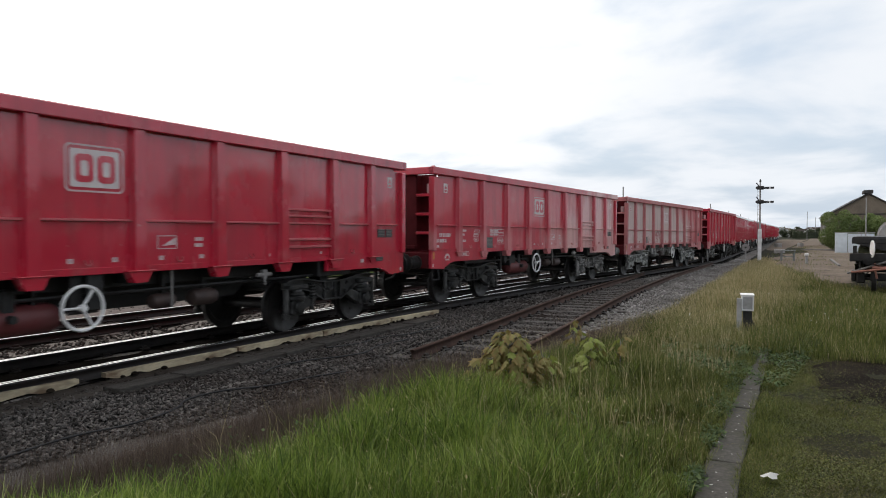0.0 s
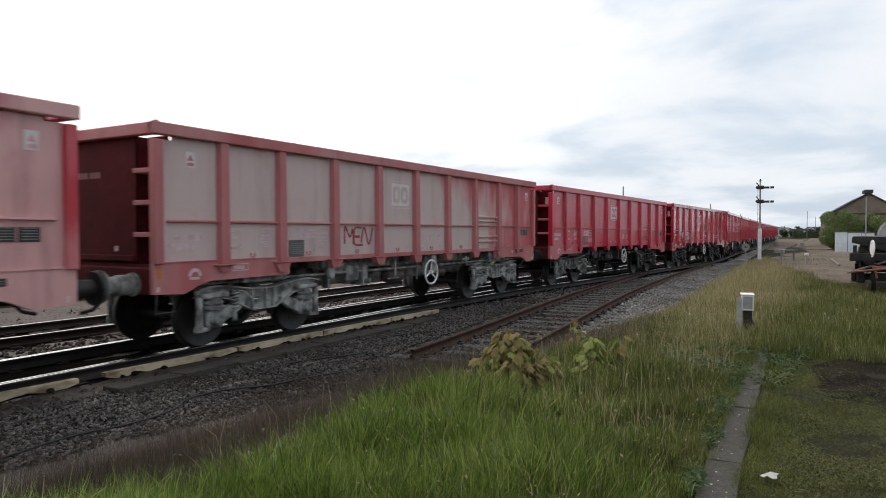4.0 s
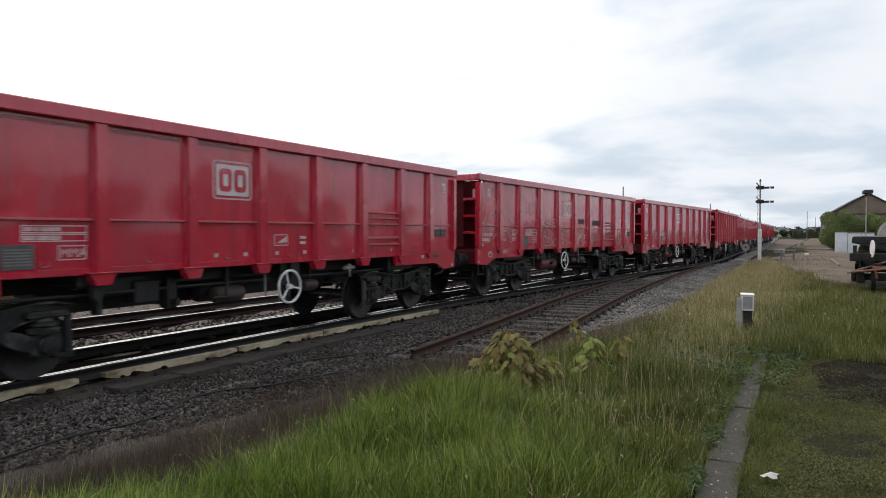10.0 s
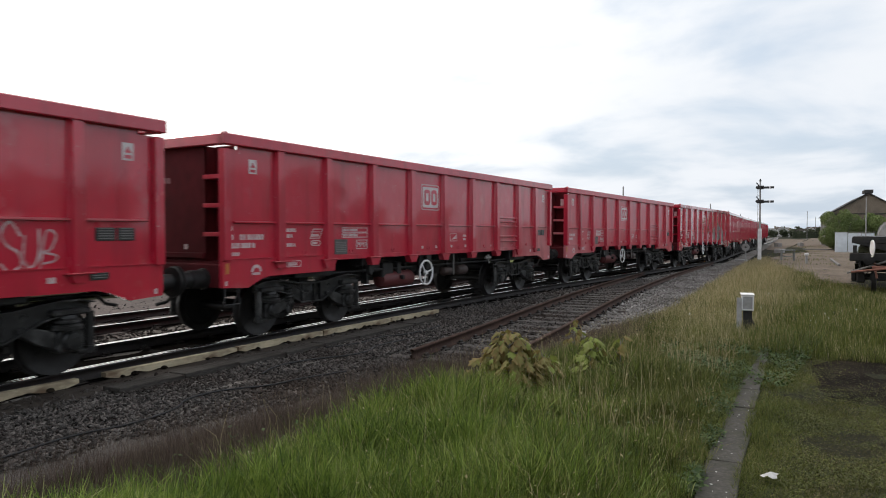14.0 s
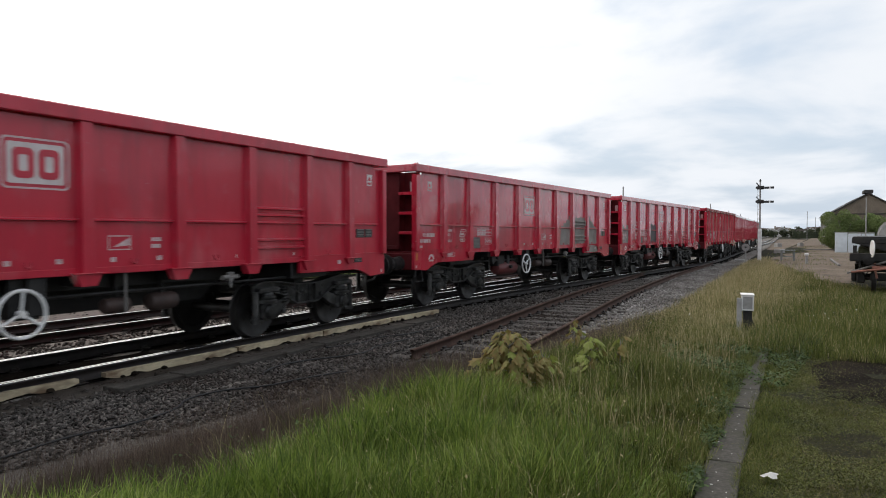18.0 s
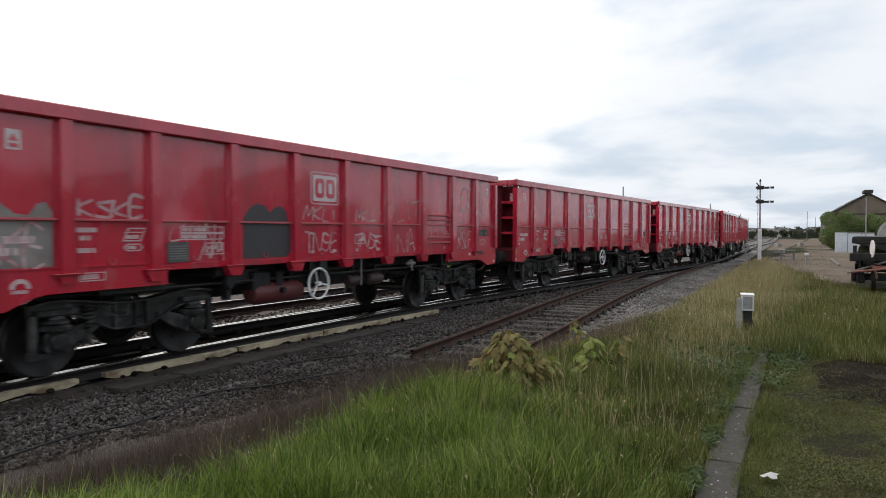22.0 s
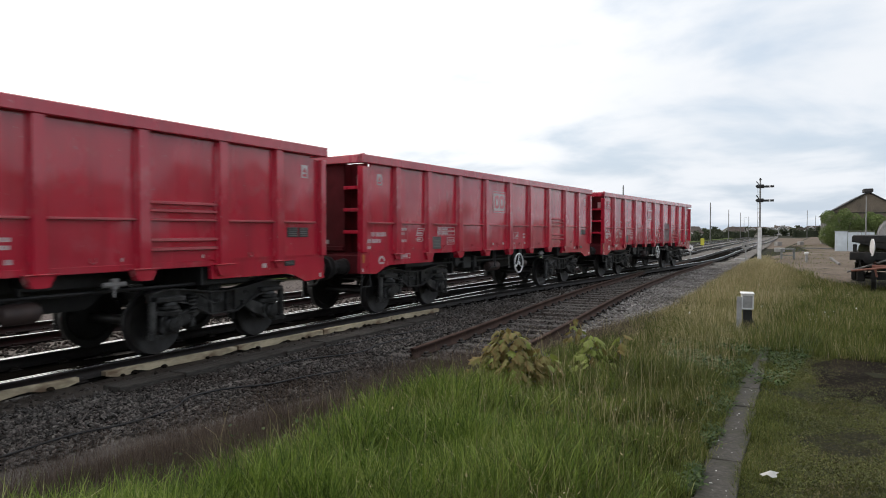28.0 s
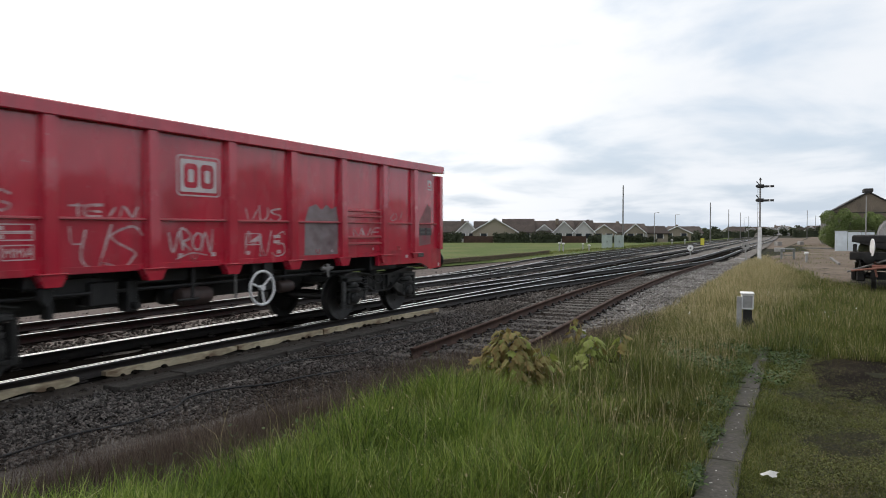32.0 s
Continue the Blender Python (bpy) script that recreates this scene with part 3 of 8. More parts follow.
def axlebox_bm(k):
    """Axlebox with its spring seat, damper tube on the outer side and trailing arm towards the bogie's middle; k is the outer side."""
    bm = B()
    bm_prism(bm, [(-0.16, 0.36), (-0.11, 0.31), (0.13, 0.31), (0.19, 0.38), (0.19, 0.54), (0.12, 0.60), (-0.12, 0.60), (-0.16, 0.54)], "y", -0.10, 0.10)
    bm_prism(bm, [(-k * 0.15, 0.36), (-k * 0.15, 0.58), (-k * 0.40, 0.66), (-k * 0.62, 0.68), (-k * 0.62, 0.60), (-k * 0.36, 0.45)], "y", -0.07, 0.05)
    bmesh.ops.bevel(bm, geom=list(bm.edges), offset=0.014, segments=1, affect="EDGES")
    bm_lathe(bm, [(0.115, -0.10), (0.115, -0.14), (0.095, -0.155), (0.095, -0.172), (0.03, -0.178)], (0, 0, 0.455), "y", 18)
    bm_lathe(bm, [(0.10, 0.585), (0.19, 0.60), (0.195, 0.645), (0.16, 0.665), (0.13, 0.672)], (0, -0.02, 0), "z", 20)
    bm_lathe(bm, [(0.13, 0.668), (0.165, 0.685), (0.165, 0.72), (0.13, 0.74), (0.12, 0.78)], (0, -0.02, 0), "z", 20)
    bm_tube(bm, (k * 0.29, -0.06, 0.34), (k * 0.29, -0.06, 0.80), 0.055, seg=12)
    bm_tube(bm, (k * 0.29, -0.06, 0.27), (k * 0.29, -0.06, 0.36), 0.07, seg=12)
    bm_box(bm, min(k * 0.10, k * 0.34), max(k * 0.10, k * 0.34), -0.10, 0.02, 0.27, 0.33, 0.012)
    for q in range(4):
        a = q * math.tau / 4 + 0.6
        bm_tube(bm, (0.065 * math.cos(a), -0.17, 0.455 + 0.065 * math.sin(a)), (0.065 * math.cos(a), -0.184, 0.455 + 0.065 * math.sin(a)), 0.013, seg=6)
    return bm


def spring_bm():
    """A coil spring swept as one skin, on a short rod."""
    bm, last = B(), None
    for a in np.linspace(0, math.tau * 5.5, 56):
        c = Vector((0.062 * math.cos(a), 0.062 * math.sin(a), 0.56 + 0.30 * a / (math.tau * 5.5)))
        out = Vector((math.cos(a), math.sin(a), 0))
        now = [bm.verts.new(c + 0.018 * (out * math.cos(q) + Vector((0, 0, 1)) * math.sin(q))) for q in (0, math.pi / 2, math.pi, 3 * math.pi / 2)]
        if last:
            for j in range(4):
                bm.faces.new((last[j], last[(j + 1) % 4], now[(j + 1) % 4], now[j]))
        last = now
    bm_tube(bm, (0, 0, 0.40), (0, 0, 0.86), 0.028, seg=8)
    bm_tube(bm, (0, 0, 0.38), (0, 0, 0.50), 0.045, seg=10)
    return bm


def bogie_pipe_bm():
    """Bent air pipe hung along the side frame."""
    return bm_path(B(), [(-0.62, -0.10, 0.86), (-0.52, -0.13, 0.85), (-0.40, -0.13, 0.78), (-0.28, -0.13, 0.70), (-0.14, -0.13, 0.69), (-0.06, -0.12, 0.74), (-0.06, -0.10, 0.86)], 0.013, 6)


def wheelset_bm():
    bm = B()
    for s in (-1, 1):
        prof = [(0.10, 0.02), (0.14, -0.02), (0.34, -0.015), (0.385, -0.05), (WHEEL_R - 0.004, -0.062), (WHEEL_R, 0.045), (WHEEL_R + 0.028, 0.062), (WHEEL_R + 0.02, 0.075), (0.38, 0.075), (0.34, 0.03), (0.14, 0.06), (0.10, 0.08)]
        bm_lathe(bm, [(r, s * (0.755 - d)) for r, d in prof], seg=26)
        for k in range(4):
            a = k * math.tau / 4
            bm_tube(bm, (0.24 * math.cos(a), s * 0.78, 0.24 * math.sin(a)), (0.24 * math.cos(a), s * 0.765, 0.24 * math.sin(a)), 0.035, seg=8)
    bm_tube(bm, (0, -1.12, 0), (0, 1.12, 0), 0.075, seg=14)
    return bm


def handwheel_bm():
    bm = B()
    for k in range(28):
        a, b = k * math.tau / 28, (k + 1) * math.tau / 28
        bm_tube(bm, (0.275 * math.cos(a), 0, 0.275 * math.sin(a)), (0.275 * math.cos(b), 0, 0.275 * math.sin(b)), 0.021, seg=7)
    for k in range(3):
        a = math.pi / 2 + k * math.tau / 3
        bm_tube(bm, (0, 0.02, 0), (0.27 * math.cos(a), 0, 0.27 * math.sin(a)), 0.018, seg=6)
    bm_tube(bm, (0, -0.03, 0), (0, 0.05, 0), 0.045, seg=12)
    return bm


def bars_bm(rows, y=0.0, thick=0.004):
    """Flat painted bars: rows of (x0, x1, z0, z1)."""
    bm = B()
    for x0, x1, z0, z1 in rows:
        bm_box(bm, x0, x1, y - thick, y + 0.001, z0, z1)
    return bm


def round_rect(x0, x1, z0, z1, r, n=5):
    pts = []
    for cx, cz, a0 in ((x1 - r, z1 - r, 0), (x0 + r, z1 - r, 90), (x0 + r, z0 + r, 180), (x1 - r, z0 + r, 270)):
        for k in range(n + 1):
            a = radians(a0 + 90 * k / n)
            pts.append((cx + r * math.cos(a), cz + r * math.sin(a)))
    return pts


def bm_ring(bm, outer, inner, y0, y1):
    n = len(outer)
    v = [[bm.verts.new((p[0], y, p[1])) for p in o] for o in (outer, inner) for y in (y0, y1)]
    a, b, c, d = v
    for i in range(n):
        j = (i + 1) % n
        bm.faces.new((a[i], a[j], c[j], c[i])), bm.faces.new((b[i], d[i], d[j], b[j]))
        bm.faces.new((a[i], b[i], b[j], a[j])), bm.faces.new((c[i], c[j], d[j], d[i]))
    return bm


def letters(text, x, z, height, plane, mat, parent, at):
    """Readable capitals standing on the side of a wagon."""
    c = bpy.data.curves.new("lettering", "FONT")
    c.body, c.size, c.extrude = text, height * 1.38, 0.002
    c.materials.append(mat)
    ob = new("lettering", c)
    ob.parent = parent
    ob.matrix_basis = at @ pose(x, plane - 0.003, z, 90, 0, 0)
    return ob


BOGIE_OF = {M["black"]: M["bogie"]}


def build_wagon(label, paint, steel, tank_mat, trim=None, tanked=True, irons=None):
    ledge = M["red_ledge"] if paint == M["red"] else (trim or paint)
    sheet_paint, paint = paint, trim or paint
    w = thing("open_wagon", label, "freight wagon", "wagons of the train")
    E, Y = BODY / 2, -HALF + 0.10        # half length, plane of the near side sheet
    turn = Matrix.Rotation(math.pi, 4, "Z")
    post, foot, shelf = post_mesh(paint), bracket_mesh(paint), ledge_mesh(paint)
    ring_me = mesh_of(bm_path(B(), [(-0.045, 0, 0.02), (-0.045, -0.012, -0.03), (0, -0.016, -0.055), (0.045, -0.012, -0.03), (0.045, 0, 0.02)], 0.009, 5), ledge, "lashing_ring")
    part("floor", bm_box(B(), -E + 0.05, E - 0.05, Y + 0.05, -Y - 0.05, 1.28, 1.34), M["red_dark"], w)
    sheet = B()
    bm_box(sheet, -E + 0.02, E - 0.02, -0.006, 0.03, 1.30, 3.10)
    bm_box(sheet, -E + 0.36, E - 0.36, -0.006, 0.03, 3.10, 3.17)
    sheet = mesh_of(sheet, sheet_paint, "side_panel")
    rail = mesh_of(bm_box(B(), -E - 0.03, E + 0.03, -0.115, 0.03, 3.155, 3.325, 0.012), paint, "top_rail")
    sill = mesh_of(bm_box(B(), -E + 2.55, E - 2.55, -0.012, 0.05, 1.27, 1.36, 0.006), paint, "sill")
    skirt_pts = [(0, 0.93), (0.52, 0.90), (0.80, 1.02), (1.0, 1.065), (2.69, 1.075), (2.69, 1.30), (2.45, 1.365), (0, 1.365)]
    skirt = B()
    bm_prism(skirt, [(-E + a, z) for a, z in skirt_pts], "y", -0.035, 0.04)
    bm_box(skirt, -E, -E + 2.70, -0.05, 0.04, 1.365, 1.378)
    skirt = mesh_of(skirt, paint, "sole_plate")
    skirt2 = B()
    bm_prism(skirt2, [(E - a, z) for a, z in skirt_pts], "y", -0.035, 0.04)
    bm_box(skirt2, E - 2.70, E, -0.05, 0.04, 1.365, 1.378)
    skirt2 = mesh_of(skirt2, paint, "sole_plate")
    corner = mesh_of(bm_box(B(), -0.07, 0.07, -0.10, 0.05, 1.35, 3.09, 0.012), paint, "corner_post")
    for face in (pose(0, Y, 0), turn @ pose(0, Y, 0)):
        part("side_panel", sheet, None, w, at=face)
        part("top_rail", rail, None, w, at=face)
        part("sill", sill, None, w, at=face)
        part("sole_plate", skirt, None, w, at=face)
        part("sole_plate", skirt2, None, w, at=face)
        for x in POSTS:
            part("post", post, None, w, at=face @ pose(x, -0.006, 0))
            if abs(x) < 5:
                part("bracket", foot, None, w, at=face @ pose(x, 0, 0))
            else:
                part("bracket", shelf, None, w, at=face @ pose(x, 0, 0))
        edges = [-E + 0.14] + [x for x in POSTS] + [E - 0.14]
        for a, b in zip(edges, edges[1:]):
            part("mid_rail", bm_prism(B(), [(-0.006, 1.935), (-0.06, 1.945), (-0.06, 1.962), (-0.006, 1.975)], "x", a + 0.10, b - 0.10), ledge, w, at=face)
        for x in (-4.86, -3.53, -2.12, -0.7, 0.7, 2.12, 4.86):
            part("lashing_ring", ring_me, None, w, at=face @ pose(x, -0.012, 1.44))
        for x in (-E + 0.07, E - 0.07):
            part("corner_post", corner, None, w, at=face @ pose(x, 0, 0))
        # pressed steps between the seventh and eighth posts
        for z in (2.20, 2.09, 1.68, 1.55):
            part("step_bar", bm_prism(B(), [(-0.005, z - 0.035), (-0.065, z - 0.02), (-0.065, z + 0.005), (-0.005, z + 0.022)], "x", 2.95, 4.13), sheet_paint if trim else ledge, w, at=face)
        part("step_bar", bm_box(B(), 4.08, 4.125, -0.06, -0.004, 2.05, 2.24, 0.006), paint, w, at=face)
    # ends
    for k, turned in ((-1, Matrix.Identity(4)), (1, turn)):
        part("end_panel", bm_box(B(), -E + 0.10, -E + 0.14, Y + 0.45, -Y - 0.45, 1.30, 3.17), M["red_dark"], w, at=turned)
        part("end_rail", bm_box(B(), -E - 0.03, -E + 0.12, Y - 0.10, -Y + 0.10, 3.157, 3.322, 0.012), paint, w, at=turned)
        part("end_gusset", bm_prism(B(), [(-E - 0.03, 3.322), (-E + 0.09, 3.322), (-E + 0.03, 3.352)], "y", Y - 0.10, Y - 0.02), paint, w, at=turned)
        part("end_label", bm_box(B(), -E + 0.294, -E + 0.30, Y + 0.17, Y + 0.29, 2.72, 2.95), M["mark"], w, at=turned)
        for k in range(7):
            part("lettering", bm_box(B(), -E + 0.096, -E + 0.10, 0.60 - 0.085 * k - (0.05 if k > 3 else 0), 0.66 - 0.085 * k - (0.05 if k > 3 else 0), 2.60, 2.69), M["faint"], w, at=turned)
        part("end_plate", bm_box(B(), -E + 0.092, -E + 0.10, -0.38, -0.30, 1.52, 1.60), M["mark"], w, at=turned)
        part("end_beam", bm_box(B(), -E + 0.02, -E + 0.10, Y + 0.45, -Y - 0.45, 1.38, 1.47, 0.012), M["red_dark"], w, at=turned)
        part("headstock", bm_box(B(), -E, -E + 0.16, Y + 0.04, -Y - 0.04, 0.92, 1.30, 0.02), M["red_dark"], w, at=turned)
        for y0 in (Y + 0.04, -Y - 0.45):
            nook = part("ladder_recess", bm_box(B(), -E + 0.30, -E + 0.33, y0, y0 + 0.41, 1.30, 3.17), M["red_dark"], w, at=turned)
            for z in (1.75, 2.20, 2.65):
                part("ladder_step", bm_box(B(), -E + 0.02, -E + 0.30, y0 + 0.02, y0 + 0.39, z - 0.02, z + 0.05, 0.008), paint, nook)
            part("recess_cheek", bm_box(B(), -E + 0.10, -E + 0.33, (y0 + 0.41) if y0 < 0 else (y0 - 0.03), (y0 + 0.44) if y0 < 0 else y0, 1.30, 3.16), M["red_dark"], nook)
        for y in (-0.87, 0.87):
            buf = part("buffer", bm_lathe(B(), [(0.17, 0.0), (0.17, -0.04), (0.145, -0.05), (0.145, -0.28), (0.125, -0.29), (0.12, -0.48)], (-E, y, 1.06), "x", 20), steel, w, smooth=True, at=turned)
            part("buffer_head", bm_lathe(B(), [(0.12, -0.48), (0.225, -0.495), (0.23, -0.52), (0.15, -0.552), (0.03, -0.556)], (-E, y, 1.06), "x", 22), steel, buf, smooth=True)
        hook = B()
        bm_tube(hook, (-E, 0, 1.0), (-E - 0.30, 0, 1.0), 0.05, seg=8)
        for d in (-0.09, 0.09):
            bm_tube(hook, (-E - 0.10, d, 0.98), (-E - 0.45, d, 0.86), 0.022, seg=6)
        bm_tube(hook, (-E - 0.28, -0.15, 0.93), (-E - 0.28, 0.15, 0.93), 0.03, seg=8)
        part("coupling_hook", hook, M["black"], w, at=turned)
        hose = B()
        bm_path(hose, [(-E - 0.02, -0.42, 0.98), (-E - 0.16, -0.42, 0.86), (-E - 0.30, -0.38, 0.70), (-E - 0.45, -0.30, 0.66)], 0.028, 7)
        part("brake_hose", hose, M["black"], w, at=turned)
        step = B()
        bm_path(step, [(-E + 0.06, Y - 0.02, 0.92), (-E + 0.02, Y - 0.04, 0.66), (-E + 0.34, Y - 0.04, 0.66), (-E + 0.32, Y, 0.92)], 0.017, 6)
        part("foot_step", step, M["black"], w, at=turned)
        part("reflector_strip", bars_bm([(-E + 0.06, -E + 0.13, 1.14, 1.31)], Y - 0.036), M["orange"], w, at=turned)
    # underframe
    sill_side = [(-E + 0.1, 1.28), (E - 0.1, 1.28), (E - 0.1, 1.0), (3.1, 1.0), (2.7, 0.70), (-2.7, 0.70), (-3.1, 1.0), (-E + 0.1, 1.0)]
    part("centre_sill", bm_prism(B(), sill_side, "y", -0.30, 0.30), steel, w)
    for y in (-0.86, 0.86):
        part("stringer", bm_box(B(), -2.9, 2.9, y - 0.05, y + 0.05, 1.06, 1.282, 0.01), steel, w)
    for y in (-1.02, 0.62):
        part("brake_pipe", bm_tube(B(), (-E + 0.2, y, 1.0), (E - 0.2, y, 1.0), 0.025, seg=8), steel, w)
    for x in (-3.0, -1.4, 0.0, 1.4, 3.0):
        part("cross_member", bm_box(B(), x - 0.07, x + 0.07, Y + 0.06, -Y - 0.06, 1.12, 1.285, 0.01), steel, w)
    if tanked:
        part("air_tank", bm_lathe(B(), [(0.06, -1.05), (0.15, -1.02), (0.19, -0.92), (0.19, 0.08), (0.15, 0.17), (0.06, 0.20)], (-1.10, -0.92, 0.76), "x", 20), tank_mat, w, "dull red steel air tank", True)
        for x in (-1.88, -1.23):
            part("tank_strap", bm_box(B(), x, x + 0.05, -1.0, -0.70, 0.88, 1.16, 0.01), steel, w)
    else:
        part("air_tank", bm_lathe(B(), [(0.06, -0.6), (0.13, -0.56), (0.15, -0.5), (0.15, 0.3), (0.13, 0.36), (0.06, 0.4)], (-0.2, -0.62, 0.84), "x", 18), steel, w, smooth=True)
    part("brake_cylinder", bm_lathe(B(), [(0.05, -0.42), (0.16, -0.38), (0.16, 0.0), (0.05, 0.04), (0.03, 0.3)], (-1.5, 0.45, 0.80), "x", 16), steel, w, smooth=True)
    lever = B()
    bm_box(lever, -2.4, 2.6, -0.05, -0.02, 0.68, 0.72)
    bm_box(lever, -1.05, -0.98, -0.5, 0.5, 0.66, 0.72)
    bm_box(lever, 1.9, 1.97, -0.4, 0.4, 0.66, 0.72)
    bm_box(lever, -0.03, 0.0, -0.10, 0.10, 0.66, 1.02)
    part("brake_rigging", lever, steel, w)
    box = B()
    bm_box(box, -2.15, -1.75, Y + 0.22, Y + 0.52, 0.82, 1.14, 0.02)
    bm_box(box, -1.62, -1.46, Y + 0.20, Y + 0.42, 0.70, 1.14, 0.02)
    bm_tube(box, (-1.55, Y + 0.20, 0.80), (-1.55, Y + 0.08, 0.80), 0.05, seg=10)
    part("valve_box", box, steel, w)
    arm = B()
    bm_tube(arm, (-0.62, Y + 0.10, 1.28), (-0.62, Y + 0.10, 0.78), 0.022, seg=8)
    bm_tube(arm, (-0.90, Y + 0.10, 0.80), (-0.50, Y + 0.10, 0.80), 0.018, seg=8)
    part("release_lever", arm, steel, w)
    # hanging gear between the bogies
    for x, r, ln in ((0.42, 0.11, 0.42), (1.12, 0.13, 0.50)) if tanked else ((-0.75, 0.14, 0.62), (1.35, 0.11, 0.40)):
        part("reservoir", bm_lathe(B(), [(r * 0.4, 0), (r * 0.85, 0.03), (r, 0.09), (r, ln - 0.09), (r * 0.85, ln - 0.03), (r * 0.4, ln)], (x, -0.98, 0.82), "x", 16), M["rust_brown"], w, "dull brown steel reservoir", True)
        part("reservoir_strap", bm_box(B(), x + ln * 0.45, x + ln * 0.45 + 0.05, -1.02, -0.94, 0.93, 1.28, 0.008), steel, w)
    part("hanging_rod", bm_tube(B(), (0.62 if tanked else 0.18, Y + 0.06, 1.27), (0.62 if tanked else 0.18, Y + 0.06, 0.74), 0.018, seg=7), M["plate_line"], w, "pale grey hanging rod")
    lug = B()
    bm_prism(lug, [(POSTS[2] - 0.10, 1.13), (POSTS[2] + 0.08, 1.13), (POSTS[2] + 0.06, 0.98), (POSTS[2] - 0.02, 0.90), (POSTS[2] - 0.09, 0.98)], "y", Y + 0.0, Y + 0.10)
    bmesh.ops.bevel(lug, geom=list(lug.edges), offset=0.012, segments=1, affect="EDGES")
    part("jacking_lug", lug, steel, w)
    cock = B()
    bm_tube(cock, (2.30, Y + 0.05, 1.10), (2.62, Y + 0.05, 1.10), 0.035, seg=10)
    bm_tube(cock, (2.46, Y + 0.04, 1.10), (2.40, Y - 0.03, 0.94), 0.016, seg=6)
    bm_box(cock, 2.42, 2.52, Y + 0.02, Y + 0.10, 1.04, 1.18, 0.012)
    part("brake_cock", cock, M["plate_line"], w, "pale grey brake cock")
    trough = B()
    bm_box(trough, -2.75, -1.95, Y + 0.30, Y + 0.36, 0.95, 1.20, 0.01)
    bm_box(trough, -2.70, -2.62, Y + 0.24, Y + 0.40, 0.72, 1.20, 0.01)
    part("valve_plate", trough, steel, w)
    hw = -0.77 if tanked else 0.70
    for lab in (Matrix.Translation((hw - 0.6, 0, 0)), turn @ Matrix.Translation((hw - 0.6, 0, 0))):
        hanger = B()
        bm_box(hanger, 0.70, 0.92, Y + 0.04, Y + 0.10, 0.82, 1.28, 0.01)
        bm_tube(hanger, (0.60, Y + 0.04, 0.865), (0.60, Y + 0.30, 0.865), 0.03, seg=8)
        bm_box(hanger, 0.52, 0.68, Y + 0.12, Y + 0.20, 0.80, 1.28, 0.01)
        part("handwheel_bracket", hanger, steel, w, at=lab)
        part("handwheel", handwheel_bm(), M["white"], w, "white painted three-spoked handwheel", True, at=lab @ pose(0.60, Y - 0.01, 0.865))
    # bogies
    for x, iron in zip((-4.46, 4.46), irons or (BOGIE_OF.get(steel, steel),) * 2):
        frame_me, spring_me = mesh_of(side_frame_bm(), iron, "side_frame"), mesh_of(spring_bm(), iron, "spring", True)
        box_me = {k: mesh_of(axlebox_bm(k), iron, "axlebox") for k in (-1, 1)}
        pipe_me = mesh_of(bogie_pipe_bm(), iron, "air_pipe")
        bolster = B()
        bm_box(bolster, x - 0.22, x + 0.22, -0.98, 0.98, 0.62, 0.86, 0.03)
        bm_tube(bolster, (x, 0, 0.86), (x, 0, 1.0), 0.24, seg=18)
        bm_box(bolster, x - 0.12, x + 0.12, -0.9, -0.62, 0.86, 0.97, 0.01)
        bm_box(bolster, x - 0.12, x + 0.12, 0.62, 0.9, 0.86, 0.97, 0.01)
        bm_box(bolster, x - 0.62, x + 0.62, -0.95, 0.95, 0.70, 0.84, 0.02)
        bog = part("bogie", bolster, steel, w)
        part("body_bolster", bm_box(B(), x - 0.50, x + 0.50, Y + 0.10, -Y - 0.10, 0.97, 1.282, 0.02), steel, w)
        for face in (pose(x, -1.03, 0), pose(x, 0, 0) @ turn @ pose(0, -1.03, 0)):
            part("side_frame", frame_me, None, bog, at=face)
            part("air_pipe", pipe_me, None, bog, at=face)
            for k in (-1, 1):
                part("axlebox", box_me[k], None, bog, at=face @ pose(k * 1.03, 0, 0))
            part("spring", spring_me, None, bog, at=face @ pose(-0.62, -0.06, 0))
        for a in (-1.03, 1.03):
            k = 1 if a > 0 else -1
            shoe = B()
            for y in (-0.755, 0.755):
                bm_prism(shoe, [(x + a - k * 0.50, 0.34), (x + a - k * 0.56, 0.36), (x + a - k * 0.56, 0.66), (x + a - k * 0.50, 0.66)], "y", y - 0.05, y + 0.05)
            bm_box(shoe, min(x + a - k * 0.56, x + a - k * 0.62), max(x + a - k * 0.56, x + a - k * 0.62), -0.8, 0.8, 0.44, 0.52)
            part("brake_beam", shoe, M["black"], bog)
    wheel_me = mesh_of(wheelset_bm(), M["tyre"], "wheelset", True)
    for x in AXLES:
        part("wheelset", wheel_me, None, w, "dark worn steel wheels on an axle", at=pose(x, 0, WHEEL_R))
    # markings of the side that faces the yard
    rng = random.Random(7)
    P = -0.0075
    face, a0 = pose(0, Y, 0), -E
    badge, cx = B(), a0 + 6.142
    bm_ring(badge, round_rect(cx - 0.40, cx + 0.40, 2.30, 2.89, 0.07), round_rect(cx - 0.378, cx + 0.378, 2.322, 2.868, 0.055), P - 0.004, P)
    badge = part("badge_frame", badge, M["mark"], w, "thin pale badge frame", at=face)
    panel = part("badge_panel", bm_prism(B(), round_rect(cx - 0.335, cx + 0.335, 2.36, 2.83, 0.03), "y", P - 0.004, P), M["badge_white"], badge)
    for q in (-0.275, 0.025):
        bm = B()
        bm_ring(bm, round_rect(cx + q, cx + q + 0.25, 2.42, 2.77, 0.07), round_rect(cx + q + 0.075, cx + q + 0.18, 2.50, 2.69, 0.03), P - 0.008, P - 0.0045)
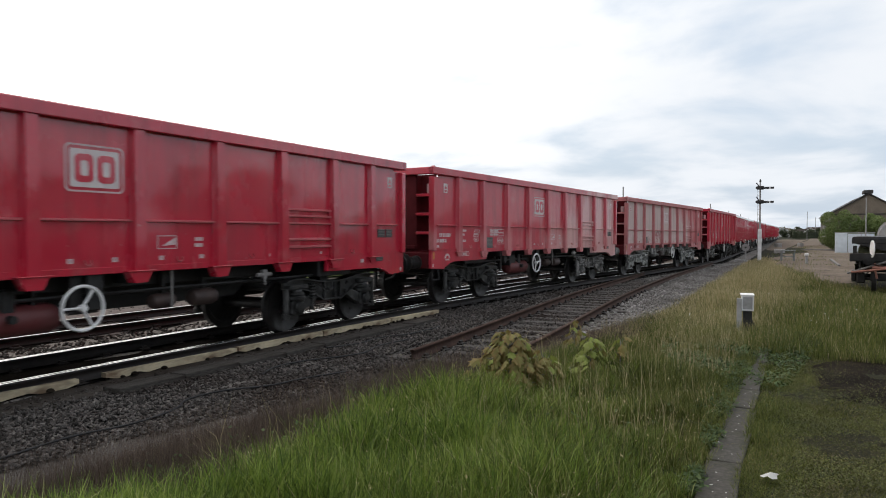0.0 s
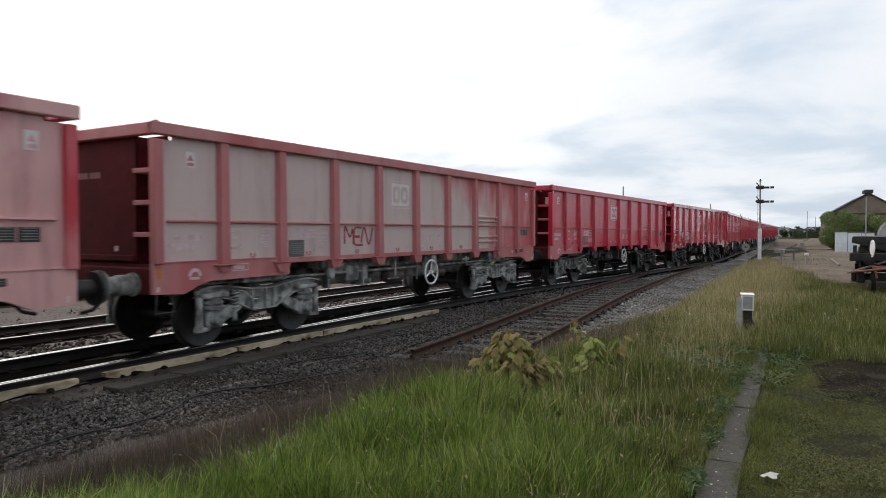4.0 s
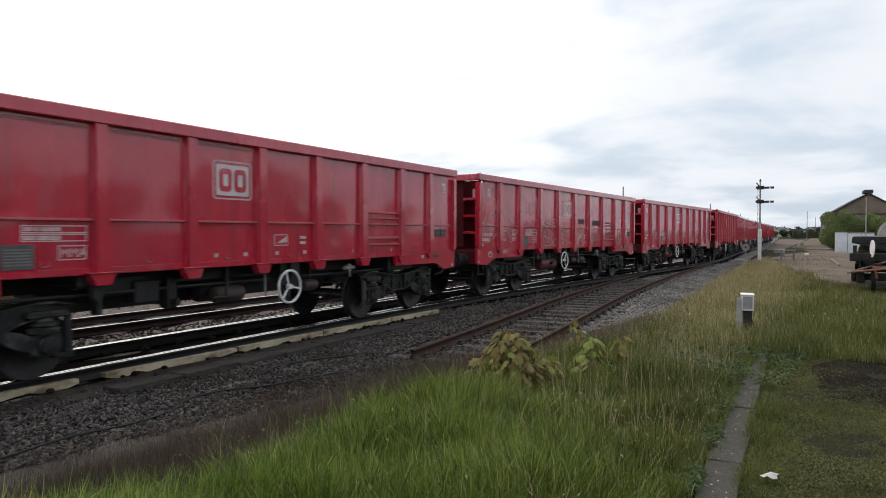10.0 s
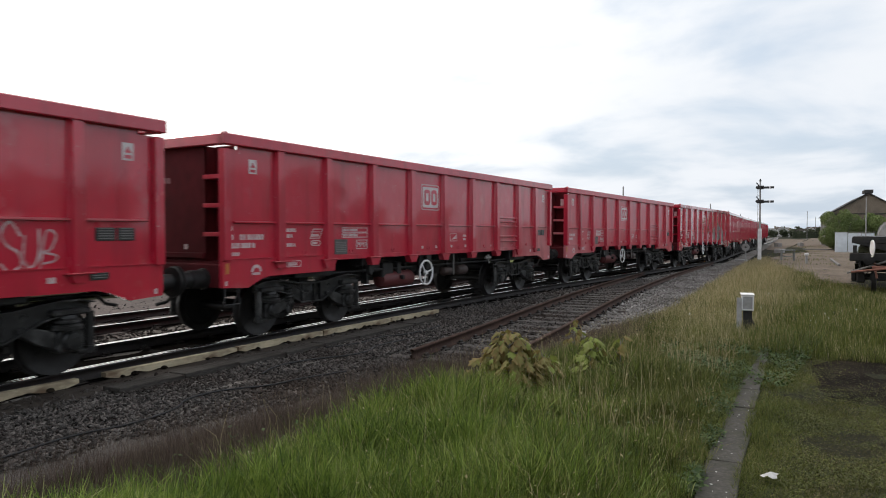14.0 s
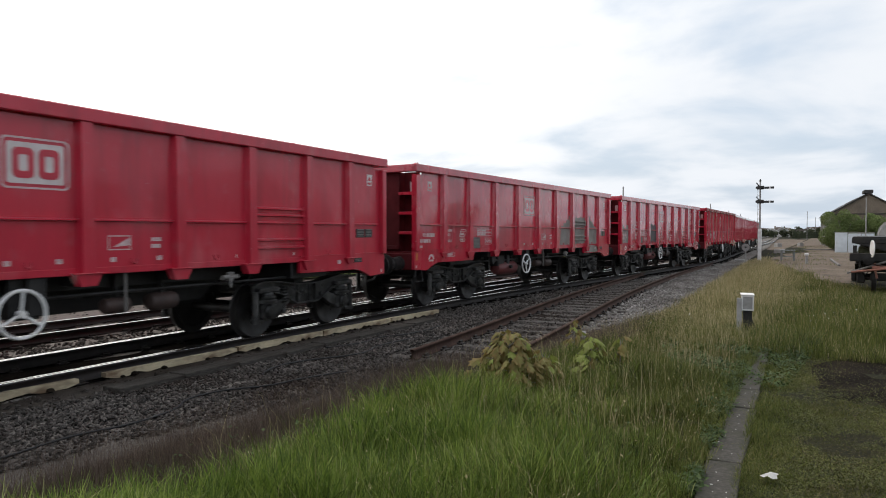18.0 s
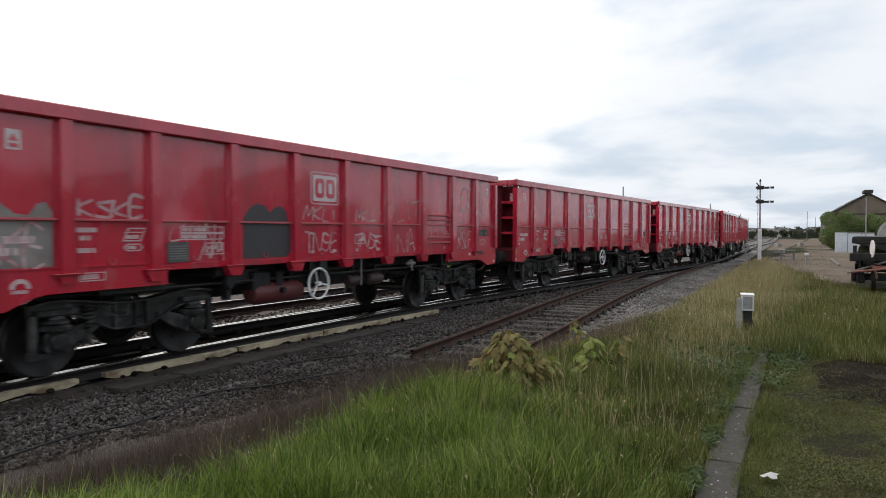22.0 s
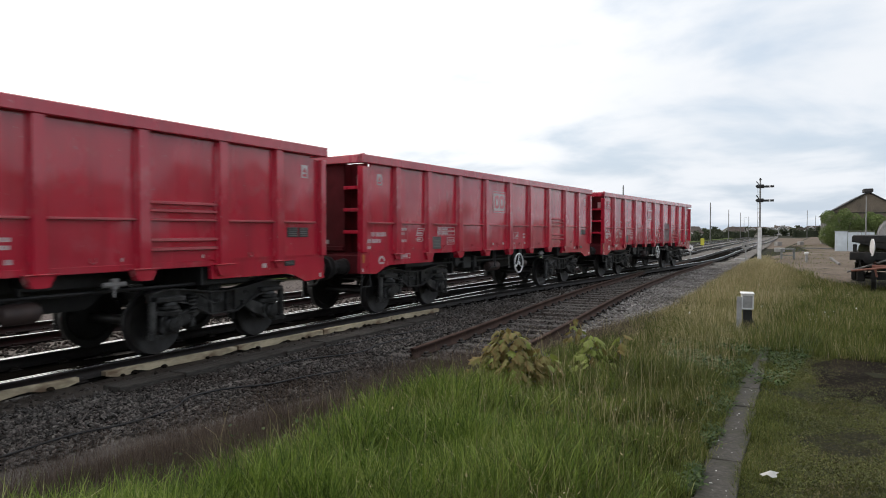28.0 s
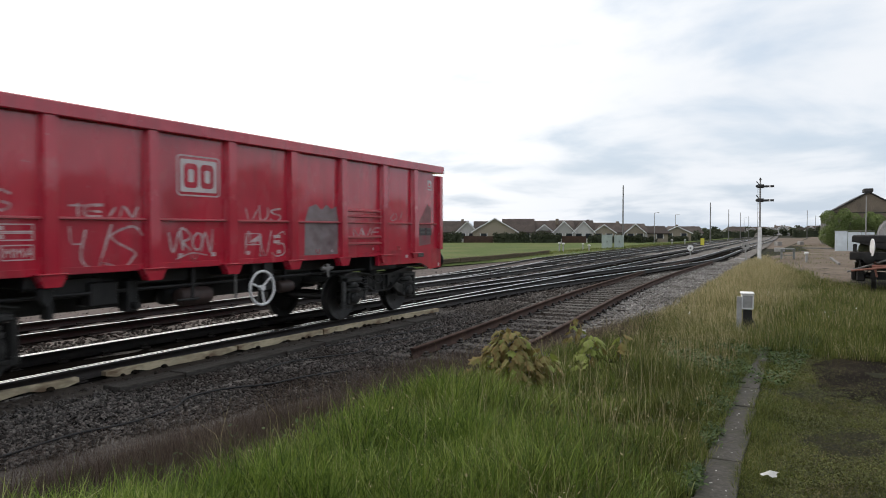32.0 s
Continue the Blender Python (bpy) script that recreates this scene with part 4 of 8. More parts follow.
        part("badge_shape", bm, sheet_paint, badge)
    for x0 in (a0 + 0.575, E - 0.59):
        label = part("warning_label", bm_box(B(), x0, x0 + 0.17, P - 0.003, P + 0.001, 2.74, 2.97), M["badge_white"], w, at=face)
        part("pictogram", bm_prism(B(), [(x0 + 0.03, 2.84), (x0 + 0.14, 2.84), (x0 + 0.085, 2.93)], "y", P - 0.006, P - 0.003), paint, label)
        part("pictogram", bm_box(B(), x0 + 0.03, x0 + 0.14, P - 0.006, P - 0.003, 2.765, 2.81), paint, label)

    def word(x, z, n, h, plane=P):
        """An unreadable word as one notched bar; gives the place after it."""
        lo, x0 = [], x
        top = []
        for k in range(n):
            wd = h * rng.uniform(0.5, 0.7)
            top += [(x, z + h), (x + wd, z + h), (x + wd, z + h * 0.2), (x + wd + h * 0.17, z + h * 0.2)]
            x += wd + h * 0.17
        top = top[:-2]
        part("lettering", bm_prism(B(), [(x0, z)] + top + [(top[-1][0], z)], "y", plane - 0.004, plane + 0.001), M["mark"], w, at=face)
        return x + h * 0.3

    def boxed(x0, x1, z0, z1, t=0.014, plane=P):
        bm = B()
        bm_ring(bm, [(x0, z0), (x1, z0), (x1, z1), (x0, z1)], [(x0 + t, z0 + t), (x1 - t, z0 + t), (x1 - t, z1 - t), (x0 + t, z1 - t)], plane - 0.004, plane + 0.001)
        part("line_frame", bm, M["mark"], w, at=face)

    word(a0 + 0.13, 1.815, 2, 0.075)
    word(word(word(a0 + 0.13, 1.675, 2, 0.085) + 0.10, 1.675, 2, 0.085), 1.675, 6, 0.085)
    word(word(word(a0 + 0.13, 1.54, 4, 0.085), 1.54, 3, 0.085), 1.54, 1, 0.085)
    word(a0 + 0.13, 1.42, 6, 0.055)
    word(a0 + 1.39, 1.80, 6, 0.06), word(word(a0 + 1.43, 1.70, 2, 0.06), 1.70, 1, 0.06), word(word(a0 + 1.40, 1.545, 4, 0.06), 1.545, 1, 0.06)
    skew = [(a0 + 2.02, 1.68), (a0 + 2.29, 1.68), (a0 + 2.37, 1.86), (a0 + 2.10, 1.86)]
    bm = B()
    bm_ring(bm, skew, [(a0 + 2.195 + (x - a0 - 2.195) * 0.88, 1.77 + (z - 1.77) * 0.82) for x, z in skew], P - 0.004, P + 0.001)
    part("line_frame", bm, M["mark"], w, at=face)
    part("line_frame", bm_box(B(), a0 + 2.05, a0 + 2.32, P - 0.004, P + 0.001, 1.795, 1.807), M["mark"], w, at=face)
    word(a0 + 2.07, 1.715, 5, 0.05)
    bm = B()
    hexa = [(a0 + 2.03, 1.60), (a0 + 2.08, 1.55), (a0 + 2.27, 1.55), (a0 + 2.32, 1.60), (a0 + 2.27, 1.65), (a0 + 2.08, 1.65)]
    bm_ring(bm, hexa, [(a0 + 2.175 + (x - a0 - 2.175) * 0.86, 1.60 + (z - 1.60) * 0.7) for x, z in hexa], P - 0.004, P + 0.001)
    part("line_frame", bm, M["mark"], w, at=face)
    word(a0 + 2.09, 1.58, 4, 0.04)
    boxed(a0 + 2.93, a0 + 3.73, 1.69, 1.785), boxed(a0 + 2.93, a0 + 3.73, 1.79, 1.885)
    word(word(word(a0 + 2.96, 1.815, 3, 0.045), 1.815, 2, 0.045), 1.815, 7, 0.045)
    word(word(a0 + 2.96, 1.712, 4, 0.05), 1.712, 7, 0.05)
    boxed(a0 + 3.36, a0 + 3.72, 1.465, 1.645)
    letters("MMA", a0 + 3.385, 1.50, 0.11, P, M["mark"], w, face)
    plate = part("data_plate", bm_box(B(), a0 + 2.70, a0 + 3.08, P - 0.012, 0, 1.37, 1.66, 0.004), M["plate"], w, at=face)
    for k in range(6):
        part("plate_line", bm_box(B(), a0 + 2.73, a0 + 3.05, P - 0.0145, P - 0.0115, 1.42 + 0.035 * k, 1.435 + 0.035 * k), M["plate_line"], plate)
    boxed(a0 + 7.05, a0 + 7.38, 1.57, 1.76)
    part("pictogram", bm_prism(B(), [(a0 + 7.12, 1.61), (a0 + 7.36, 1.63), (a0 + 7.36, 1.73), (a0 + 7.22, 1.66)], "y", P - 0.004, P + 0.001), M["mark"], w, at=face)
    word(a0 + 7.70, 1.68, 4, 0.05), word(a0 + 7.70, 1.59, 4, 0.05)
    for x in (5.76, 6.36, 7.08, 7.78):
        word(a0 + x, 1.42, 2, 0.06)
    word(a0 + 9.25, 1.40, 1, 0.05), word(a0 + 10.6, 1.40, 1, 0.05)
    for x0, wd in ((0.42, 0.25), (0.70, 0.28)):
        vent = part("vent_plate", bm_box(B(), E - x0 - wd, E - x0, P - 0.010, 0, 1.69, 1.86, 0.004), M["vent"], w, at=face)
        for k in range(5):
            part("vent_slat", bm_box(B(), E - x0 - wd + 0.03, E - x0 - 0.03, P - 0.014, P - 0.009, 1.715 + 0.032 * k, 1.727 + 0.032 * k), M["plate_line"], vent)
    low = part("vent_plate", bm_box(B(), E - 1.08, E - 0.82, -0.043, -0.03, 1.20, 1.29, 0.003), M["vent"], w, at=face)
    for z in (1.225, 1.255):
        part("vent_slat", bm_box(B(), E - 1.05, E - 0.85, -0.046, -0.042, z, z + 0.010), M["plate_line"], low)
    word(E - 1.62, 1.195, 2, 0.07, -0.036)
    arch = [(a0 + 0.70 + 0.12 * math.cos(radians(q)), 1.15 + 0.12 * math.sin(radians(q))) for q in range(0, 181, 20)]
    arch += [(a0 + 0.70 + 0.07 * math.cos(radians(q)), 1.15 + 0.07 * math.sin(radians(q))) for q in range(180, -1, -20)]
    part("pictogram", bm_prism(B(), arch, "y", -0.040, -0.034), M["mark"], w, at=face)
    word(a0 + 0.60, 1.10, 6, 0.04, -0.036), boxed(a0 + 1.40, a0 + 1.75, 1.19, 1.30, 0.012, -0.036), word(a0 + 1.44, 1.215, 5, 0.06, -0.036)
    word(a0 + 0.05, 0.96, 1, 0.07, -0.036), word(E - 0.14, 0.96, 1, 0.07, -0.036)
    return w


def stroke(wagon, pts, width, mat, layer):
    """One sprayed line on the near side through points (a, z), a from the leading end."""
    yy = -HALF + 0.10 - 0.0092 - 0.0003 * (layer % 6)
    bm, last, n = B(), None, len(pts)
    for i, (x, z) in enumerate(pts):
        (x0, z0), (x1, z1) = pts[max(i - 1, 0)], pts[min(i + 1, n - 1)]
        d = Vector((x1 - x0, z1 - z0)).normalized() if (x0, z0) != (x1, z1) else Vector((1, 0))
        sx, sz = -d.y * width / 2, d.x * width / 2
        now = [bm.verts.new((x - BODY / 2 + sx, yy, z + sz)), bm.verts.new((x - BODY / 2 - sx, yy, z - sz))]
        if last:
            bm.faces.new((last[0], last[1], now[1], now[0]))
        last = now
    part("scrawl", bm, mat, wagon)


def oval(cx, cz, rx, rz, a0=0, a1=360, lean=0.0):
    return [(cx + rx * math.cos(radians(q)) + lean * rz * math.sin(radians(q)), cz + rz * math.sin(radians(q))) for q in np.linspace(a0, a1, 22)]


def zigzag(x0, x1, z0, z1, n, seed):
    rng = random.Random(seed)
    pts = []
    for k in range(n + 1):
        x = x0 + (x1 - x0) * k / n
        z = (z0 if k % 2 else z1) + rng.uniform(-0.2, 0.2) * (z1 - z0)
        pts.append((x + rng.uniform(-0.3, 0.3) * (x1 - x0) / n, z))
    out = []
    for (ax, az), (bx, bz) in zip(pts, pts[1:]):
        out += [(ax + (bx - ax) * f, az + (bz - az) * (3 * f * f - 2 * f**3)) for f in np.linspace(0, 1, 5)[:-1]]
    return out + [pts[-1]]


def humps(x0, x1, z0, z1, n):
    return [(x0 + (x1 - x0) * t, z0 + (z1 - z0) * abs(math.sin(math.pi * n * t))) for t in np.linspace(0, 1, 14 * n)]


def patch(wagon, x0, x1, z0, z1, mat, seed=0):
    """A rubbed or sprayed-over patch with a ragged outline on the near side."""
    rng = random.Random(seed)
    n, pts = 26, []
    for k in range(n):
        a = k * math.tau / n
        r = rng.uniform(0.90, 1.08)
        c, s = math.cos(a), math.sin(a)
        q = 1 / max(abs(c), abs(s))
        pts.append(((x0 + x1) / 2 + c * q * r * (x1 - x0) / 2, (z0 + z1) / 2 + s * q * r * (z1 - z0) / 2))
    part("paint_patch", bm_prism(B(), pts, "y", -HALF + 0.10 - 0.0088, -HALF + 0.10 - 0.0062), mat, wagon)


CLEAN = "red steel open box wagon with white markings, on two bogies"
with_tank = build_wagon(CLEAN, M["red"], M["black"], M["red_tank"])
plain = build_wagon(CLEAN, M["red"], M["black"], M["red_tank"], None, False)
dusty = build_wagon("red open box wagon with thin dust towards its rear", M["red_rear"], M["black"], M["red_tank"], M["red_rear"])
grey = build_wagon("red open box wagon coated with pinkish grey dust", M["red_grey"], M["dust_black"], M["red_grey"], M["red_dusty"], False)
half = build_wagon("red open box wagon with pale dust towards its rear", M["red_half"], M["black"], M["red_tank"], M["red_half"], irons=(M["bogie"], M["bogie_dusty"]))
front = build_wagon("red open box wagon with pale dust at its leading end", M["red_front"], M["black"], M["red_tank"], M["red_front"], False, (M["bogie_dusty"], M["bogie"]))
led = build_wagon("red open box wagon with pale dust at its leading end", M["red_front"], M["black"], M["red_tank"], M["red_front"])
wagons = []
for i in range(14):
    src = {1: half, 2: grey, 3: front, 6: dusty, 7: led}.get(i, with_tank if i in (0, 5, 8, 9, 11) else plain)
    wagons.append(src if src not in wagons else copy_thing(src, Matrix.Identity(4)))
SCRAWLED = "red open box wagon with white sprayed scrawls on its side"
for i in (5, 9, 13):
    wagons[i]["label"] = SCRAWLED
G = M["ghost"]
w5, w9, w13 = wagons[5], wagons[9], wagons[13]
# strokes of sprayed capitals and figures in a unit square
GLYPH = dict(K=[[(0, 1), (0.05, 0)], [(0.8, 1), (0.05, 0.45), (0.9, 0)]], S=[[(0.9, 0.85), (0.5, 1), (0.1, 0.8), (0.3, 0.55), (0.8, 0.42), (0.85, 0.15), (0.45, 0), (0, 0.12)]],
             E=[[(0.85, 1), (0.1, 0.95), (0.1, 0), (0.9, 0.02)], [(0.1, 0.5), (0.7, 0.52)]], X=[[(0, 1), (0.9, 0)], [(0.9, 1), (0, 0)]],
             O=[[(0.5, 1), (0.1, 0.75), (0.05, 0.3), (0.45, 0), (0.85, 0.25), (0.9, 0.7), (0.5, 1)]], G=[[(0.9, 0.85), (0.45, 1), (0.05, 0.55), (0.3, 0.03), (0.85, 0.15), (0.9, 0.45), (0.5, 0.45)]],
             T=[[(0, 0.95), (1, 1)], [(0.5, 1), (0.45, 0)]], N=[[(0, 0), (0.1, 1), (0.8, 0), (0.9, 1)]], M=[[(0, 0), (0.15, 1), (0.5, 0.35), (0.8, 1), (0.95, 0)]],
             A=[[(0, 0), (0.5, 1), (0.9, 0)], [(0.2, 0.4), (0.75, 0.4)]], V=[[(0, 1), (0.4, 0), (0.9, 1)]], R=[[(0.1, 0), (0.1, 1), (0.75, 0.9), (0.7, 0.55), (0.1, 0.5), (0.9, 0)]],
             I=[[(0.5, 1), (0.45, 0)]], L=[[(0.15, 1), (0.1, 0.05), (0.85, 0)]], U=[[(0.05, 1), (0.1, 0.2), (0.45, 0), (0.8, 0.25), (0.85, 1)]], D=[[(0.1, 0), (0.1, 1), (0.75, 0.75), (0.8, 0.3), (0.1, 0)]],
             B=[[(0.1, 0), (0.1, 1), (0.7, 0.85), (0.6, 0.55), (0.1, 0.5), (0.8, 0.4), (0.75, 0.1), (0.1, 0)]],
             two=[[(0.05, 0.75), (0.4, 1), (0.8, 0.75), (0.05, 0.02), (0.9, 0.05)]], six=[[(0.8, 0.95), (0.3, 0.7), (0.05, 0.25), (0.45, 0), (0.85, 0.25), (0.5, 0.5), (0.1, 0.3)]])


def soft(pts, n=5):
    """Rounds a bent line the way an arm swings."""
    P = [Vector(p) for p in pts]
    P = [P[0] * 2 - P[1]] + P + [P[-1] * 2 - P[-2]]
    out = []
    for i in range(1, len(P) - 2):
        for k in range(n):
            t = k / n
            out.append(tuple(0.5 * (2 * P[i] + (P[i + 1] - P[i - 1]) * t + (2 * P[i - 1] - 5 * P[i] + 4 * P[i + 1] - P[i + 2]) * t * t + (3 * P[i] - P[i - 1] - 3 * P[i + 1] + P[i + 2]) * t**3)))
    return out + [tuple(P[-2])]


def spray(wagon, signs, x0, x1, z0, z1, mat, width=0.028, seed=0):
    """A row of sprayed signs between two places along the side."""
    rng, w = random.Random(seed), (x1 - x0) / len(signs)
    for k, sign_name in enumerate(signs):
        dz, hz = rng.uniform(-0.06, 0.06) * (z1 - z0), rng.uniform(0.9, 1.08)
        for q, line in enumerate(GLYPH[sign_name]):
            tilt = rng.uniform(-0.05, 0.25)
            pts = [(x0 + w * (k - 0.06 + 1.08 * (u + rng.uniform(-0.13, 0.13)) + tilt * (v - 0.5)), z0 + dz + (z1 - z0) * (v + rng.uniform(-0.11, 0.11)) * hz) for u, v in line]
            stroke(wagon, soft(pts), width * rng.uniform(0.95, 1.45), mat, 2 * k + q)


def rub(wagon, pts, mat):
    """A flat patch with a given outline on the near side."""
    part("paint_patch", bm_prism(B(), [(x - BODY / 2, z) for x, z in pts], "y", -HALF + 0.0912, -HALF + 0.0938), mat, wagon)


# large outlined figures and rows of small ones along the first scrawled wagon
stroke(w5, oval(0.34, 2.55, 0.21, 0.54), 0.034, G, 0), stroke(w5, [(0.33, 2.96), (0.34, 2.65), (0.33, 2.34)], 0.030, G, 1)
stroke(w5, soft([(0.56, 2.98), (0.66, 3.08), (0.76, 2.98), (0.80, 2.88), (0.92, 3.06), (1.00, 3.09), (0.96, 2.88)]), 0.030, G, 2)
stroke(w5, soft([(0.62, 2.60), (0.76, 2.72), (1.00, 2.68), (1.05, 2.48), (0.90, 2.34), (0.66, 2.27)]), 0.034, G, 3)
stroke(w5, soft([(0.66, 2.27), (0.95, 2.30), (1.03, 2.12), (0.90, 2.00), (0.64, 2.00), (0.52, 2.12)]), 0.034, G, 4)
stroke(w5, soft([(0.16, 1.55), (0.22, 1.85), (0.36, 1.84), (0.30, 1.62), (0.52, 1.50), (0.76, 1.56)]), 0.022, G, 0), stroke(w5, oval(0.62, 1.70, 0.13, 0.15), 0.022, G, 1), stroke(w5, soft([(0.98, 1.36), (0.92, 1.56), (1.02, 1.70), (1.14, 1.72)]), 0.024, G, 2)
stroke(w5, soft([(0.45, 1.02), (0.52, 1.24), (0.66, 1.34), (0.92, 1.36)]), 0.020, G, 5), stroke(w5, soft([(0.14, 1.16), (0.34, 1.26), (0.26, 1.06), (0.50, 1.20)]), 0.022, G, 4)
stroke(w5, [(1.46, 2.36), (1.62, 2.22), (1.47, 2.06), (1.50, 2.36), (1.78, 2.33)], 0.024, G, 0), stroke(w5, oval(1.86, 2.14, 0.13, 0.15, -20, 300), 0.026, G, 1), stroke(w5, soft([(1.86, 1.98), (2.02, 2.16), (2.14, 2.02), (2.20, 2.14)]), 0.024, G, 2)
stroke(w5, soft([(2.18, 1.86), (1.94, 1.84), (1.84, 1.72), (1.98, 1.62), (1.94, 1.48), (2.20, 1.60)]), 0.024, G, 3)
stroke(w5, [(2.70, 3.00), (2.80, 2.84), (2.98, 2.72), (3.20, 2.64)], 0.032, G, 3), stroke(w5, [(3.20, 2.64), (3.18, 2.44), (2.95, 2.40), (2.94, 2.30)], 0.030, G, 4), stroke(w5, soft([(2.95, 2.40), (3.22, 2.36), (3.38, 2.16), (3.46, 2.00)]), 0.028, G, 5)
stroke(w5, [(3.30, 2.74), (3.26, 2.50), (3.50, 2.60)], 0.028, G, 0), stroke(w5, [(3.44, 2.80), (3.48, 2.40)], 0.028, G, 1), stroke(w5, soft([(3.70, 2.88), (3.68, 2.60), (3.78, 2.38), (3.84, 2.42)]), 0.028, G, 2)
stroke(w5, oval(2.90, 2.02, 0.17, 0.12, 0, 180), 0.022, G, 5), stroke(w5, oval(3.68, 2.02, 0.22, 0.15, 10, 180), 0.022, G, 4)
spray(w5, "KSKE", 4.20, 5.18, 2.00, 2.20, G, 0.030, 1), spray(w5, ("two", "O", "I", "six"), 4.18, 5.02, 1.64, 1.90, G, 0.028, 2), spray(w5, "LSDK", 4.18, 5.22, 1.33, 1.60, G, 0.030, 3)
spray(w5, "ASTE", 5.62, 6.32, 1.52, 1.84, G, 0.020, 4), spray(w5, "DMI", 7.10, 7.88, 1.52, 1.76, G, 0.024, 5), spray(w5, "BVITAT", 8.52, 9.50, 1.50, 1.80, G, 0.020, 6), spray(w5, "LATVE", 9.95, 10.9, 1.70, 1.84, M["dark_spray"], 0.020, 7), spray(w5, "SUB", 11.35, 12.0, 1.42, 1.85, G, 0.022, 8)
stroke(w5, oval(11.7, 1.18, 0.22, 0.07), 0.018, G, 1)
patch(w5, 0.42, 1.02, 2.10, 2.28, M["dark_spray"], 1), patch(w5, 1.80, 2.66, 2.06, 2.26, M["dark_spray"], 2)
# undercoat rubbed bare on the lower panels at the rear of one wagon
wagons[8]["label"] = "red open box wagon with grey rubbed undercoat towards its rear"
w8 = wagons[8]
rub(w8, [(8.52, 1.39), (9.42, 1.39), (9.42, 2.34), (9.34, 2.40), (9.28, 2.22), (9.16, 2.26), (9.04, 2.10), (8.92, 2.14), (8.80, 2.02), (8.66, 2.02), (8.62, 1.72)], M["grey_rub"])
rub(w8, [(9.68, 1.42), (10.84, 1.42), (10.84, 2.36), (10.62, 2.30), (10.48, 2.38), (10.20, 2.30), (10.02, 2.36), (9.86, 2.24), (9.68, 2.22)], M["grey_rub"])
rub(w8, [(11.08, 1.39), (12.10, 1.39), (12.10, 1.96), (11.96, 2.02), (11.82, 2.06), (11.66, 2.18), (11.48, 2.24), (11.36, 2.40), (11.20, 2.42), (11.10, 2.28)], M["grey_rub"])
part("paint_patch", bm_prism(B(), [(4.26, 1.10), (5.38, 1.10), (5.38, 1.30), (4.9, 1.35), (4.26, 1.35)], "y", -HALF + 0.10 - 0.0375, -HALF + 0.10 - 0.0355), M["grey_rub"], w8)
for ob in wagons[8].children:
    if ob.name.startswith("step_bar"):
        ob.material_slots[0].link = "OBJECT"
        ob.material_slots[0].material = M["grey_rub"]
for i, w in enumerate(wagons):      # the brake wheels stand at different turns
    for ob in w.children:
        if ob.name.startswith("handwheel") and "bracket" not in ob.name:
            ob.matrix_basis = ob.matrix_basis @ Matrix.Rotation(0.55 + 0.83 * i, 4, "Y")
# the second scrawled wagon
rub(w9, [(0.14, 1.39), (1.10, 1.39), (1.10, 2.04), (1.02, 2.16), (0.92, 2.14), (0.82, 2.00), (0.66, 2.02), (0.50, 2.14), (0.34, 2.12), (0.20, 2.00), (0.14, 1.90)], M["grey_rub"])
spray(w9, "TKE", 0.22, 1.06, 1.42, 1.88, G, 0.030, 20), spray(w9, "TO", 0.30, 0.92, 1.02, 1.32, G, 0.024, 19)
spray(w9, "KSKE", 1.42, 2.38, 2.00, 2.24, G, 0.034, 21), spray(w9, "LVINI", 2.76, 3.76, 1.66, 1.90, G, 0.022, 22), spray(w9, "NM", 3.32, 3.74, 1.40, 1.62, G, 0.020, 27)
rub(w9, [(4.12, 1.38), (5.10, 1.38), (5.26, 1.50), (5.28, 1.90), (5.16, 1.98), (5.10, 2.16), (4.96, 2.24), (4.82, 2.20), (4.72, 2.12), (4.60, 2.24), (4.42, 2.26), (4.26, 2.18), (4.14, 2.04)], M["dark_grey"])
for k, x0 in enumerate((5.60, 7.06)):
    spray(w9, "MKLI", x0, x0 + 0.94, 2.01, 2.24, G, 0.026, 23 + k), spray(w9, "TNSE", x0, x0 + 0.92, 1.46, 1.78, G, 0.028, 25 + k)
spray(w9, "LIT", 8.55, 9.45, 2.02, 2.46, G, 0.024, 30), spray(w9, "NA", 8.58, 9.30, 1.36, 1.84, G, 0.030, 31)
spray(w9, "KVA", 9.95, 10.9, 1.70, 1.84, G, 0.018, 32)
stroke(w9, oval(11.66, 2.60, 0.20, 0.30), 0.034, G, 0), stroke(w9, soft([(11.36, 2.62), (11.52, 2.70), (11.46, 2.44), (11.34, 2.40)]), 0.030, G, 1), stroke(w9, soft([(11.36, 2.30), (11.56, 2.34), (11.58, 2.06), (11.40, 2.02)]), 0.030, G, 2), stroke(w9, soft([(11.98, 2.92), (11.86, 2.60), (11.96, 2.30), (11.82, 2.02)]), 0.032, G, 3)
spray(w9, "RSKE", 11.32, 12.06, 1.36, 1.84, G, 0.026, 33), stroke(w9, soft([(12.48, 2.92), (12.54, 2.50), (12.48, 2.30)]), 0.024, G, 4), stroke(w9, soft([(12.52, 2.08), (12.66, 2.50), (12.72, 2.30), (12.96, 2.26)]), 0.022, G, 5), stroke(w9, oval(12.70, 1.52, 0.16, 0.07), 0.020, G, 2)
# the last wagon
spray(w13, "DOB", 0.22, 0.66, 2.70, 3.00, G, 0.034, 40), stroke(w13, soft([(0.60, 2.66), (0.74, 2.86), (0.82, 2.62), (0.92, 2.80), (0.98, 2.58)]), 0.028, G, 1), stroke(w13, soft([(0.72, 2.60), (0.68, 2.46), (0.62, 2.40)]), 0.022, G, 2), stroke(w13, soft([(0.62, 2.24), (0.40, 2.14), (0.38, 2.02)]), 0.022, G, 3)
spray(w13, "BRON", 0.28, 1.00, 1.60, 1.84, G, 0.032, 41), spray(w13, "A", 0.70, 1.08, 1.38, 1.62, G, 0.024, 42)
